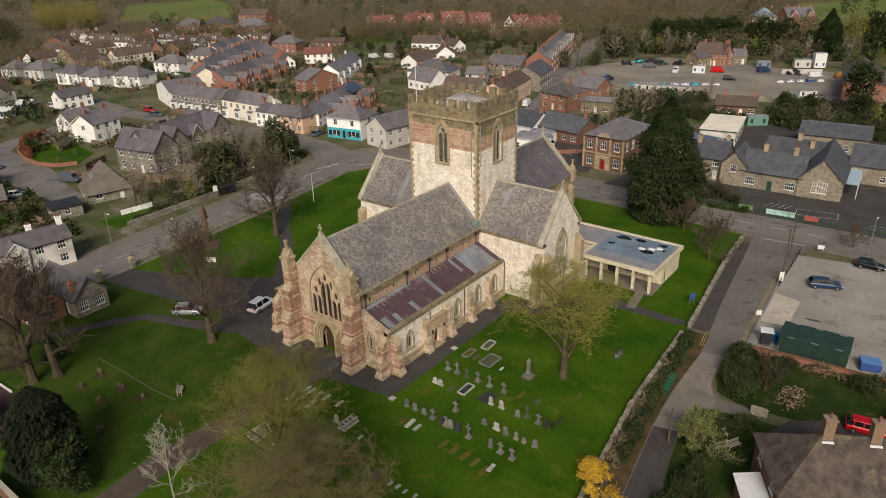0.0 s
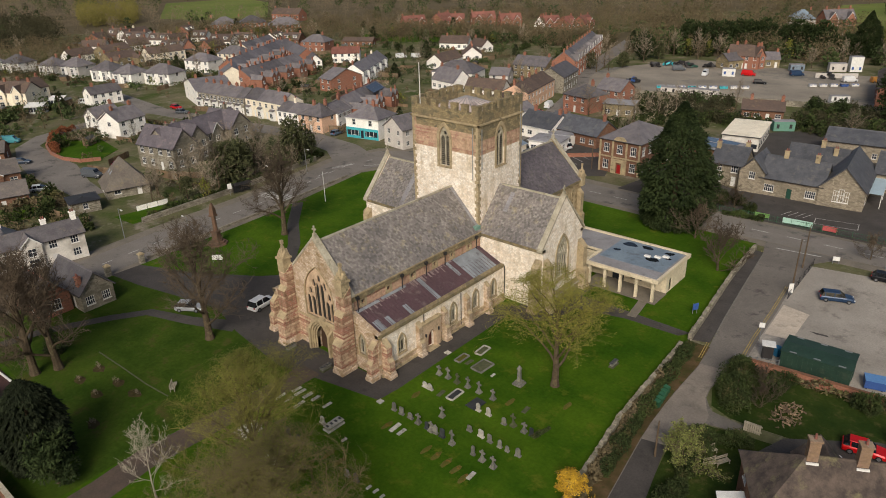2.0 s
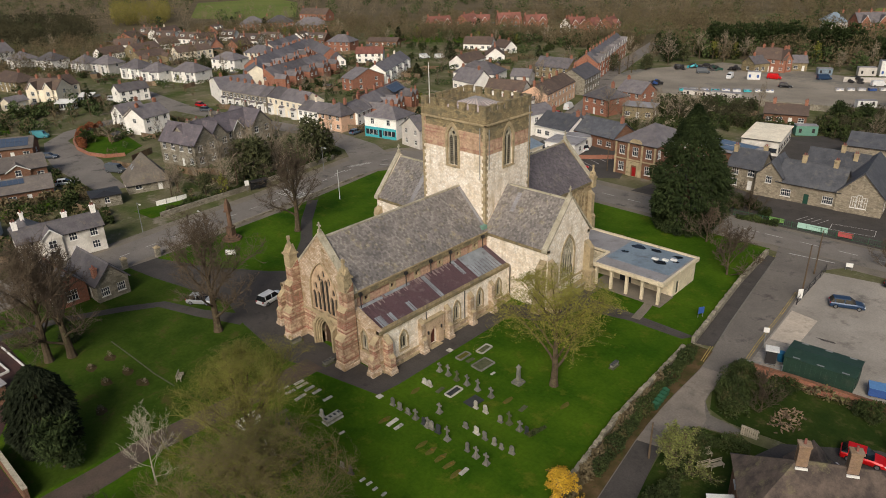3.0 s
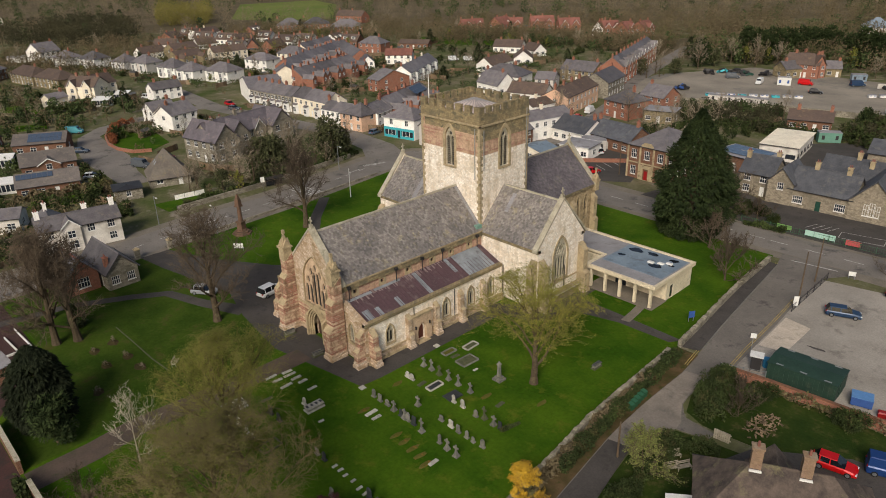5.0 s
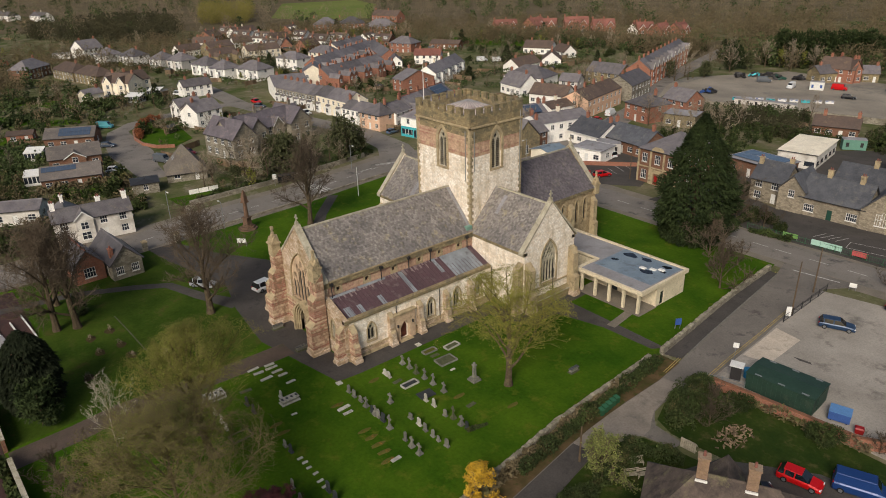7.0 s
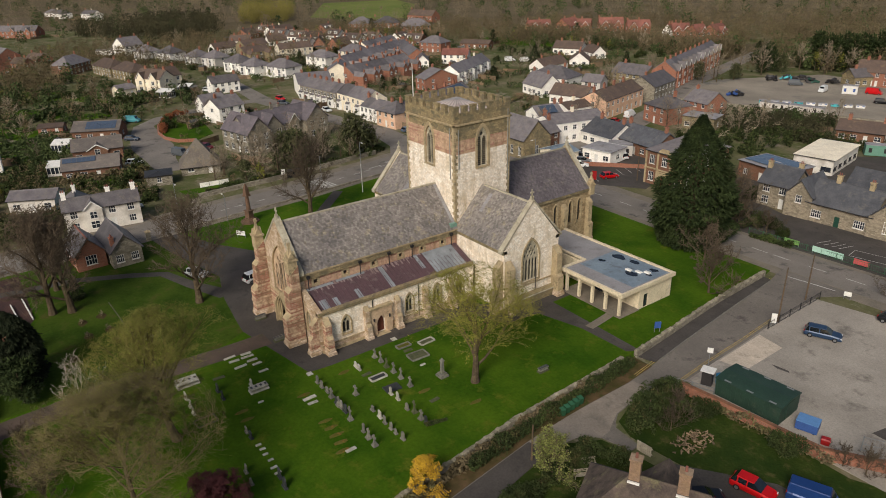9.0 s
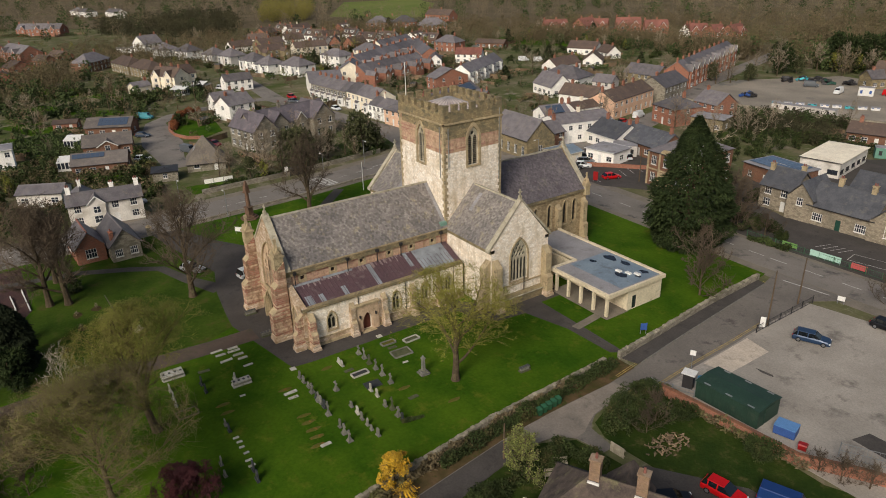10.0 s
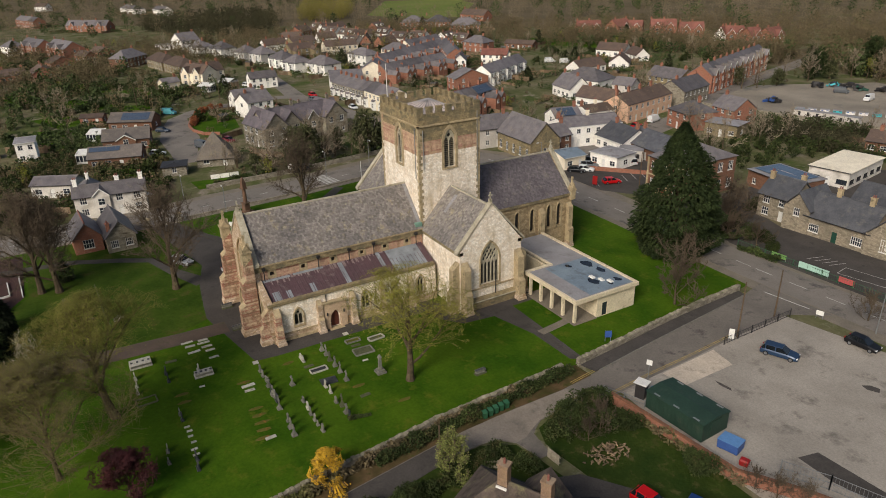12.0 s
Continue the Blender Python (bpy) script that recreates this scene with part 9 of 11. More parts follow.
def pole(name, x, y, h, r, mat, label, category, lamp=0.0, rz=0.0, group=""):
    ob = thing(name, label, category, x, y, 0.0, rz, group)
    bm = bmesh.new()
    bmesh.ops.create_cone(bm, cap_ends=True, segments=8, radius1=r, radius2=r * 0.6, depth=h, matrix=Matrix.Translation((0, 0, h / 2)))
    part("shaft", bm, mat, ob)
    if lamp:
        bm = bmesh.new()
        bmesh.ops.create_cone(bm, cap_ends=True, segments=6, radius1=0.04, radius2=0.04, depth=lamp, matrix=Matrix.Translation((lamp / 2, 0, h - 0.03)) @ pose(0, 0, 0, 0, 90, 0))
        part("arm", bm, mat, ob)
        bm = bmesh.new()
        box(bm, lamp - 0.1, -0.12, h - 0.14, lamp + 0.5, 0.12, h)
        part("lamp_head", bm, M["trim_white"], ob)
    return ob


M["galv"] = plain("galv", lin(136, 138, 138), 0.5, 0.3)
M["wood_pole"] = material("wood_pole", lin(98, 82, 64), lin(82, 70, 56), 1.0, 8.0, 0.9, 0.3)
pole("flagpole", -104.4, 90, 6.5, 0.09, M["trim_white"], "slim white flagpole on the lawn", "flagpole")
for x, y, h, rz in ((-117.6, 86.6, 6, 180), (-122.6, 100, 6, 0), (-106.5, 60, 5.5, 180), (-119.5, 54, 6, 0), (-78, 122.9, 6, 90), (-46, 133.2, 6, 270), (-8, 123.6, 6.5, 90), (-96, 134, 6, 270)):
    pole("street_lamp", x, y, h, 0.09, M["galv"], "grey steel street lamp by the road", "street lamp", 1.0, rz, "street lamps")
for x, y, h in ((-17.3, 107.0, 8.5), (-18.3, 116.2, 7.5), (-17.4, 60.2, 4.6), (-71, 142, 8), (-232, 60, 8), (-228, 88, 8)):
    pole("telegraph_pole", x, y, h, 0.13, M["wood_pole"], "brown wooden telegraph pole", "pole", group="telegraph poles")


def signboard(x, y, z, w, h, rz, mat, label, posts=1, name="signboard"):
    ob = thing(name, label, "sign", x, y, 0.0, rz)
    bm = bmesh.new()
    box(bm, -w / 2, -0.03, z, w / 2, 0.03, z + h)
    part("board", bm, mat, ob)
    for k in range(posts):
        u = 0 if posts == 1 else (-w / 2 + 0.08 + k * (w - 0.16) / (posts - 1))
        bm = bmesh.new()
        bmesh.ops.create_cone(bm, cap_ends=True, segments=6, radius1=0.045, radius2=0.045, depth=z + h, matrix=Matrix.Translation((u, 0.08, (z + h) / 2)))
        part("post", bm, M["galv"], ob)
    return ob


signboard(-16.3, 89.2, 2.4, 0.7, 0.7, 30, M["trim_white"], "white parking sign on a tall post")
signboard(-17.1, 105.4, 0.5, 0.7, 1.5, 40, M["trim_white"], "tall white car park notice board", 2)
signboard(-25.9, 91.5, 0.7, 0.9, 1.0, 60, M["blue_paint"], "blue notice board on two posts", 2)
signboard(-96.0, 58.8, 0.6, 1.8, 0.9, 40, M["trim_white"], "white notice board on the lawn", 2)
signboard(-14.6, 121.0, 0.6, 1.0, 0.7, 20, M["trim_white"], "small white sign at the car park corner", 2)
signboard(-77, 134.4, 0.4, 1.1, 2.0, 30, M["red_paint"], "dark red notice board by the institute", 2)
signboard(-123.6, 79.8, 1.6, 0.9, 1.2, 70, M["trim_white"], "white road sign by the high street", 1)
signboard(-30.2, 133.5, 0.5, 2.6, 0.8, 4, plain("banner_green", lin(120, 160, 90), 0.6), "green banner on the school railings", 2, "banner")
signboard(-24.0, 133.6, 0.4, 5.0, 1.0, 4, plain("banner_mint", lin(170, 205, 190), 0.6), "pale green banner on the school railings", 3, "banner")
signboard(-18.6, 133.8, 0.4, 2.4, 0.9, 4, plain("banner_red", lin(190, 90, 90), 0.6), "red and white banner on the school railings", 2, "banner")
# bench
def bench(x, y, rz, label="pale wooden garden bench on the lawn"):
    ob = thing("bench", label, "bench", x, y, 0.045, rz)
    for z, d in ((0.42, -0.2), (0.42, 0.0), (0.42, 0.2)):
        bm = bmesh.new()
        box(bm, -0.8, d - 0.08, z, 0.8, d + 0.08, z + 0.04)
        part("slat", bm, M["wood_bench"], ob)
    for z in (0.6, 0.8):
        bm = bmesh.new()
        box(bm, -0.8, 0.26, z, 0.8, 0.3, z + 0.12)
        part("slat", bm, M["wood_bench"], ob)
    for u in (-0.75, 0.7):
        for d in (-0.25, 0.24):
            bm = bmesh.new()
            box(bm, u, d, -0.05, u + 0.06, d + 0.06, 0.42 if d < 0 else 0.94)
            part("leg", bm, M["wood_bench"], ob)


M["wood_bench"] = material("wood_bench", lin(176, 166, 146), lin(150, 140, 122), 2.0, 12.0, 0.8, 0.3)
bench(-68.3, 34.7, 140)
bench(-13.2, 64.2, 60, "weathered picnic bench behind the cottage hedge")
bench(-11.6, 63.4, 60, "weathered picnic bench behind the cottage hedge")
bench(-12.4, 62.4, 60, "weathered picnic bench behind the cottage hedge")

# ---- walls, fences and hedges ----
def wall_line(name, pts, h, t, mat, label, category="wall", z=0.0, cope=None):
    ob = thing(name, label, category, pts[0][0], pts[0][1], z, 0, "", "structure")
    inv = ob.matrix_basis.inverted()
    for (ax, ay), (bx, by) in zip(pts, pts[1:]):
        bm = bmesh.new()
        extrude(bm, ribbon([(ax, ay), (bx, by)], t), 0, h, lambda u, v, d: (u, v, d))
        p = part("length", bm, mat, ob)
        p.matrix_parent_inverse = inv
        if cope:
            bm = bmesh.new()
            extrude(bm, ribbon([(ax, ay), (bx, by)], t + 0.1), h, h + 0.1, lambda u, v, d: (u, v, d))
            p = part("coping", bm, cope, ob)
            p.matrix_parent_inverse = inv
    return ob


CW_LINE = [(-23.7, 84.3), (-24.5, 92.4), (-25.3, 100), (-25.9, 106), (-26.3, 112), (-26.6, 119)]
LW_LINE = [(-23.9, 82), (-23.5, 74), (-23.0, 63), (-22.2, 57), (-21.4, 50), (-20, 40), (-18, 28)]
cw = wall_line("churchyard_wall", CW_LINE, 0.85, 0.5, M["stone_grey"], "grey rubble churchyard wall")
lw = wall_line("lane_wall", LW_LINE, 0.7, 0.45, M["stone_grey"], "low rubble wall under the hedge")
wall_line("brick_wall", [(-15.6, 82.4), (-11, 83.0), (-6, 83.4), (0.8, 84.0), (6, 87.2), (14, 91)], 1.35, 0.3, M["brick"], "old red brick garden wall", cope=M["brick_brown"])
wall_line("parking_wall", [(-92, 133.6), (-90, 140), (-88.5, 146)], 1.0, 0.3, M["brick"], "low red brick wall by the parking")
wall_line("parking_wall", [(-89, 139.5), (-80, 147), (-74, 152)], 1.0, 0.3, M["brick"], "low red brick wall by the parking")
wall_line("street_wall", [(-107.3, 52), (-108.4, 64), (-109.6, 78), (-111.6, 92), (-113.0, 104)], 0.5, 0.35, M["stone_grey"], "low stone wall along the high street")
wall_line("far_street_wall", [(-124.2, 60), (-125, 78), (-127.2, 96), (-129, 108)], 1.1, 0.4, M["stone_grey"], "stone garden wall along the high street")
wall_line("depot_wall", [(-118, 216), (-96, 222), (-60, 231), (-20, 239), (8, 246)], 1.8, 0.4, M["stone_grey"], "long stone retaining wall of the depot")
wall_line("depot_block_wall", [(-59.6, 283.8), (-47.4, 291.2)], 1.7, 0.4, M["render_grey"], "pale concrete block wall in the depot")
wall_line("close_wall", [(-210, 77), (-199, 71.6), (-190.4, 69.4), (-182.6, 69.2), (-176.8, 71.2), (-174.4, 75.2)], 0.9, 0.4, M["brick"], "curved low red brick wall round a green")
M["cope_stone"] = material("cope_stone", lin(150, 142, 124), lin(122, 116, 98), 0.8, 5.0, 0.92, 0.5, lin(96, 98, 66), 0.9, vary=0.3)


def cope_stones(owner, pts, z, seed):
    """Rough coping stones laid along a wall, each uneven in size, height and turn, on one shared mesh."""
    rs = random.Random(seed)
    bm = bmesh.new()
    box(bm, -0.5, -0.5, 0, 0.5, 0.5, 1.0, 0, 0.08)
    me = bpy.data.meshes.new("coping_stone")
    bm.to_mesh(me), bm.free()
    me.materials.append(M["cope_stone"])
    inv = owner.matrix_basis.inverted()
    for (ax, ay), (bx, by) in zip(pts, pts[1:]):
        d, a = math.hypot(bx - ax, by - ay), math.degrees(math.atan2(by - ay, bx - ax))
        t = 0.0
        while t < d - 0.3:
            w = rs.uniform(0.35, 0.75)
            m = pose(ax + (bx - ax) * (t + w / 2) / d + rs.uniform(-0.05, 0.05), ay + (by - ay) * (t + w / 2) / d + rs.uniform(-0.05, 0.05), z, rs.uniform(-4, 4), rs.uniform(-5, 5), a + rs.uniform(-8, 8))
            share("coping_stone", me, owner, m @ Matrix.Diagonal((w * 0.97, rs.uniform(0.45, 0.62), rs.uniform(0.12, 0.26), 1))).matrix_parent_inverse = inv
            t += w


cope_stones(cw, CW_LINE, 0.83, 3)
cope_stones(lw, LW_LINE, 0.68, 4)
for x, y in ((-106.2, 44.6), (-106.4, 50.6)):
    ob = thing("gate_pier", "square stone gate pier with a cap", "gate pier", x, y, 0, 0, "gate piers")
    bm = bmesh.new()
    box(bm, -0.4, -0.4, 0, 0.4, 0.4, 1.7)
    part("shaft", bm, M["stone_grey"], ob)
    bm = bmesh.new()
    box(bm, -0.5, -0.5, 1.7, 0.5, 0.5, 1.85), box(bm, -0.42, -0.42, 1.85, 0.42, 0.42, 2.15, 0, 0.34)
    part("cap", bm, M["stone_dress"], ob)


def railing(pts, h, mat, label, step=2.4, rails=(0.15, 0.9), name="railing", mesh_bars=True):
    ob = thing(name, label, "railing", pts[0][0], pts[0][1], 0, 0, "", "structure")
    inv = ob.matrix_basis.inverted()
    for (ax, ay), (bx, by) in zip(pts, pts[1:]):
        d = math.hypot(bx - ax, by - ay)
        n = max(1, int(d / step))
        for k in range(n + 1):
            bm = bmesh.new()
            px, py = ax + (bx - ax) * k / n, ay + (by - ay) * k / n
            box(bm, px - 0.05, py - 0.05, 0, px + 0.05, py + 0.05, h + 0.1)
            p = part("post", bm, mat, ob)
            p.matrix_parent_inverse = inv
        bm = bmesh.new()
        for r in rails:
            extrude(bm, ribbon([(ax, ay), (bx, by)], 0.05), r * h, r * h + 0.05, lambda u, v, d: (u, v, d))
        if mesh_bars:
            for k in range(int(d / 0.35)):
                px, py = ax + (bx - ax) * k / (d / 0.35), ay + (by - ay) * k / (d / 0.35)
                box(bm, px - 0.012, py - 0.012, 0.1, px + 0.012, py + 0.012, h)
        p = part("rail", bm, mat, ob)
        p.matrix_parent_inverse = inv


railing([(-17.0, 104), (-17.2, 118.2)], 1.2, M["trim_dark"], "dark steel railing beside the car park")
railing([(-38, 133.1), (-30, 133.4), (0, 134.3), (40, 136)], 1.2, plain("rail_green", lin(60, 96, 70), 0.5), "green school railings along the pavement")
railing([(2.6, 88.4), (6.5, 90.6), (11, 92.2)], 1.9, M["galv"], "galvanised temporary fence panels", 3.0, (0.1, 0.5, 0.95))
railing([(-17.3, 83.0), (-12.6, 85.0)], 1.0, M["galv"], "grey tubular barrier by the car park", 2.2, (0.5, 0.95), mesh_bars=False)


def hedge(pts, h, w, mat, label, density=46, seed=3, tuft=0.32):
    """A rough hedge along a line: many small leafy tufts round a dense core."""
    rs = random.Random(seed)
    v, f = [], []
    for (ax, ay), (bx, by) in zip(pts, pts[1:]):
        d = math.hypot(bx - ax, by - ay)
        nx, ny = -(by - ay) / d, (bx - ax) / d
        for k in range(int(d * density)):
            t, a = rs.random(), rs.uniform(0, math.pi)
            wob = 0.75 + 0.35 * math.sin(t * d * 1.3 + seed) * math.sin(t * d * 0.47) + rs.uniform(-0.15, 0.15)
            r = rs.uniform(0.55, 1.0) ** 0.5
            o, z = math.cos(a) * w / 2 * r * wob, max(0.05, math.sin(a) ** 0.6 * h * r * wob)
            p = Vector((ax + (bx - ax) * t + nx * o, ay + (by - ay) * t + ny * o, z))
            d1 = Vector((rs.uniform(-1, 1), rs.uniform(-1, 1), rs.uniform(-0.5, 1))).normalized() * tuft * rs.uniform(0.6, 1.3)
            d2 = d1.cross(Vector((rs.uniform(-1, 1), rs.uniform(-1, 1), rs.uniform(-1, 1)))).normalized() * tuft * 0.4
            i = len(v)
            v += [tuple(p - d1 * 0.5), tuple(p + d2), tuple(p + d1), tuple(p - d2)]
            f.append((i, i + 1, i + 2, i + 3))
    ob = mesh_part("hedge", v, f, mat)
    return tagged(ob, label, "hedge", kind="stuff")


hedge([(-22.9, 82.6), (-22.5, 78), (-21.9, 70), (-21.2, 62), (-20.2, 54)], 1.5, 2.0, M["hedge"], "overgrown hedge between churchyard and lane", 300, 4, 0.2)
hedge([(-23.0, 76), (-22.3, 66), (-21.3, 56), (-19.8, 46), (-18.2, 32)], 1.0, 1.6, M["scrub_twig"], "brown bramble hedge between churchyard and lane", 110, 5)
hedge([(-15.9, 82.2), (-15.8, 77.6), (-15.2, 74.0), (-12.6, 72.6)], 2.4, 3.2, M["hedge"], "overgrown evergreen garden hedge", 420, 6, 0.2)
hedge([(-14.5, 80.5), (-11.5, 77.5)], 2.4, 3.4, M["hedge"], "overgrown evergreen garden shrubs", 440, 16, 0.2)
hedge([(-15.7, 65.2), (-12.6, 66.8), (-10.0, 68.0)], 2.0, 2.4, M["hedge"], "clipped garden hedge by the lane", 420, 7, 0.18)
hedge([(-14.6, 50), (-13.4, 56), (-14.2, 61)], 2.0, 2.6, M["hedge"], "garden hedge by the cottage", 380, 8, 0.2)
hedge([(-11, 82.6), (-4, 83.0), (2, 83.9)], 1.4, 1.2, M["scrub_twig"], "brown creeper on the garden wall", 60, 9)
hedge([(-37, 131.9), (-33, 132.4), (-29.5, 132.6)], 1.2, 1.4, M["hedge"], "dark clipped hedge by the school", 130, 10)
hedge([(-46, 133.6), (-40.5, 134.0), (-38.5, 140)], 1.8, 2.0, M["hedge"], "dark clipped hedge by the school", 130, 11)
hedge([(-60, 202), (-40, 206), (-10, 211), (20, 214)], 2.2, 3.0, M["hedge"], "green hedge behind the school", 60, 12, 0.5)
hedge([(-125.5, 62), (-126, 76), (-128.5, 95), (-131, 112)], 1.8, 2.0, M["hedge"], "hedge behind the street wall", 90, 14, 0.4)
hedge([(-213, 85), (-210.6, 79.0), (-206, 76.2), (-199, 73.2), (-190, 70.8)], 2.1, 2.4, M["beech"], "brown beech hedge round a green", 190, 15)
hedge([(-128, 30), (-129, 50), (-136, 54)], 2.0, 2.4, M["hedge"], "garden hedge beside the white cottage", 90, 17, 0.4)
hedge([(-168, 42), (-152, 50), (-146, 56)], 2.0, 2.4, M["scrub_twig"], "brown garden hedge", 90, 18, 0.4)
hedge([(-205, 62), (-228, 68), (-250, 80)], 2.2, 2.6, M["hedge"], "garden hedge by the close", 60, 19, 0.5)
hedge([(-255, 84), (-243, 98)], 2.4, 2.4, M["hedge"], "tall dark hedge before the cream house", 90, 20, 0.5)
sheet_of("green_close", [(-209.4, 79.1), (-199, 72.4), (-190.2, 69.9), (-182.6, 69.7), (-177.2, 71.6), (-175.2, 75.4), (-180.5, 82.6), (-193, 84.4), (-205, 84.8)], 0.072, M["lawn"], "small mown green inside the close", "lawn", 0.2)
sheet_of("cottage_garden", [(-11.4, 71.4), (-13.7, 71.3), (-16.1, 72.3), (-17.3, 75.6), (-17.1, 81), (-16.2, 84.2), (-12, 84.4), (-4, 83.6), (4, 83.4), (10, 86), (10, 76), (-2, 72.5)], 0.05, M["rough_grass"], "rough green cottage garden", "lawn", 0.2)
sheet_of("cottage_yard", [(-10, 66), (-8, 71.4), (0, 77), (8, 78), (10, 70), (2, 66.5)], 0.054, M["dark_tarmac"], "dark tarmac cottage yard", "yard", 0.2)

# old grave plots and stone edging on the west lawn
wall_line("stone_edging", [(-84, 32.7), (-78, 32.9), (-72, 33.0), (-67.4, 33.4)], 0.1, 0.16, M["grave_moss"], "low stone edging across the lawn", "kerb")
M["soil"] = material("soil", lin(76, 64, 44), lin(58, 54, 32), 1.5, 6.0, 0.95, 0.6, lin(88, 82, 46), 2.0)
rw = random.Random(8)
for x, y in ((-79.5, 28.1), (-80.0, 30.8), (-74.9, 30.9), (-74.7, 28.1), (-69.3, 25.2), (-71.2, 31.1)):
    ob = thing("flower_bed", "small bare flower bed with brown dead plants", "flower bed", x, y, 0.045, rw.uniform(-20, 20), "flower beds on the lawn")
    bm = bmesh.new()
    rim = [bm.verts.new((1.15 * math.cos(k * 0.524) * rw.uniform(0.75, 1.1), 0.75 * math.sin(k * 0.524) * rw.uniform(0.75, 1.1), 0.0)) for k in range(12)]
    top = bm.verts.new((0, 0, 0.12))
    for k in range(12):
        bm.faces.new((rim[k], rim[(k + 1) % 12], top))
    part("mound", bm, M["soil"], ob)
    for k in range(3):
        share("plant", K_MID[k][1], ob, Matrix.Translation((rw.uniform(-0.6, 0.6), rw.uniform(-0.3, 0.3), -0.05)) @ Matrix.Scale(0.075, 4))
wall_line("boundary_wall", [(-70.5, 14.2), (-59.8, 14.2)], 1.7, 0.4, M["brick_brown"], "brick boundary wall with a pale coping", cope=M["coping"])
wall_line("boundary_wall", [(-56.0, 14.2), (-44, 14.4), (-20, 14.8)], 1.7, 0.4, M["brick_brown"], "brick boundary wall with a pale coping", cope=M["coping"])
M["red_yard"] = material("red_yard", lin(74, 50, 46), lin(60, 44, 42), 0.3, 5.0, 0.92, 0.3, lin(52, 46, 42), 0.5)
sheet_of("neighbour_yard", [(-104, 22.6), (-85.2, 22.6), (-79, 19), (-70.4, 13.9), (-20, 14.3), (-12, -20), (-104, -20)], 0.05, M["red_yard"], "dark reddish yard beyond the churchyard", "yard", 0.3)
wall_line("white_kerb", [(-94, 21.9), (-85.3, 22.4)], 0.35, 0.16, M["trim_white"], "low white edging by the yard", "kerb")
wall_line("white_kerb", [(-92.3, 20.2), (-86.7, 20.6), (-86.4, 18.6), (-92, 18.2)], 0.35, 0.16, M["trim_white"], "low white edging by the yard", "kerb")
ob = thing("shed", "low dark outbuilding with a pale grey roof", "shed", -81.5, 17.0, 0.05, 5)
bm = bmesh.new()
box(bm, -2.0, -1.4, 0, 2.0, 1.4, 2.2)
part("body", bm, M["brick_brown"], ob)
bm = bmesh.new()
slab(bm, [(-2.2, -1.6, 2.2), (2.2, -1.6, 2.2), (2.2, 1.6, 2.6), (-2.2, 1.6, 2.6)], 0.08)
part("roof", bm, M["felt"], ob)
hedge([(-58, 13.4), (-50, 13.6), (-40, 13.8)], 1.9, 1.2, M["hedge"], "green hedge behind the boundary wall", 80, 31, 0.4)
plant(K_SHRUB, -45.8, 18.4, 30, 0.55, "small brown bare bush on the lawn", "bush", "bush")
hedge([(-28.9, 54.5), (-28.3, 57.2)], 0.55, 0.8, M["hedge"], "low green clipped box edging by the graves", 260, 33, 0.14)
for x, y, s_ in ((-47, 134.6, 1.2), (-43, 136.5, 1.4), (-49.5, 138.6, 1.3), (-46, 142, 1.5), (-50, 146, 1.3), (-41, 134.4, 1.0), (-36, 135.4, 0.9)):
    plant(K_SHRUB, x, y, x * 53, s_, "bare brown shrub beside the school", "shrub", "bush", "shrubs beside the school")
for x, y, s_ in ((-39.5, 137.6, 1.0), (-36.5, 138.6, 0.8), (-44.5, 139.2, 1.1), (-33, 136.0, 0.7), (-48, 150, 1.0)):
    plant(K_SHRUBBERY, x, y, x * 53, s_, "dark green shrub beside the school", "bush", "bush", "shrubs beside the school")
for k, (pts, h, mt, lb) in enumerate((([(-246.7, 67.5), (-245.9, 83.0)], 3.2, "hedge", "tall dark clipped hedge below the cream house"), ([(-244.1, 50.6), (-242.1, 66.8)], 2.6, "far_green", "long green hedge across the hillside gardens"), ([(-229.6, 34.4), (-243.8, 51.1)], 2.2, "far_green", "long green hedge across the hillside gardens"), ([(-265.1, 28.6), (-275.3, 54.9), (-272.7, 68.3)], 2.6, "hedge", "dark hedge across the hillside gardens"), ([(-172.9, 29.5), (-181.9, 39.1)], 2.0, "hedge", "dark garden hedge above the cottages"), ([(-155.8, 37.0), (-151.3, 56.6)], 2.2, "scrub_twig", "brown hedge above the cottages"))):
    hedge(pts, h, 2.6, M[mt], lb, 70, 60 + k, 0.5)
# white panels in the garden below the stone hall
for k in range(3):
    bm = bmesh.new()
    box(bm, -1.05, -0.04, 0, 1.05, 0.04, 1.1)
    tagged(part("fence_panel", bm, M["render_white"]), "white fence panel in a garden", "fence", "white garden fence").matrix_world = pose(-131.2 + k * 0.25, 63.6 + k * 2.2, 0, 0, 0, 84)
sheet_of("street_garden", [(-132, 58), (-125.2, 58.5), (-125.6, 70), (-130, 72)], 0.05, M["lawn"], "green front garden behind the street wall", "lawn", 0.2)

sheet_of("cottage_plot", [(-17.0, 62.8), (-17.0, 65.0), (-15.2, 68.4), (-12, 69.2), (0, 71), (12, 76), (16, 66), (10, 40), (-13.6, 38), (-15.4, 52)], 0.048, M["rough_grass"], "rough grass round the brick cottage", "lawn", 0.2)
for x, y, s_ in ((-15.2, 78.6, 1.1), (-14.4, 75.4, 1.2), (-11.2, 80.8, 0.8), (-2.2, 82.0, 0.9), (-13.0, 54.5, 0.9), (-10.4, 50.5, 1.1), (-13.8, 63.6, 0.8)):
    plant(K_SHRUBBERY, x, y, x * 40, s_, "dark green shrub in the cottage garden", "bush", "bush", "cottage garden bushes")
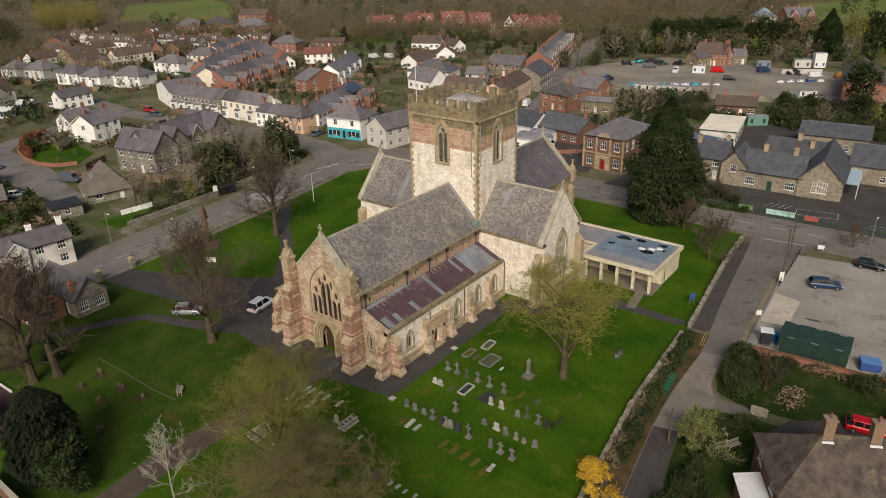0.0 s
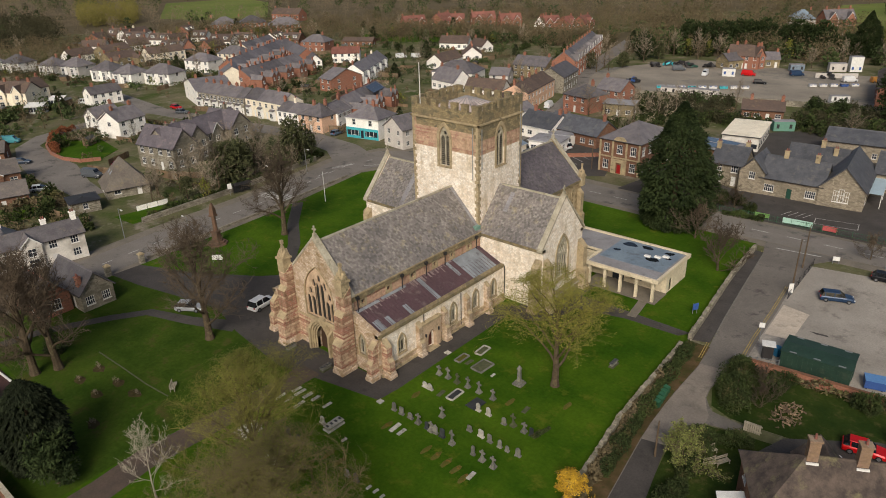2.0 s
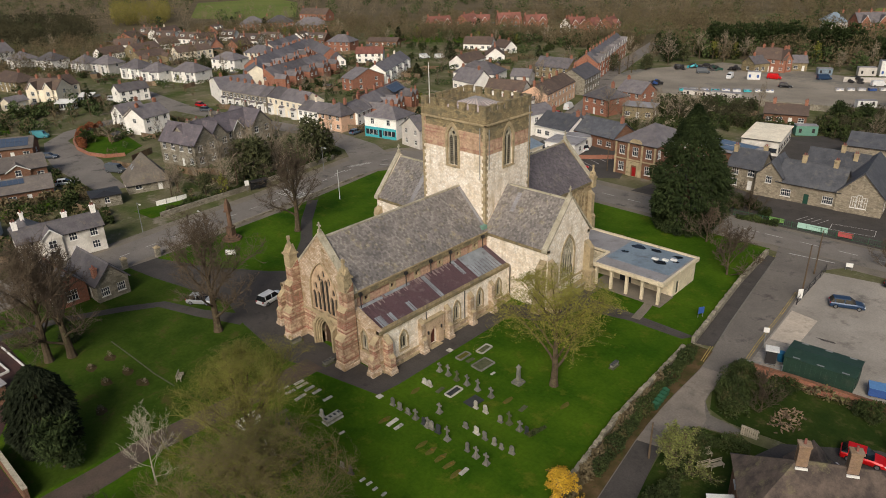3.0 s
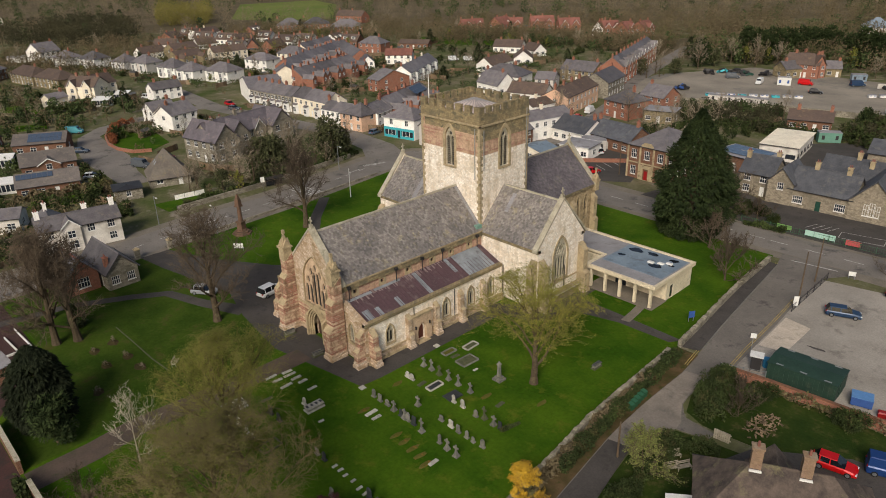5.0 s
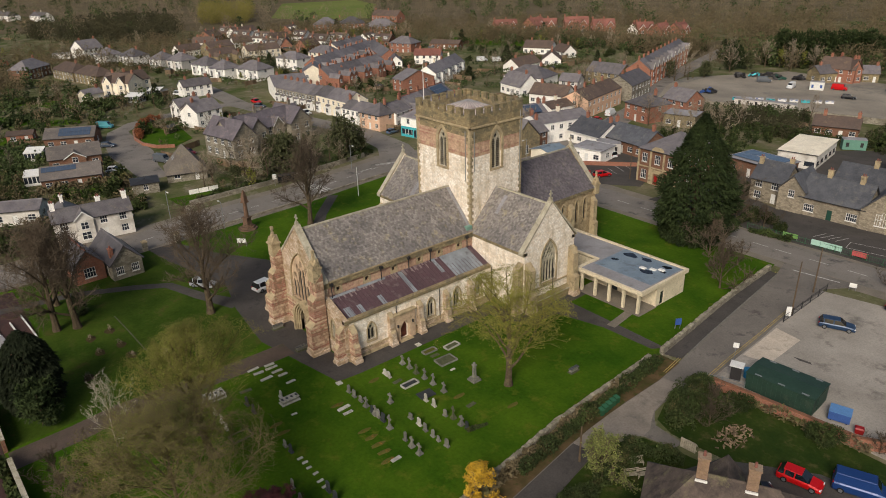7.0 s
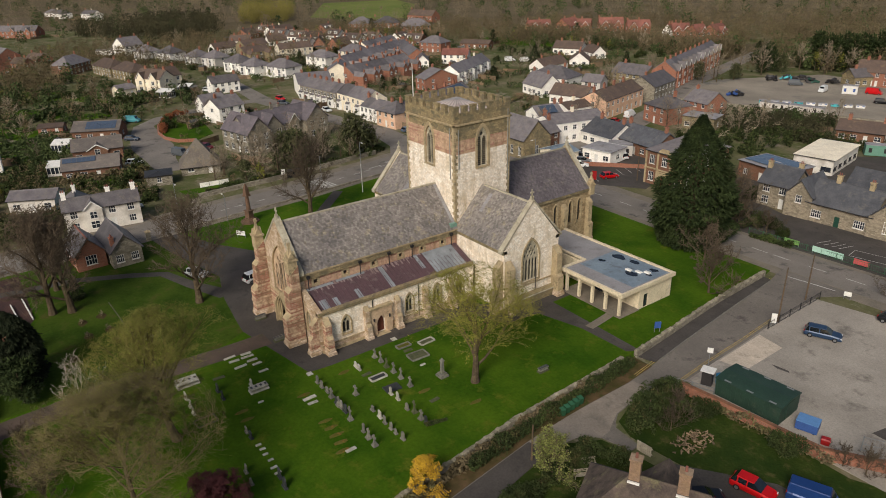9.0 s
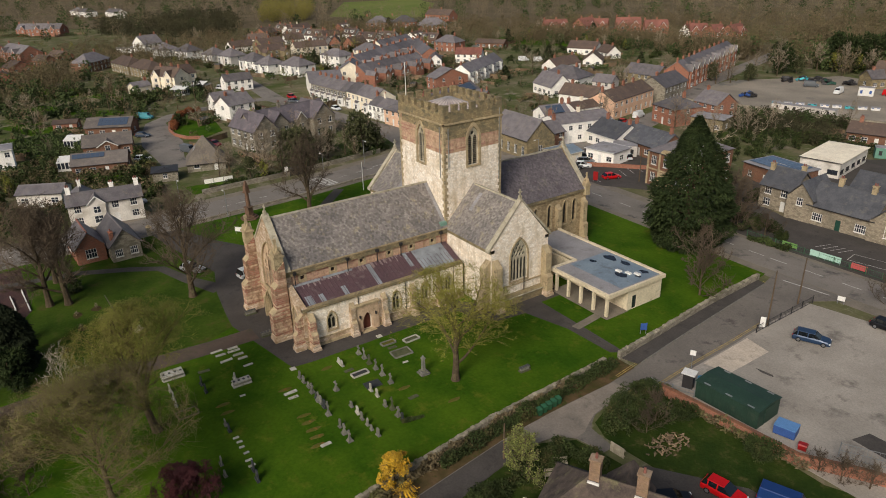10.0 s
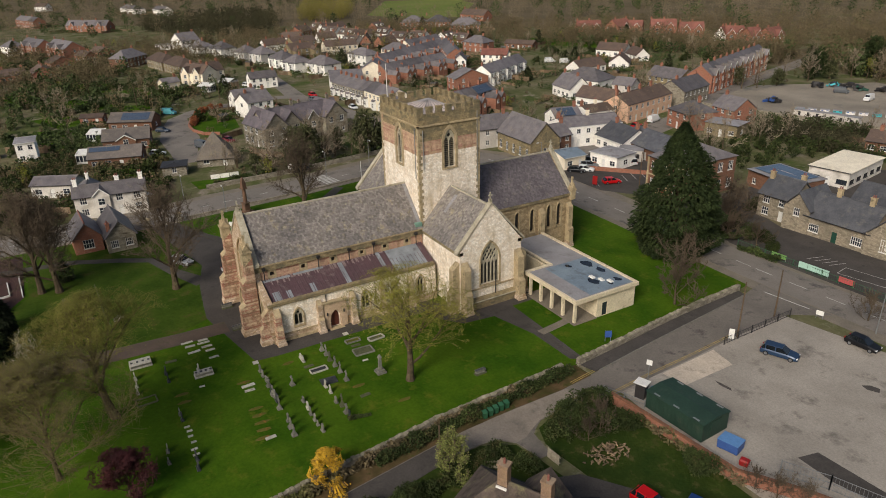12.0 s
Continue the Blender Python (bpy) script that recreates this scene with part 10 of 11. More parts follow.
for x, y, s_ in ((2.6, 84.6, 0.5), (4.6, 85.2, 0.6), (6.8, 86.4, 0.55), (-12.4, 78.0, 0.75), (-11.6, 75.6, 0.6), (-12.0, 47.0, 0.7)):
    plant(K_SHRUB, x, y, x * 70, s_, "bare brown shrub in the cottage garden", "shrub", "bush", "cottage garden bushes")

sheet_of("west_lawn", [(-104.4, 23.2), (-85, 23.2), (-78.6, 19.6), (-70.2, 14.8), (-60.2, 14.8), (-60.9, 26), (-60.6, 35), (-60.0, 42), (-62.2, 46.4), (-74, 47.8), (-82, 50), (-90, 48.4), (-99, 46.4), (-105.4, 45.4)], 0.05, M["west_grass"], "duller, darker green grass of the west churchyard", "lawn", 0.2)

# ---- vehicles ----
M["tyre"] = plain("tyre", lin(34, 34, 35), 0.9)
M["rim"] = plain("rim", lin(150, 152, 156), 0.35, 0.7)
M["car_glass"] = glass("car_glass", lin(26, 30, 34), 0.06)
M["lamp_red"] = plain("lamp_red", lin(150, 24, 20), 0.3)
M["lamp_clear"] = plain("lamp_clear", lin(214, 216, 218), 0.2)
PAINT = {}


def paint(rgb):
    if rgb not in PAINT:
        m = plain("car_paint", lin(*rgb), 0.28, 0.1, 0.06)
        PAINT[rgb] = m
    return PAINT[rgb]


def loft(bm, sections, mi=0):
    """Skin over cross-sections given as lists of points."""
    rings = [[bm.verts.new(p) for p in s] for s in sections]
    n = len(rings[0])
    for a, b in zip(rings, rings[1:]):
        for i in range(n):
            bm.faces.new((a[i], a[(i + 1) % n], b[(i + 1) % n], b[i])).material_index = mi
    bm.faces.new(rings[0][::-1]).material_index = mi
    bm.faces.new(rings[-1]).material_index = mi


def car(x, y, rz, rgb, label, kind="hatch", z=0.06, name="car", group="parked cars"):
    """A car facing local +x: body, cabin glass, roof, four wheels, lamps."""
    L, W, H = {"hatch": (4.2, 1.76, 1.48), "estate": (4.6, 1.8, 1.5), "van": (5.0, 1.95, 2.1), "suv": (4.5, 1.86, 1.66)}[kind]
    ob = thing(name, label, "van" if kind == "van" else "car", x, y, z, rz, group)
    pm = paint(rgb)
    w = W / 2
    belt = 0.92 if kind != "van" else 1.15
    bm = bmesh.new()

    def sec(px, zt, half, zb=0.24):
        return [(px, -half * 0.94, zb), (px, -half, zb + 0.2), (px, -half, zt - 0.16), (px, -half * 0.88, zt), (px, half * 0.88, zt), (px, half, zt - 0.16), (px, half, zb + 0.2), (px, half * 0.94, zb)]
    f, r = L / 2, -L / 2
    loft(bm, [sec(r, belt * 0.9, w * 0.9, 0.34), sec(r + 0.12, belt, w * 0.97), sec(r + 0.6, belt + 0.02, w), sec(0.1, belt, w), sec(f - 1.2, belt - 0.03, w), sec(f - 0.35, belt - 0.16, w * 0.97), sec(f - 0.08, belt - 0.3, w * 0.9), sec(f, belt - 0.42, w * 0.82, 0.34)])
    body = part("body", bm, pm, ob)
    bm = bmesh.new()
    ra, rb = {"hatch": (r + 0.08, f - 1.15), "estate": (r + 0.06, f - 1.25), "van": (r + 0.05, f - 0.75), "suv": (r + 0.06, f - 1.15)}[kind]
    ta, tb = {"hatch": (r + 0.55, f - 1.95), "estate": (r + 0.4, f - 2.0), "van": (r + 0.12, f - 1.4), "suv": (r + 0.35, f - 1.9)}[kind]
    lo = [(ra, -w * 0.9, belt - 0.02), (rb, -w * 0.9, belt - 0.02), (rb, w * 0.9, belt - 0.02), (ra, w * 0.9, belt - 0.02)]
    hi = [(ta, -w * 0.74, H - 0.05), (tb, -w * 0.74, H - 0.05), (tb, w * 0.74, H - 0.05), (ta, w * 0.74, H - 0.05)]
    loft(bm, [lo, hi])
    part("cabin", bm, pm if kind == "van" else M["car_glass"], ob, "dark glazed cabin" if kind != "van" else "")
    bm = bmesh.new()
    loft(bm, [[(px, py, H - 0.06) for px, py, _ in hi], [(px * 0.97, py * 0.92, H) for px, py, _ in hi]])
    part("roof", bm, pm, ob)
    if kind == "van":
        bm = bmesh.new()
        loft(bm, [[(f - 0.86, -w * 0.8, belt + 0.08), (f - 0.86, w * 0.8, belt + 0.08), (f - 0.84, w * 0.8, belt + 0.1), (f - 0.84, -w * 0.8, belt + 0.1)], [(tb + 0.07, -w * 0.68, H - 0.16), (tb + 0.07, w * 0.68, H - 0.16), (tb + 0.09, w * 0.68, H - 0.14), (tb + 0.09, -w * 0.68, H - 0.14)]])
        part("windscreen", bm, M["car_glass"], ob)
    else:
        for s in (-1, 1):
            for px in (ta * 0.35 + tb * 0.65, ta * 0.9 + tb * 0.1):
                bm = bmesh.new()
                loft(bm, [[(px - 0.06, s * w * 0.905, belt - 0.02), (px + 0.06, s * w * 0.905, belt - 0.02), (px + 0.06, s * w * 0.87, belt - 0.02), (px - 0.06, s * w * 0.87, belt - 0.02)], [(px - 0.06, s * w * 0.755, H - 0.05), (px + 0.06, s * w * 0.755, H - 0.05), (px + 0.06, s * w * 0.72, H - 0.05), (px - 0.06, s * w * 0.72, H - 0.05)]])
                part("pillar", bm, pm, ob)
    for px in (f - 0.82, r + 0.78):
        for s in (-1, 1):
            bm = bmesh.new()
            bmesh.ops.create_cone(bm, cap_ends=True, segments=14, radius1=0.32, radius2=0.32, depth=0.2, matrix=Matrix.Translation((px, s * (w - 0.08), 0.32)) @ pose(0, 0, 0, 90, 0, 0))
            wh = part("wheel", bm, M["tyre"], ob)
            bm = bmesh.new()
            bmesh.ops.create_cone(bm, cap_ends=True, segments=10, radius1=0.2, radius2=0.2, depth=0.03, matrix=Matrix.Translation((px, s * (w + 0.03), 0.32)) @ pose(0, 0, 0, 90, 0, 0))
            part("rim", bm, M["rim"], wh)
    for s in (-1, 1):
        bm = bmesh.new()
        box(bm, f - 0.22, s * w * 0.72 - 0.16, belt - 0.42, f - 0.03, s * w * 0.72 + 0.16, belt - 0.28)
        part("headlight", bm, M["lamp_clear"], ob)
        bm = bmesh.new()
        box(bm, r - 0.02, s * w * 0.74 - 0.13, belt - 0.22, r + 0.12, s * w * 0.74 + 0.13, belt - 0.02)
        part("tail_light", bm, M["lamp_red"], ob)
    return ob


WHITE, SILVER, BLACK, RED, BLUE, GREY = (222, 222, 220), (150, 152, 154), (26, 27, 30), (190, 20, 24), (42, 62, 88), (88, 92, 96)
car(-11.4, 107.8, 22, BLUE, "dark blue estate car parked in the car park", "estate")
car(-7.0, 121.4 - 2.6, 5, BLACK, "black hatchback parked in the car park", "hatch")
car(-0.9, 74.2, 10, RED, "bright red hatchback in the cottage yard", "hatch")
car(3.6, 77.2, 20, (30, 58, 110), "blue van in the cottage yard", "van")
car(-3.0, 69.2, 60, BLACK, "dark car in the cottage yard", "hatch")
car(-84.7, 46.8, 35, SILVER, "silver hatchback parked on the church drive", "hatch")
car(-77.1, 54.2, 100, WHITE, "white car parked beside the church", "suv")
for x, y, rz, c, k, l in ((-87.2, 137.8, 40, BLACK, "hatch", "black car in the yard"), (-86.6, 140.0, 40, WHITE, "hatch", "pale car in the yard"), (-88.7, 142.9, 40, GREY, "estate", "dark grey car in the yard"), (-90.2, 145.9, 40, BLACK, "suv", "black car in the yard"), (-76.3, 138.8, 70, RED, "hatch", "bright red car in a parking bay"),
                          (-85.2, 153.2, 160, WHITE, "suv", "white car by the garages"), (-86.9, 161.0, 160, WHITE, "estate", "white car by the garages"), (-113.0, 189.5, 105, WHITE, "van", "white van in the street"), (-111.0, 180.5, 105, RED, "hatch", "red car in the street"),
                          (-161.6, 55.5, 60, WHITE, "hatch", "white car on a drive"), (-212.9, 67.4, 50, (80, 150, 160), "van", "pale blue van on a drive"), (-188.1, 61.3, 50, (60, 70, 84), "hatch", "dark car on a drive"), (-164.5, 75.4, 20, (110, 30, 40), "hatch", "dark red car in the close"), (-162.1, 67.4, 25, GREY, "van", "grey pickup van in the close"),
                          (-126.5, 46.6, 85, SILVER, "hatch", "pale car beside the white cottage"), (-143.6, 127.8, 100, (90, 110, 130), "hatch", "blue-grey car by the shop"), (-213, 118.5, 10, RED, "hatch", "bright red car by the terrace"), (-205, 116, 30, GREY, "hatch", "grey car by the terrace"), (-248, 104, 40, WHITE, "suv", "white car beside the small house"),
                          (-184, 122.2, 5, WHITE, "hatch", "pale car by the terrace"), (-222, 236, 60, WHITE, "van", "white van parked in the lane"), (-216, 240, 60, WHITE, "van", "white van parked in the lane"), (-80.4, 275.3, 10, RED, "van", "red van in the depot"), (-93.7, 267.4, 280, WHITE, "van", "white truck in the depot"), (-106, 272, 30, GREY, "van", "grey truck in the depot"), (-72, 262, 20, BLACK, "suv", "dark car in the depot"), (-66, 284, 40, BLUE, "van", "blue van in the depot"), (-48, 282, 40, WHITE, "van", "white van in the depot"), (-40, 286, 40, (170, 120, 60), "van", "orange van in the depot"), (-30, 276, 90, WHITE, "van", "white van in the depot")):
    car(x, y, rz, c, l + " parked" if len(l.split()) < 4 else l, k)

# ---- car park and depot stores ----
cont = thing("storage_container", "dark green steel storage container with a shallow roof", "container", -8.9, 87.6, 0.06, 3)
GM = material("container_green", lin(44, 66, 54), lin(36, 56, 46), 0.5, 5.0, 0.55, 0.2, lin(58, 70, 58), 0.8)
bm = bmesh.new()
box(bm, -3.9, -2.2, 0, 3.9, 2.2, 2.3)
part("body", bm, GM, cont)
for s in (-1, 1):
    bm = bmesh.new()
    slab(bm, [(-4.0, s * 2.32, 2.3), (4.0, s * 2.32, 2.3), (4.0, 0, 2.55), (-4.0, 0, 2.55)], 0.08)
    part("roof", bm, GM, cont)
    for k in range(3):
        bm = bmesh.new()
        box(bm, -3.0 + k * 2.7, s * 2.0 - 0.1, 2.34, -2.2 + k * 2.7, s * 2.0 + 0.1, 2.4)
        part("vent", bm, M["galv"], cont)
for k in range(14):
    bm = bmesh.new()
    box(bm, -3.85 + k * 0.56, -2.24, 0.1, -3.6 + k * 0.56, -2.19, 2.25)
    part("rib", bm, GM, cont)
bm = bmesh.new()
box(bm, 3.89, -0.9, 0.1, 3.96, 0.9, 2.1)
part("door", bm, GM, cont)
skip = thing("waste_bin", "blue steel waste bin with a sloping lid", "bin", -2.6, 87.4, 0.06, 15)
bm = bmesh.new()
extrude(bm, [(-0.85, 0.25), (0.85, 0.25), (0.95, 1.2), (-0.95, 1.35)], -1.1, 1.1, lambda u, v, d: (d, u, v))
part("body", bm, M["blue_paint"], skip)
bm = bmesh.new()
slab(bm, [(-1.12, -0.98, 1.4), (1.12, -0.98, 1.4), (1.12, 0.98, 1.26), (-1.12, 0.98, 1.26)], 0.06)
part("lid", bm, plain("lid_blue", lin(96, 140, 190), 0.5), skip)
for u in (-0.8, 0.8):
    bm = bmesh.new()
    box(bm, u - 0.1, -0.6, 0, u + 0.1, 0.6, 0.25)
    part("skid", bm, M["trim_dark"], skip)
grit = thing("grit_bin", "small red plastic grit bin", "bin", -0.2, 86.6, 0.06, 20)
bm = bmesh.new()
box(bm, -0.4, -0.3, 0, 0.4, 0.3, 0.6, 0, -0.05), box(bm, -0.48, -0.38, 0.6, 0.48, 0.38, 0.75, 0, 0.1)
part("body", bm, M["red_paint"], grit)
for k in range(5):
    wb = thing("wheelie_bin", "green plastic wheelie bin by the hedge", "bin", -20.8 - k * 0.08, 68.1 + k * 0.8, 0.07, 80, "wheelie bins")
    bm = bmesh.new()
    box(bm, -0.24, -0.3, 0.08, 0.24, 0.3, 0.82, 0, -0.04)
    part("body", bm, plain("bin_green", lin(42, 84, 58), 0.5), wb)
    bm = bmesh.new()
    slab(bm, [(-0.29, -0.35, 0.88), (0.29, -0.35, 0.88), (0.29, 0.35, 0.92), (-0.29, 0.35, 0.92)], 0.05)
    part("lid", bm, plain("bin_lid", lin(52, 98, 70), 0.5), wb)
    for s in (-1, 1):
        bm = bmesh.new()
        bmesh.ops.create_cone(bm, cap_ends=True, segments=10, radius1=0.11, radius2=0.11, depth=0.06, matrix=Matrix.Translation((s * 0.25, 0.34, 0.11)) @ pose(0, 0, 0, 0, 90, 0))
        part("wheel", bm, M["tyre"], wb)
kiosk = thing("pay_kiosk", "small white pay kiosk beside the car park", "kiosk", -14.4, 86.2, 0.06, 20)
bm = bmesh.new()
box(bm, -0.6, -0.5, 0, 0.6, 0.5, 2.0)
part("body", bm, M["trim_dark"], kiosk)
bm = bmesh.new()
box(bm, -0.8, -0.7, 2.0, 0.8, 0.7, 2.12)
part("roof", bm, M["trim_white"], kiosk)
tank = thing("water_butt", "blue plastic water butt beside the container", "barrel", -13.6, 87.6, 0.06)
bm = bmesh.new()
bmesh.ops.create_cone(bm, cap_ends=True, segments=12, radius1=0.45, radius2=0.5, depth=1.2, matrix=Matrix.Translation((0, 0, 0.6)))
part("body", bm, plain("butt_blue", lin(40, 110, 150), 0.5), tank)
brd = thing("garden_gate", "weathered pale wooden garden gate", "gate", -10.9, 70.2, 0.05, 5)
for k in range(8):
    bm = bmesh.new()
    box(bm, -0.9 + k * 0.22, -0.03, 0.05, -0.72 + k * 0.22, 0.03, 1.3)
    part("board", bm, M["wood_bench"], brd)
for z in (0.3, 1.0):
    bm = bmesh.new()
    box(bm, -0.95, 0.03, z, 0.95, 0.07, z + 0.12)
    part("rail", bm, M["wood_bench"], brd)
rl = random.Random(12)
pile = thing("log_pile", "heap of cut logs, brushwood and rubble", "log pile", -8.8, 75.9, 0.05)
for k in range(110):
    bm = bmesh.new()
    a, r = rl.uniform(0, math.tau), rl.random() ** 0.6 * 2.3
    bmesh.ops.create_cone(bm, cap_ends=True, segments=6, radius1=rl.uniform(0.03, 0.12), radius2=rl.uniform(0.02, 0.08), depth=rl.uniform(0.2, 0.9), matrix=pose(math.cos(a) * r * (0.5 + 0.3 * rl.random()), math.sin(a) * r * (0.9 + 0.5 * rl.random()), max(0.1, 0.7 - r * 0.3) * rl.uniform(0.2, 1.0), rl.uniform(50, 130), rl.uniform(0, 60), rl.uniform(0, 360)))
    part("log", bm, M["cut_wood"] if "cut_wood" in M else M.setdefault("cut_wood", material("cut_wood", lin(142, 121, 97), lin(88, 74, 58), 3.0, 8.0, 0.9, 0.3, vary=0.5)), pile)
# depot: cabins, trailers, scrap
def crate(name, x, y, rz, l, w, h, mat, label, category, z=0.05):
    ob = thing(name, label, category, x, y, z, rz, "depot stores")
    bm = bmesh.new()
    box(bm, -l / 2, -w / 2, 0.15, l / 2, w / 2, h)
    part("body", bm, mat, ob)
    bm = bmesh.new()
    box(bm, -l / 2 - 0.05, -w / 2 - 0.05, h, l / 2 + 0.05, w / 2 + 0.05, h + 0.08)
    part("roof", bm, M["felt"], ob)
    for u in (-l * 0.3, l * 0.3):
        bm = bmesh.new()
        box(bm, u - 0.2, -w * 0.35, 0, u + 0.2, w * 0.35, 0.16)
        part("skid", bm, M["trim_dark"], ob)
    for u in np.linspace(-l * 0.3, l * 0.3, max(2, int(l / 2.5))):
        bm = bmesh.new()
        box(bm, u - 0.35, -w / 2 - 0.03, 0.9, u + 0.35, -w / 2 + 0.01, min(h - 0.3, 2.0))
        part("window", bm, M["blue_paint"] if mat is M["trim_white"] and l < 5 else M["trim_dark"], ob)


crate("site_cabin", -86.0, 270.2, 20, 4.5, 2.6, 2.9, M["trim_white"], "white and blue site cabin", "cabin")
for k in range(9):
    crate("stacked_pallet_load", -97.3 + k * 3.0, 236.6 + k * 1.75, 30, 2.5, 1.6, 1.0, M["trim_white"] if k % 3 else M["turquoise"], "wrapped white pallet load in a row", "pallet load")
crate("trailer", -89.4, 229.6, 12, 8.5, 2.6, 2.3, M["render_grey"], "long grey box trailer", "trailer")
crate("trailer", -79.8, 230.6, 8, 9.5, 2.6, 2.6, M["render_grey"], "long grey box trailer", "trailer")
crate("store_box", -68.9, 293.6, 30, 5.0, 3.0, 2.6, M["membrane"], "blue-grey store box in the depot", "store box")
crate("store_box", -56.5, 300.6, 30, 6.0, 2.6, 3.2, M["render_grey"], "pale grey store box in the depot", "store box")
crate("store_tower", -51.2, 303.8, 30, 4.2, 3.2, 5.6, M["trim_white"], "tall white store cabin in the depot", "cabin")
crate("flatbed_trailer", -43.0, 245.4, 35, 5.5, 2.2, 2.2, M["trim_white"], "short white trailer in the depot", "trailer")
for k in range(5):
    crate("stacked_pallet_load", -56.0 + k * 2.8, 266.2 + k * 2.1, 37, 2.3, 1.4, 1.0, M["trim_white"] if k != 3 else M["blue_paint"], "wrapped white pallet load in a row", "pallet load")
crate("mint_container", -46.6, 201.5, 32, 5.4, 2.6, 2.7, plain("mint", lin(104, 146, 128), 0.6), "mint green steel container behind the school", "container")
crate("garage_block", -88.0, 156.0, 40, 6, 5, 2.8, M["render_grey"], "grey flat-roofed garage block", "garage", 0.06)
crate("truck_box", -20, 274, 10, 5, 2.5, 4.2, M["trim_white"], "tall white lorry box in the depot", "lorry")
for x, y, m in ((-114, 280, "turquoise"), (-110, 283, "trim_dark"), (-106, 281, "green_paint"), (-118, 276, "trim_dark"), (-109, 239.3, "blue_paint"), (-98, 284, "trim_dark"), (-56, 286, "trim_dark"), (-36, 280, "rim")):
    hp = thing("scrap_heap", "jumbled heap of scrap in the depot", "scrap heap", x, y, 0.05, 0, "scrap heaps")
    for k in range(14):
        bm = bmesh.new()
        a, r = rl.uniform(0, math.tau), rl.random() * 3.2
        s = rl.uniform(0.3, 1.1)
        box(bm, -s, -s * 0.5, -0.2, s, s * 0.5, s * 0.6)
        p = part("scrap_piece", bm, M[m] if k % 2 else M["trim_dark"], hp)
        p.matrix_basis = pose(math.cos(a) * r, math.sin(a) * r, max(0.2, 1.4 - r * 0.4), rl.uniform(-25, 25), rl.uniform(-25, 25), rl.uniform(0, 360))

# ---- bus shelter ----
bs = thing("bus_shelter", "small dark glazed bus shelter by the pavement", "bus shelter", -123.0, 82.6, 0.0, 82)
bm = bmesh.new()
box(bm, -2.0, -0.8, 2.25, 2.0, 0.8, 2.4)
part("roof", bm, M["trim_dark"], bs)
for u in (-1.9, 0, 1.9):
    bm = bmesh.new()
    box(bm, u - 0.05, 0.6, 0, u + 0.05, 0.7, 2.25)
    part("post", bm, M["trim_dark"], bs)
bm = bmesh.new()
box(bm, -1.9, 0.64, 0.3, 1.9, 0.67, 2.1)
part("pane", bm, M["car_glass"], bs)

# ---- road markings ----
def stripe(pts, w, mat, label, z=0.078):
    bm = bmesh.new()
    for a, b in pts:
        q = ribbon([a, b], w)
        vs = [bm.verts.new((x, y, 0)) for x, y in q]
        f = bm.faces.new(vs)
        if f.normal.z < 0:
            f.normal_flip()
    ob = part("road_marking", bm, mat)
    ob.location.z = z
    return tagged(ob, label, "road marking", kind="structure")


def dashes(line, on, off):
    out = []
    for (ax, ay), (bx, by) in zip(line, line[1:]):
        d = math.hypot(bx - ax, by - ay)
        t = 0.0
        while t + on < d:
            out.append(((ax + (bx - ax) * t / d, ay + (by - ay) * t / d), (ax + (bx - ax) * (t + on) / d, ay + (by - ay) * (t + on) / d)))
            t += on + off
    return out


def offset(line, o):
    q = ribbon(line, abs(o) * 2)
    n = len(line)
    return q[:n] if o > 0 else q[n:][::-1]


stripe(dashes(MAIN_W[1:8], 2.0, 3.0) + dashes(MAIN_W[8:], 3.0, 3.0), 0.14, M["paint_white"], "white dashed centre line of the high street")
lo = [(-24.9, 119), (-23.3, 104), (-22.0, 92.5), (-21.1, 85.5), (-20.5, 81)]
stripe([(a, b) for o in (-0.3, -0.58) for a, b in zip(offset(lo, o), offset(lo, o)[1:])], 0.1, M["paint_yellow"], "double yellow lines along the lane", 0.084)
stripe([(a, b) for o in (0.0, 0.27) for a, b in (((-16.6 - o, 83.6), (-17.1 - o, 90)), ((-17.1 - o, 90), (-17.5 - o, 99)), ((-17.5 - o, 99), (-18.1 - o, 108)))], 0.1, M["paint_yellow"], "double yellow lines along the lane", 0.084)
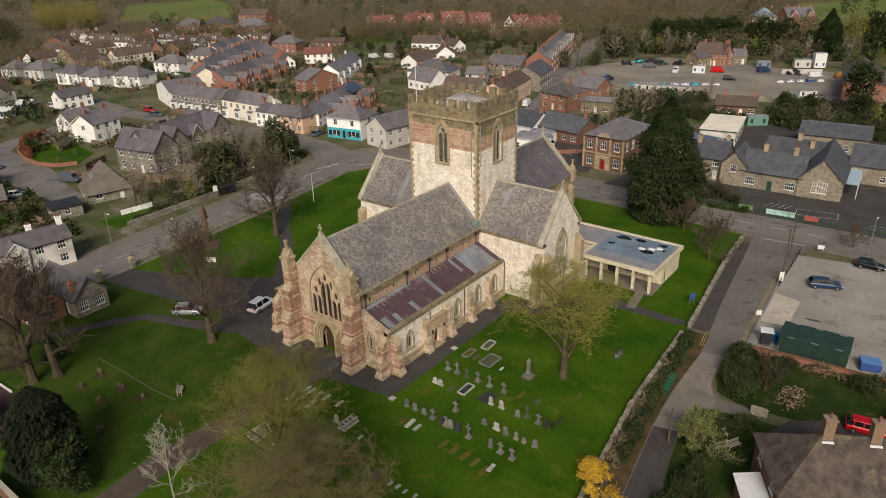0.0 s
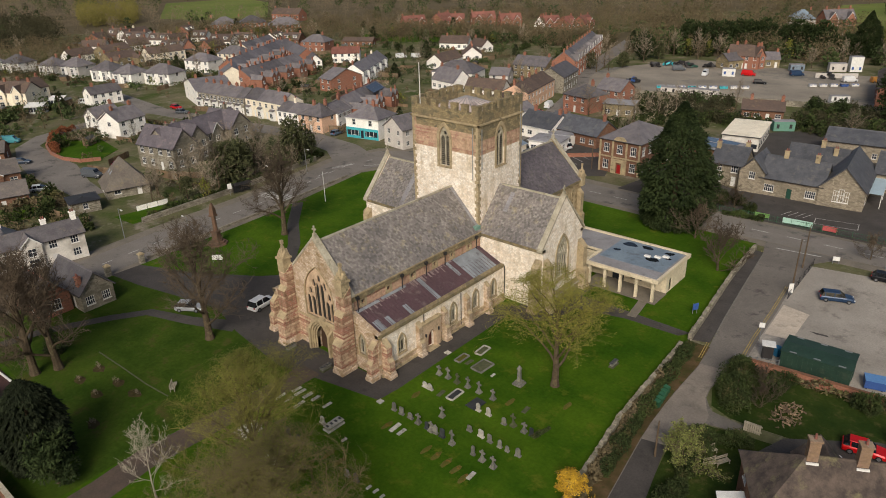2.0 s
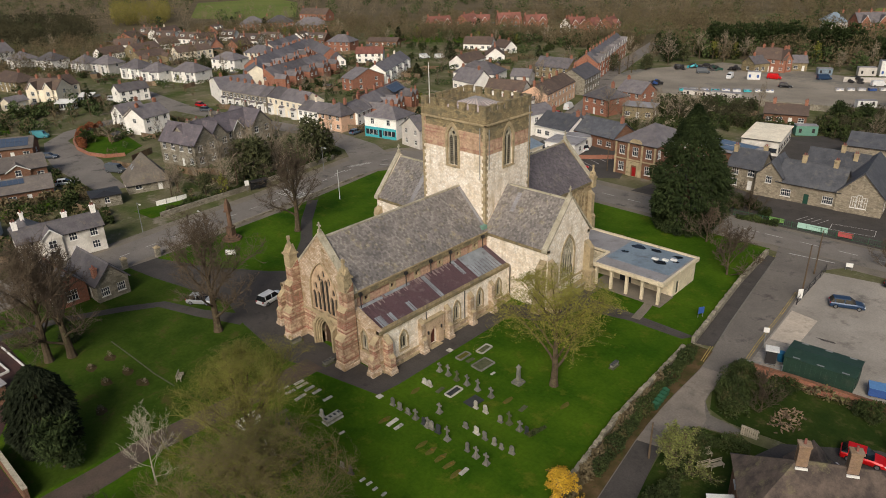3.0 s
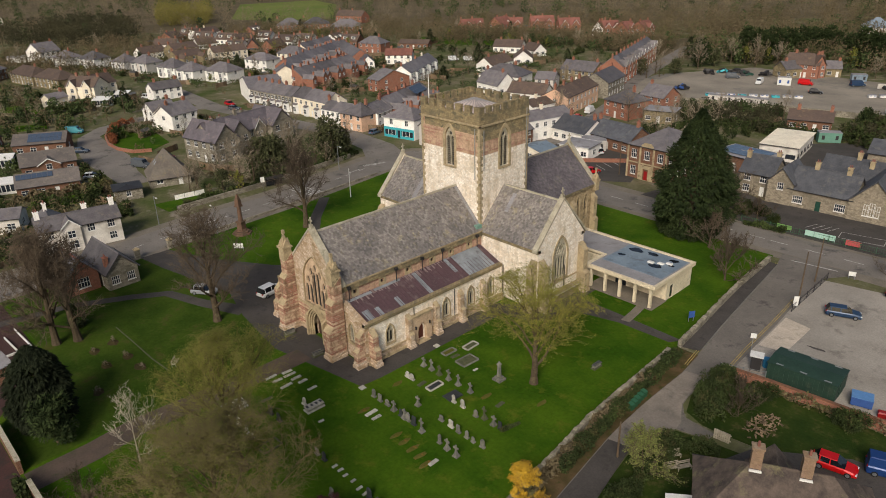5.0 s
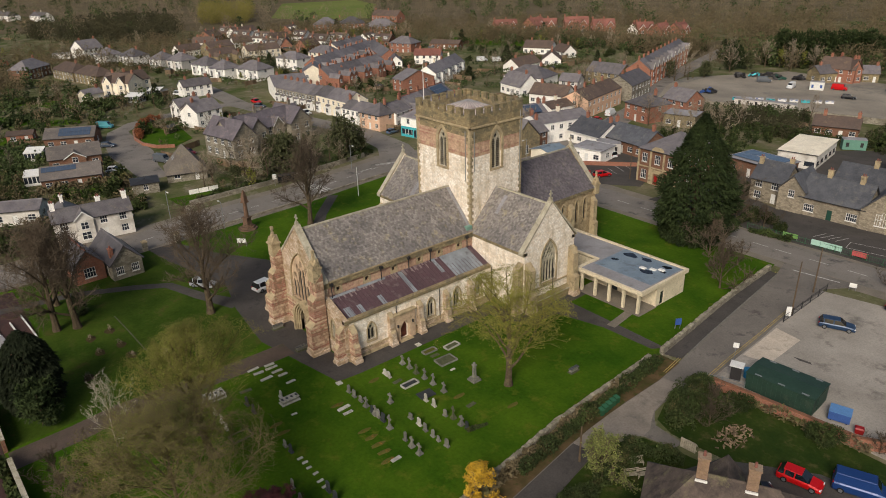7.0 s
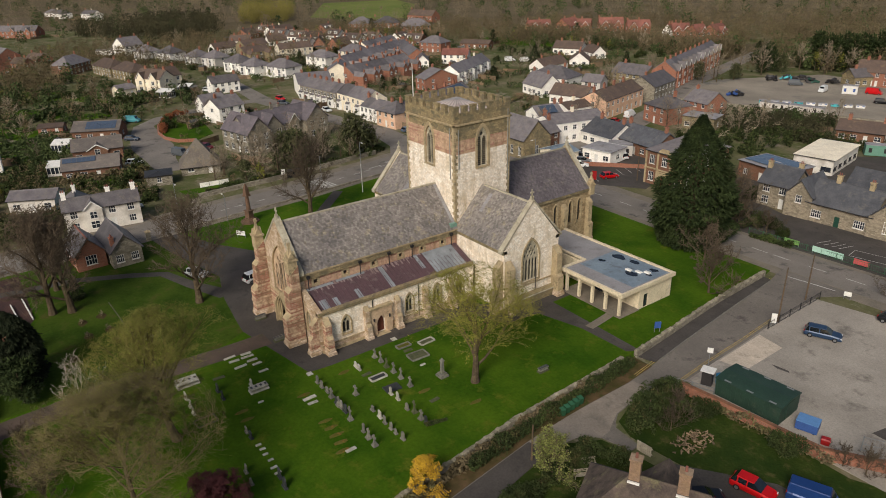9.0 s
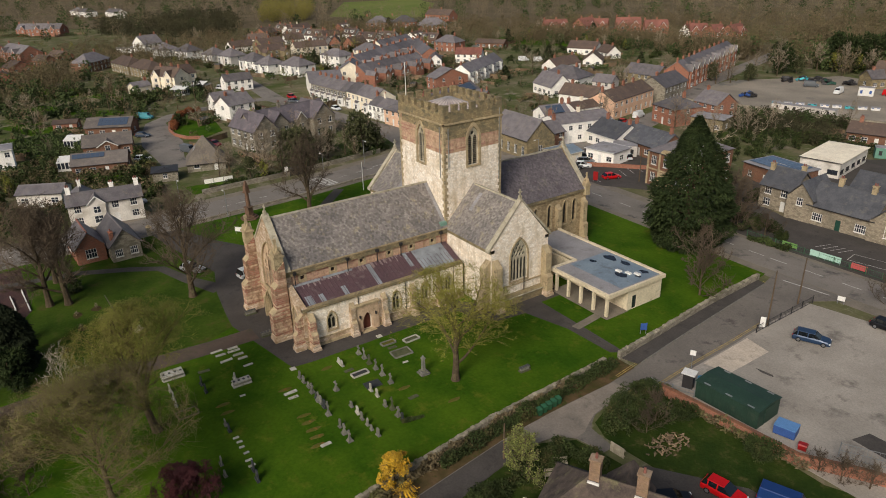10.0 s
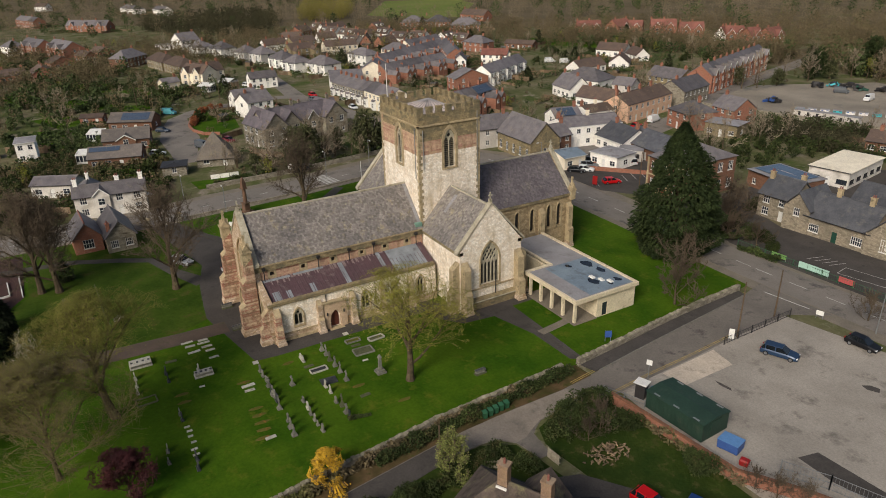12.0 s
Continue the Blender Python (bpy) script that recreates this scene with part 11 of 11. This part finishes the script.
stripe([((-118.4 + k * 0.95, 83.2 + 0.2 * k), (-118.8 + k * 0.95, 86.8 + 0.2 * k)) for k in range(8)], 0.5, M["paint_white"], "white zebra crossing stripes on the high street")
stripe([((-121, 106), (-119.5, 111.5)), ((-120.4, 105.8), (-118.9, 111.3)), ((-118.7, 100), (-119.2, 103.6)), ((-116, 112), (-108, 121))], 0.2, M["paint_white"], "white lane markings at the junction")
stripe([((-80 + k * 0.2, 137 + k * 2.6), (-76 + k * 0.2, 135 + k * 2.6)) for k in range(7)], 0.12, M["paint_white"], "white parking bay lines")
stripe([((-24, 121.6), (-17, 122.4))], 0.2, M["paint_white"], "white give-way line at the lane's end", 0.086)
stripe([((-28 + 1.2 * k, 138 + 0.2 * k), (-27 + 1.2 * k, 141 + 0.2 * k)) for k in range(4)] + [((-22, 137), (-15, 138.2)), ((-22.4, 140), (-15.4, 141.2)), ((-22, 137), (-22.4, 140)), ((-15, 138.2), (-15.4, 141.2)), ((-10, 136.5), (-4, 137.5)), ((-10, 138), (-4, 139))], 0.1, M["paint_white"], "white playground games markings")
wall_line("lane_kerb", [(-24.9, 118), (-23.4, 104), (-22.1, 92.5), (-21.2, 85.8)], 0.14, 0.15, M["grave_grey"], "grey stone kerb along the lane", "kerb")
sheet_of("lane_pavement", [(-26.3, 118.6), (-25.6, 105), (-24.2, 92.4), (-23.4, 84.6), (-21.3, 85.2), (-22.15, 92.5), (-23.45, 104), (-25.0, 118.4)], 0.12, M["dark_tarmac"], "dark tarmac pavement beside the lane", "pavement", 0.2)
sheet_of("car_park_apron", [(-16.5, 92), (-16.9, 101.8), (-13.2, 101), (-13.2, 92.5)], 0.068, M["apron"], "pale concrete apron at the car park entrance", "apron", 0.2)
for x0, y0, x1, y1 in ((2, 92, 12, 95), (8, 89, 16, 91), (-2, 110, 0, 111.4), (-12, 96, -9.5, 96.6)):
    sheet_of("asphalt_patch", [(x0, y0 + 0.3), (x0 + (x1 - x0) * 0.4, y0), (x1, y0 + (y1 - y0) * 0.4), (x1 - 0.4, y1), (x0 + 0.6, y1 - 0.2)], 0.072, M["dark_tarmac"], "dark worn patch in the car park", "patch", 0.1)
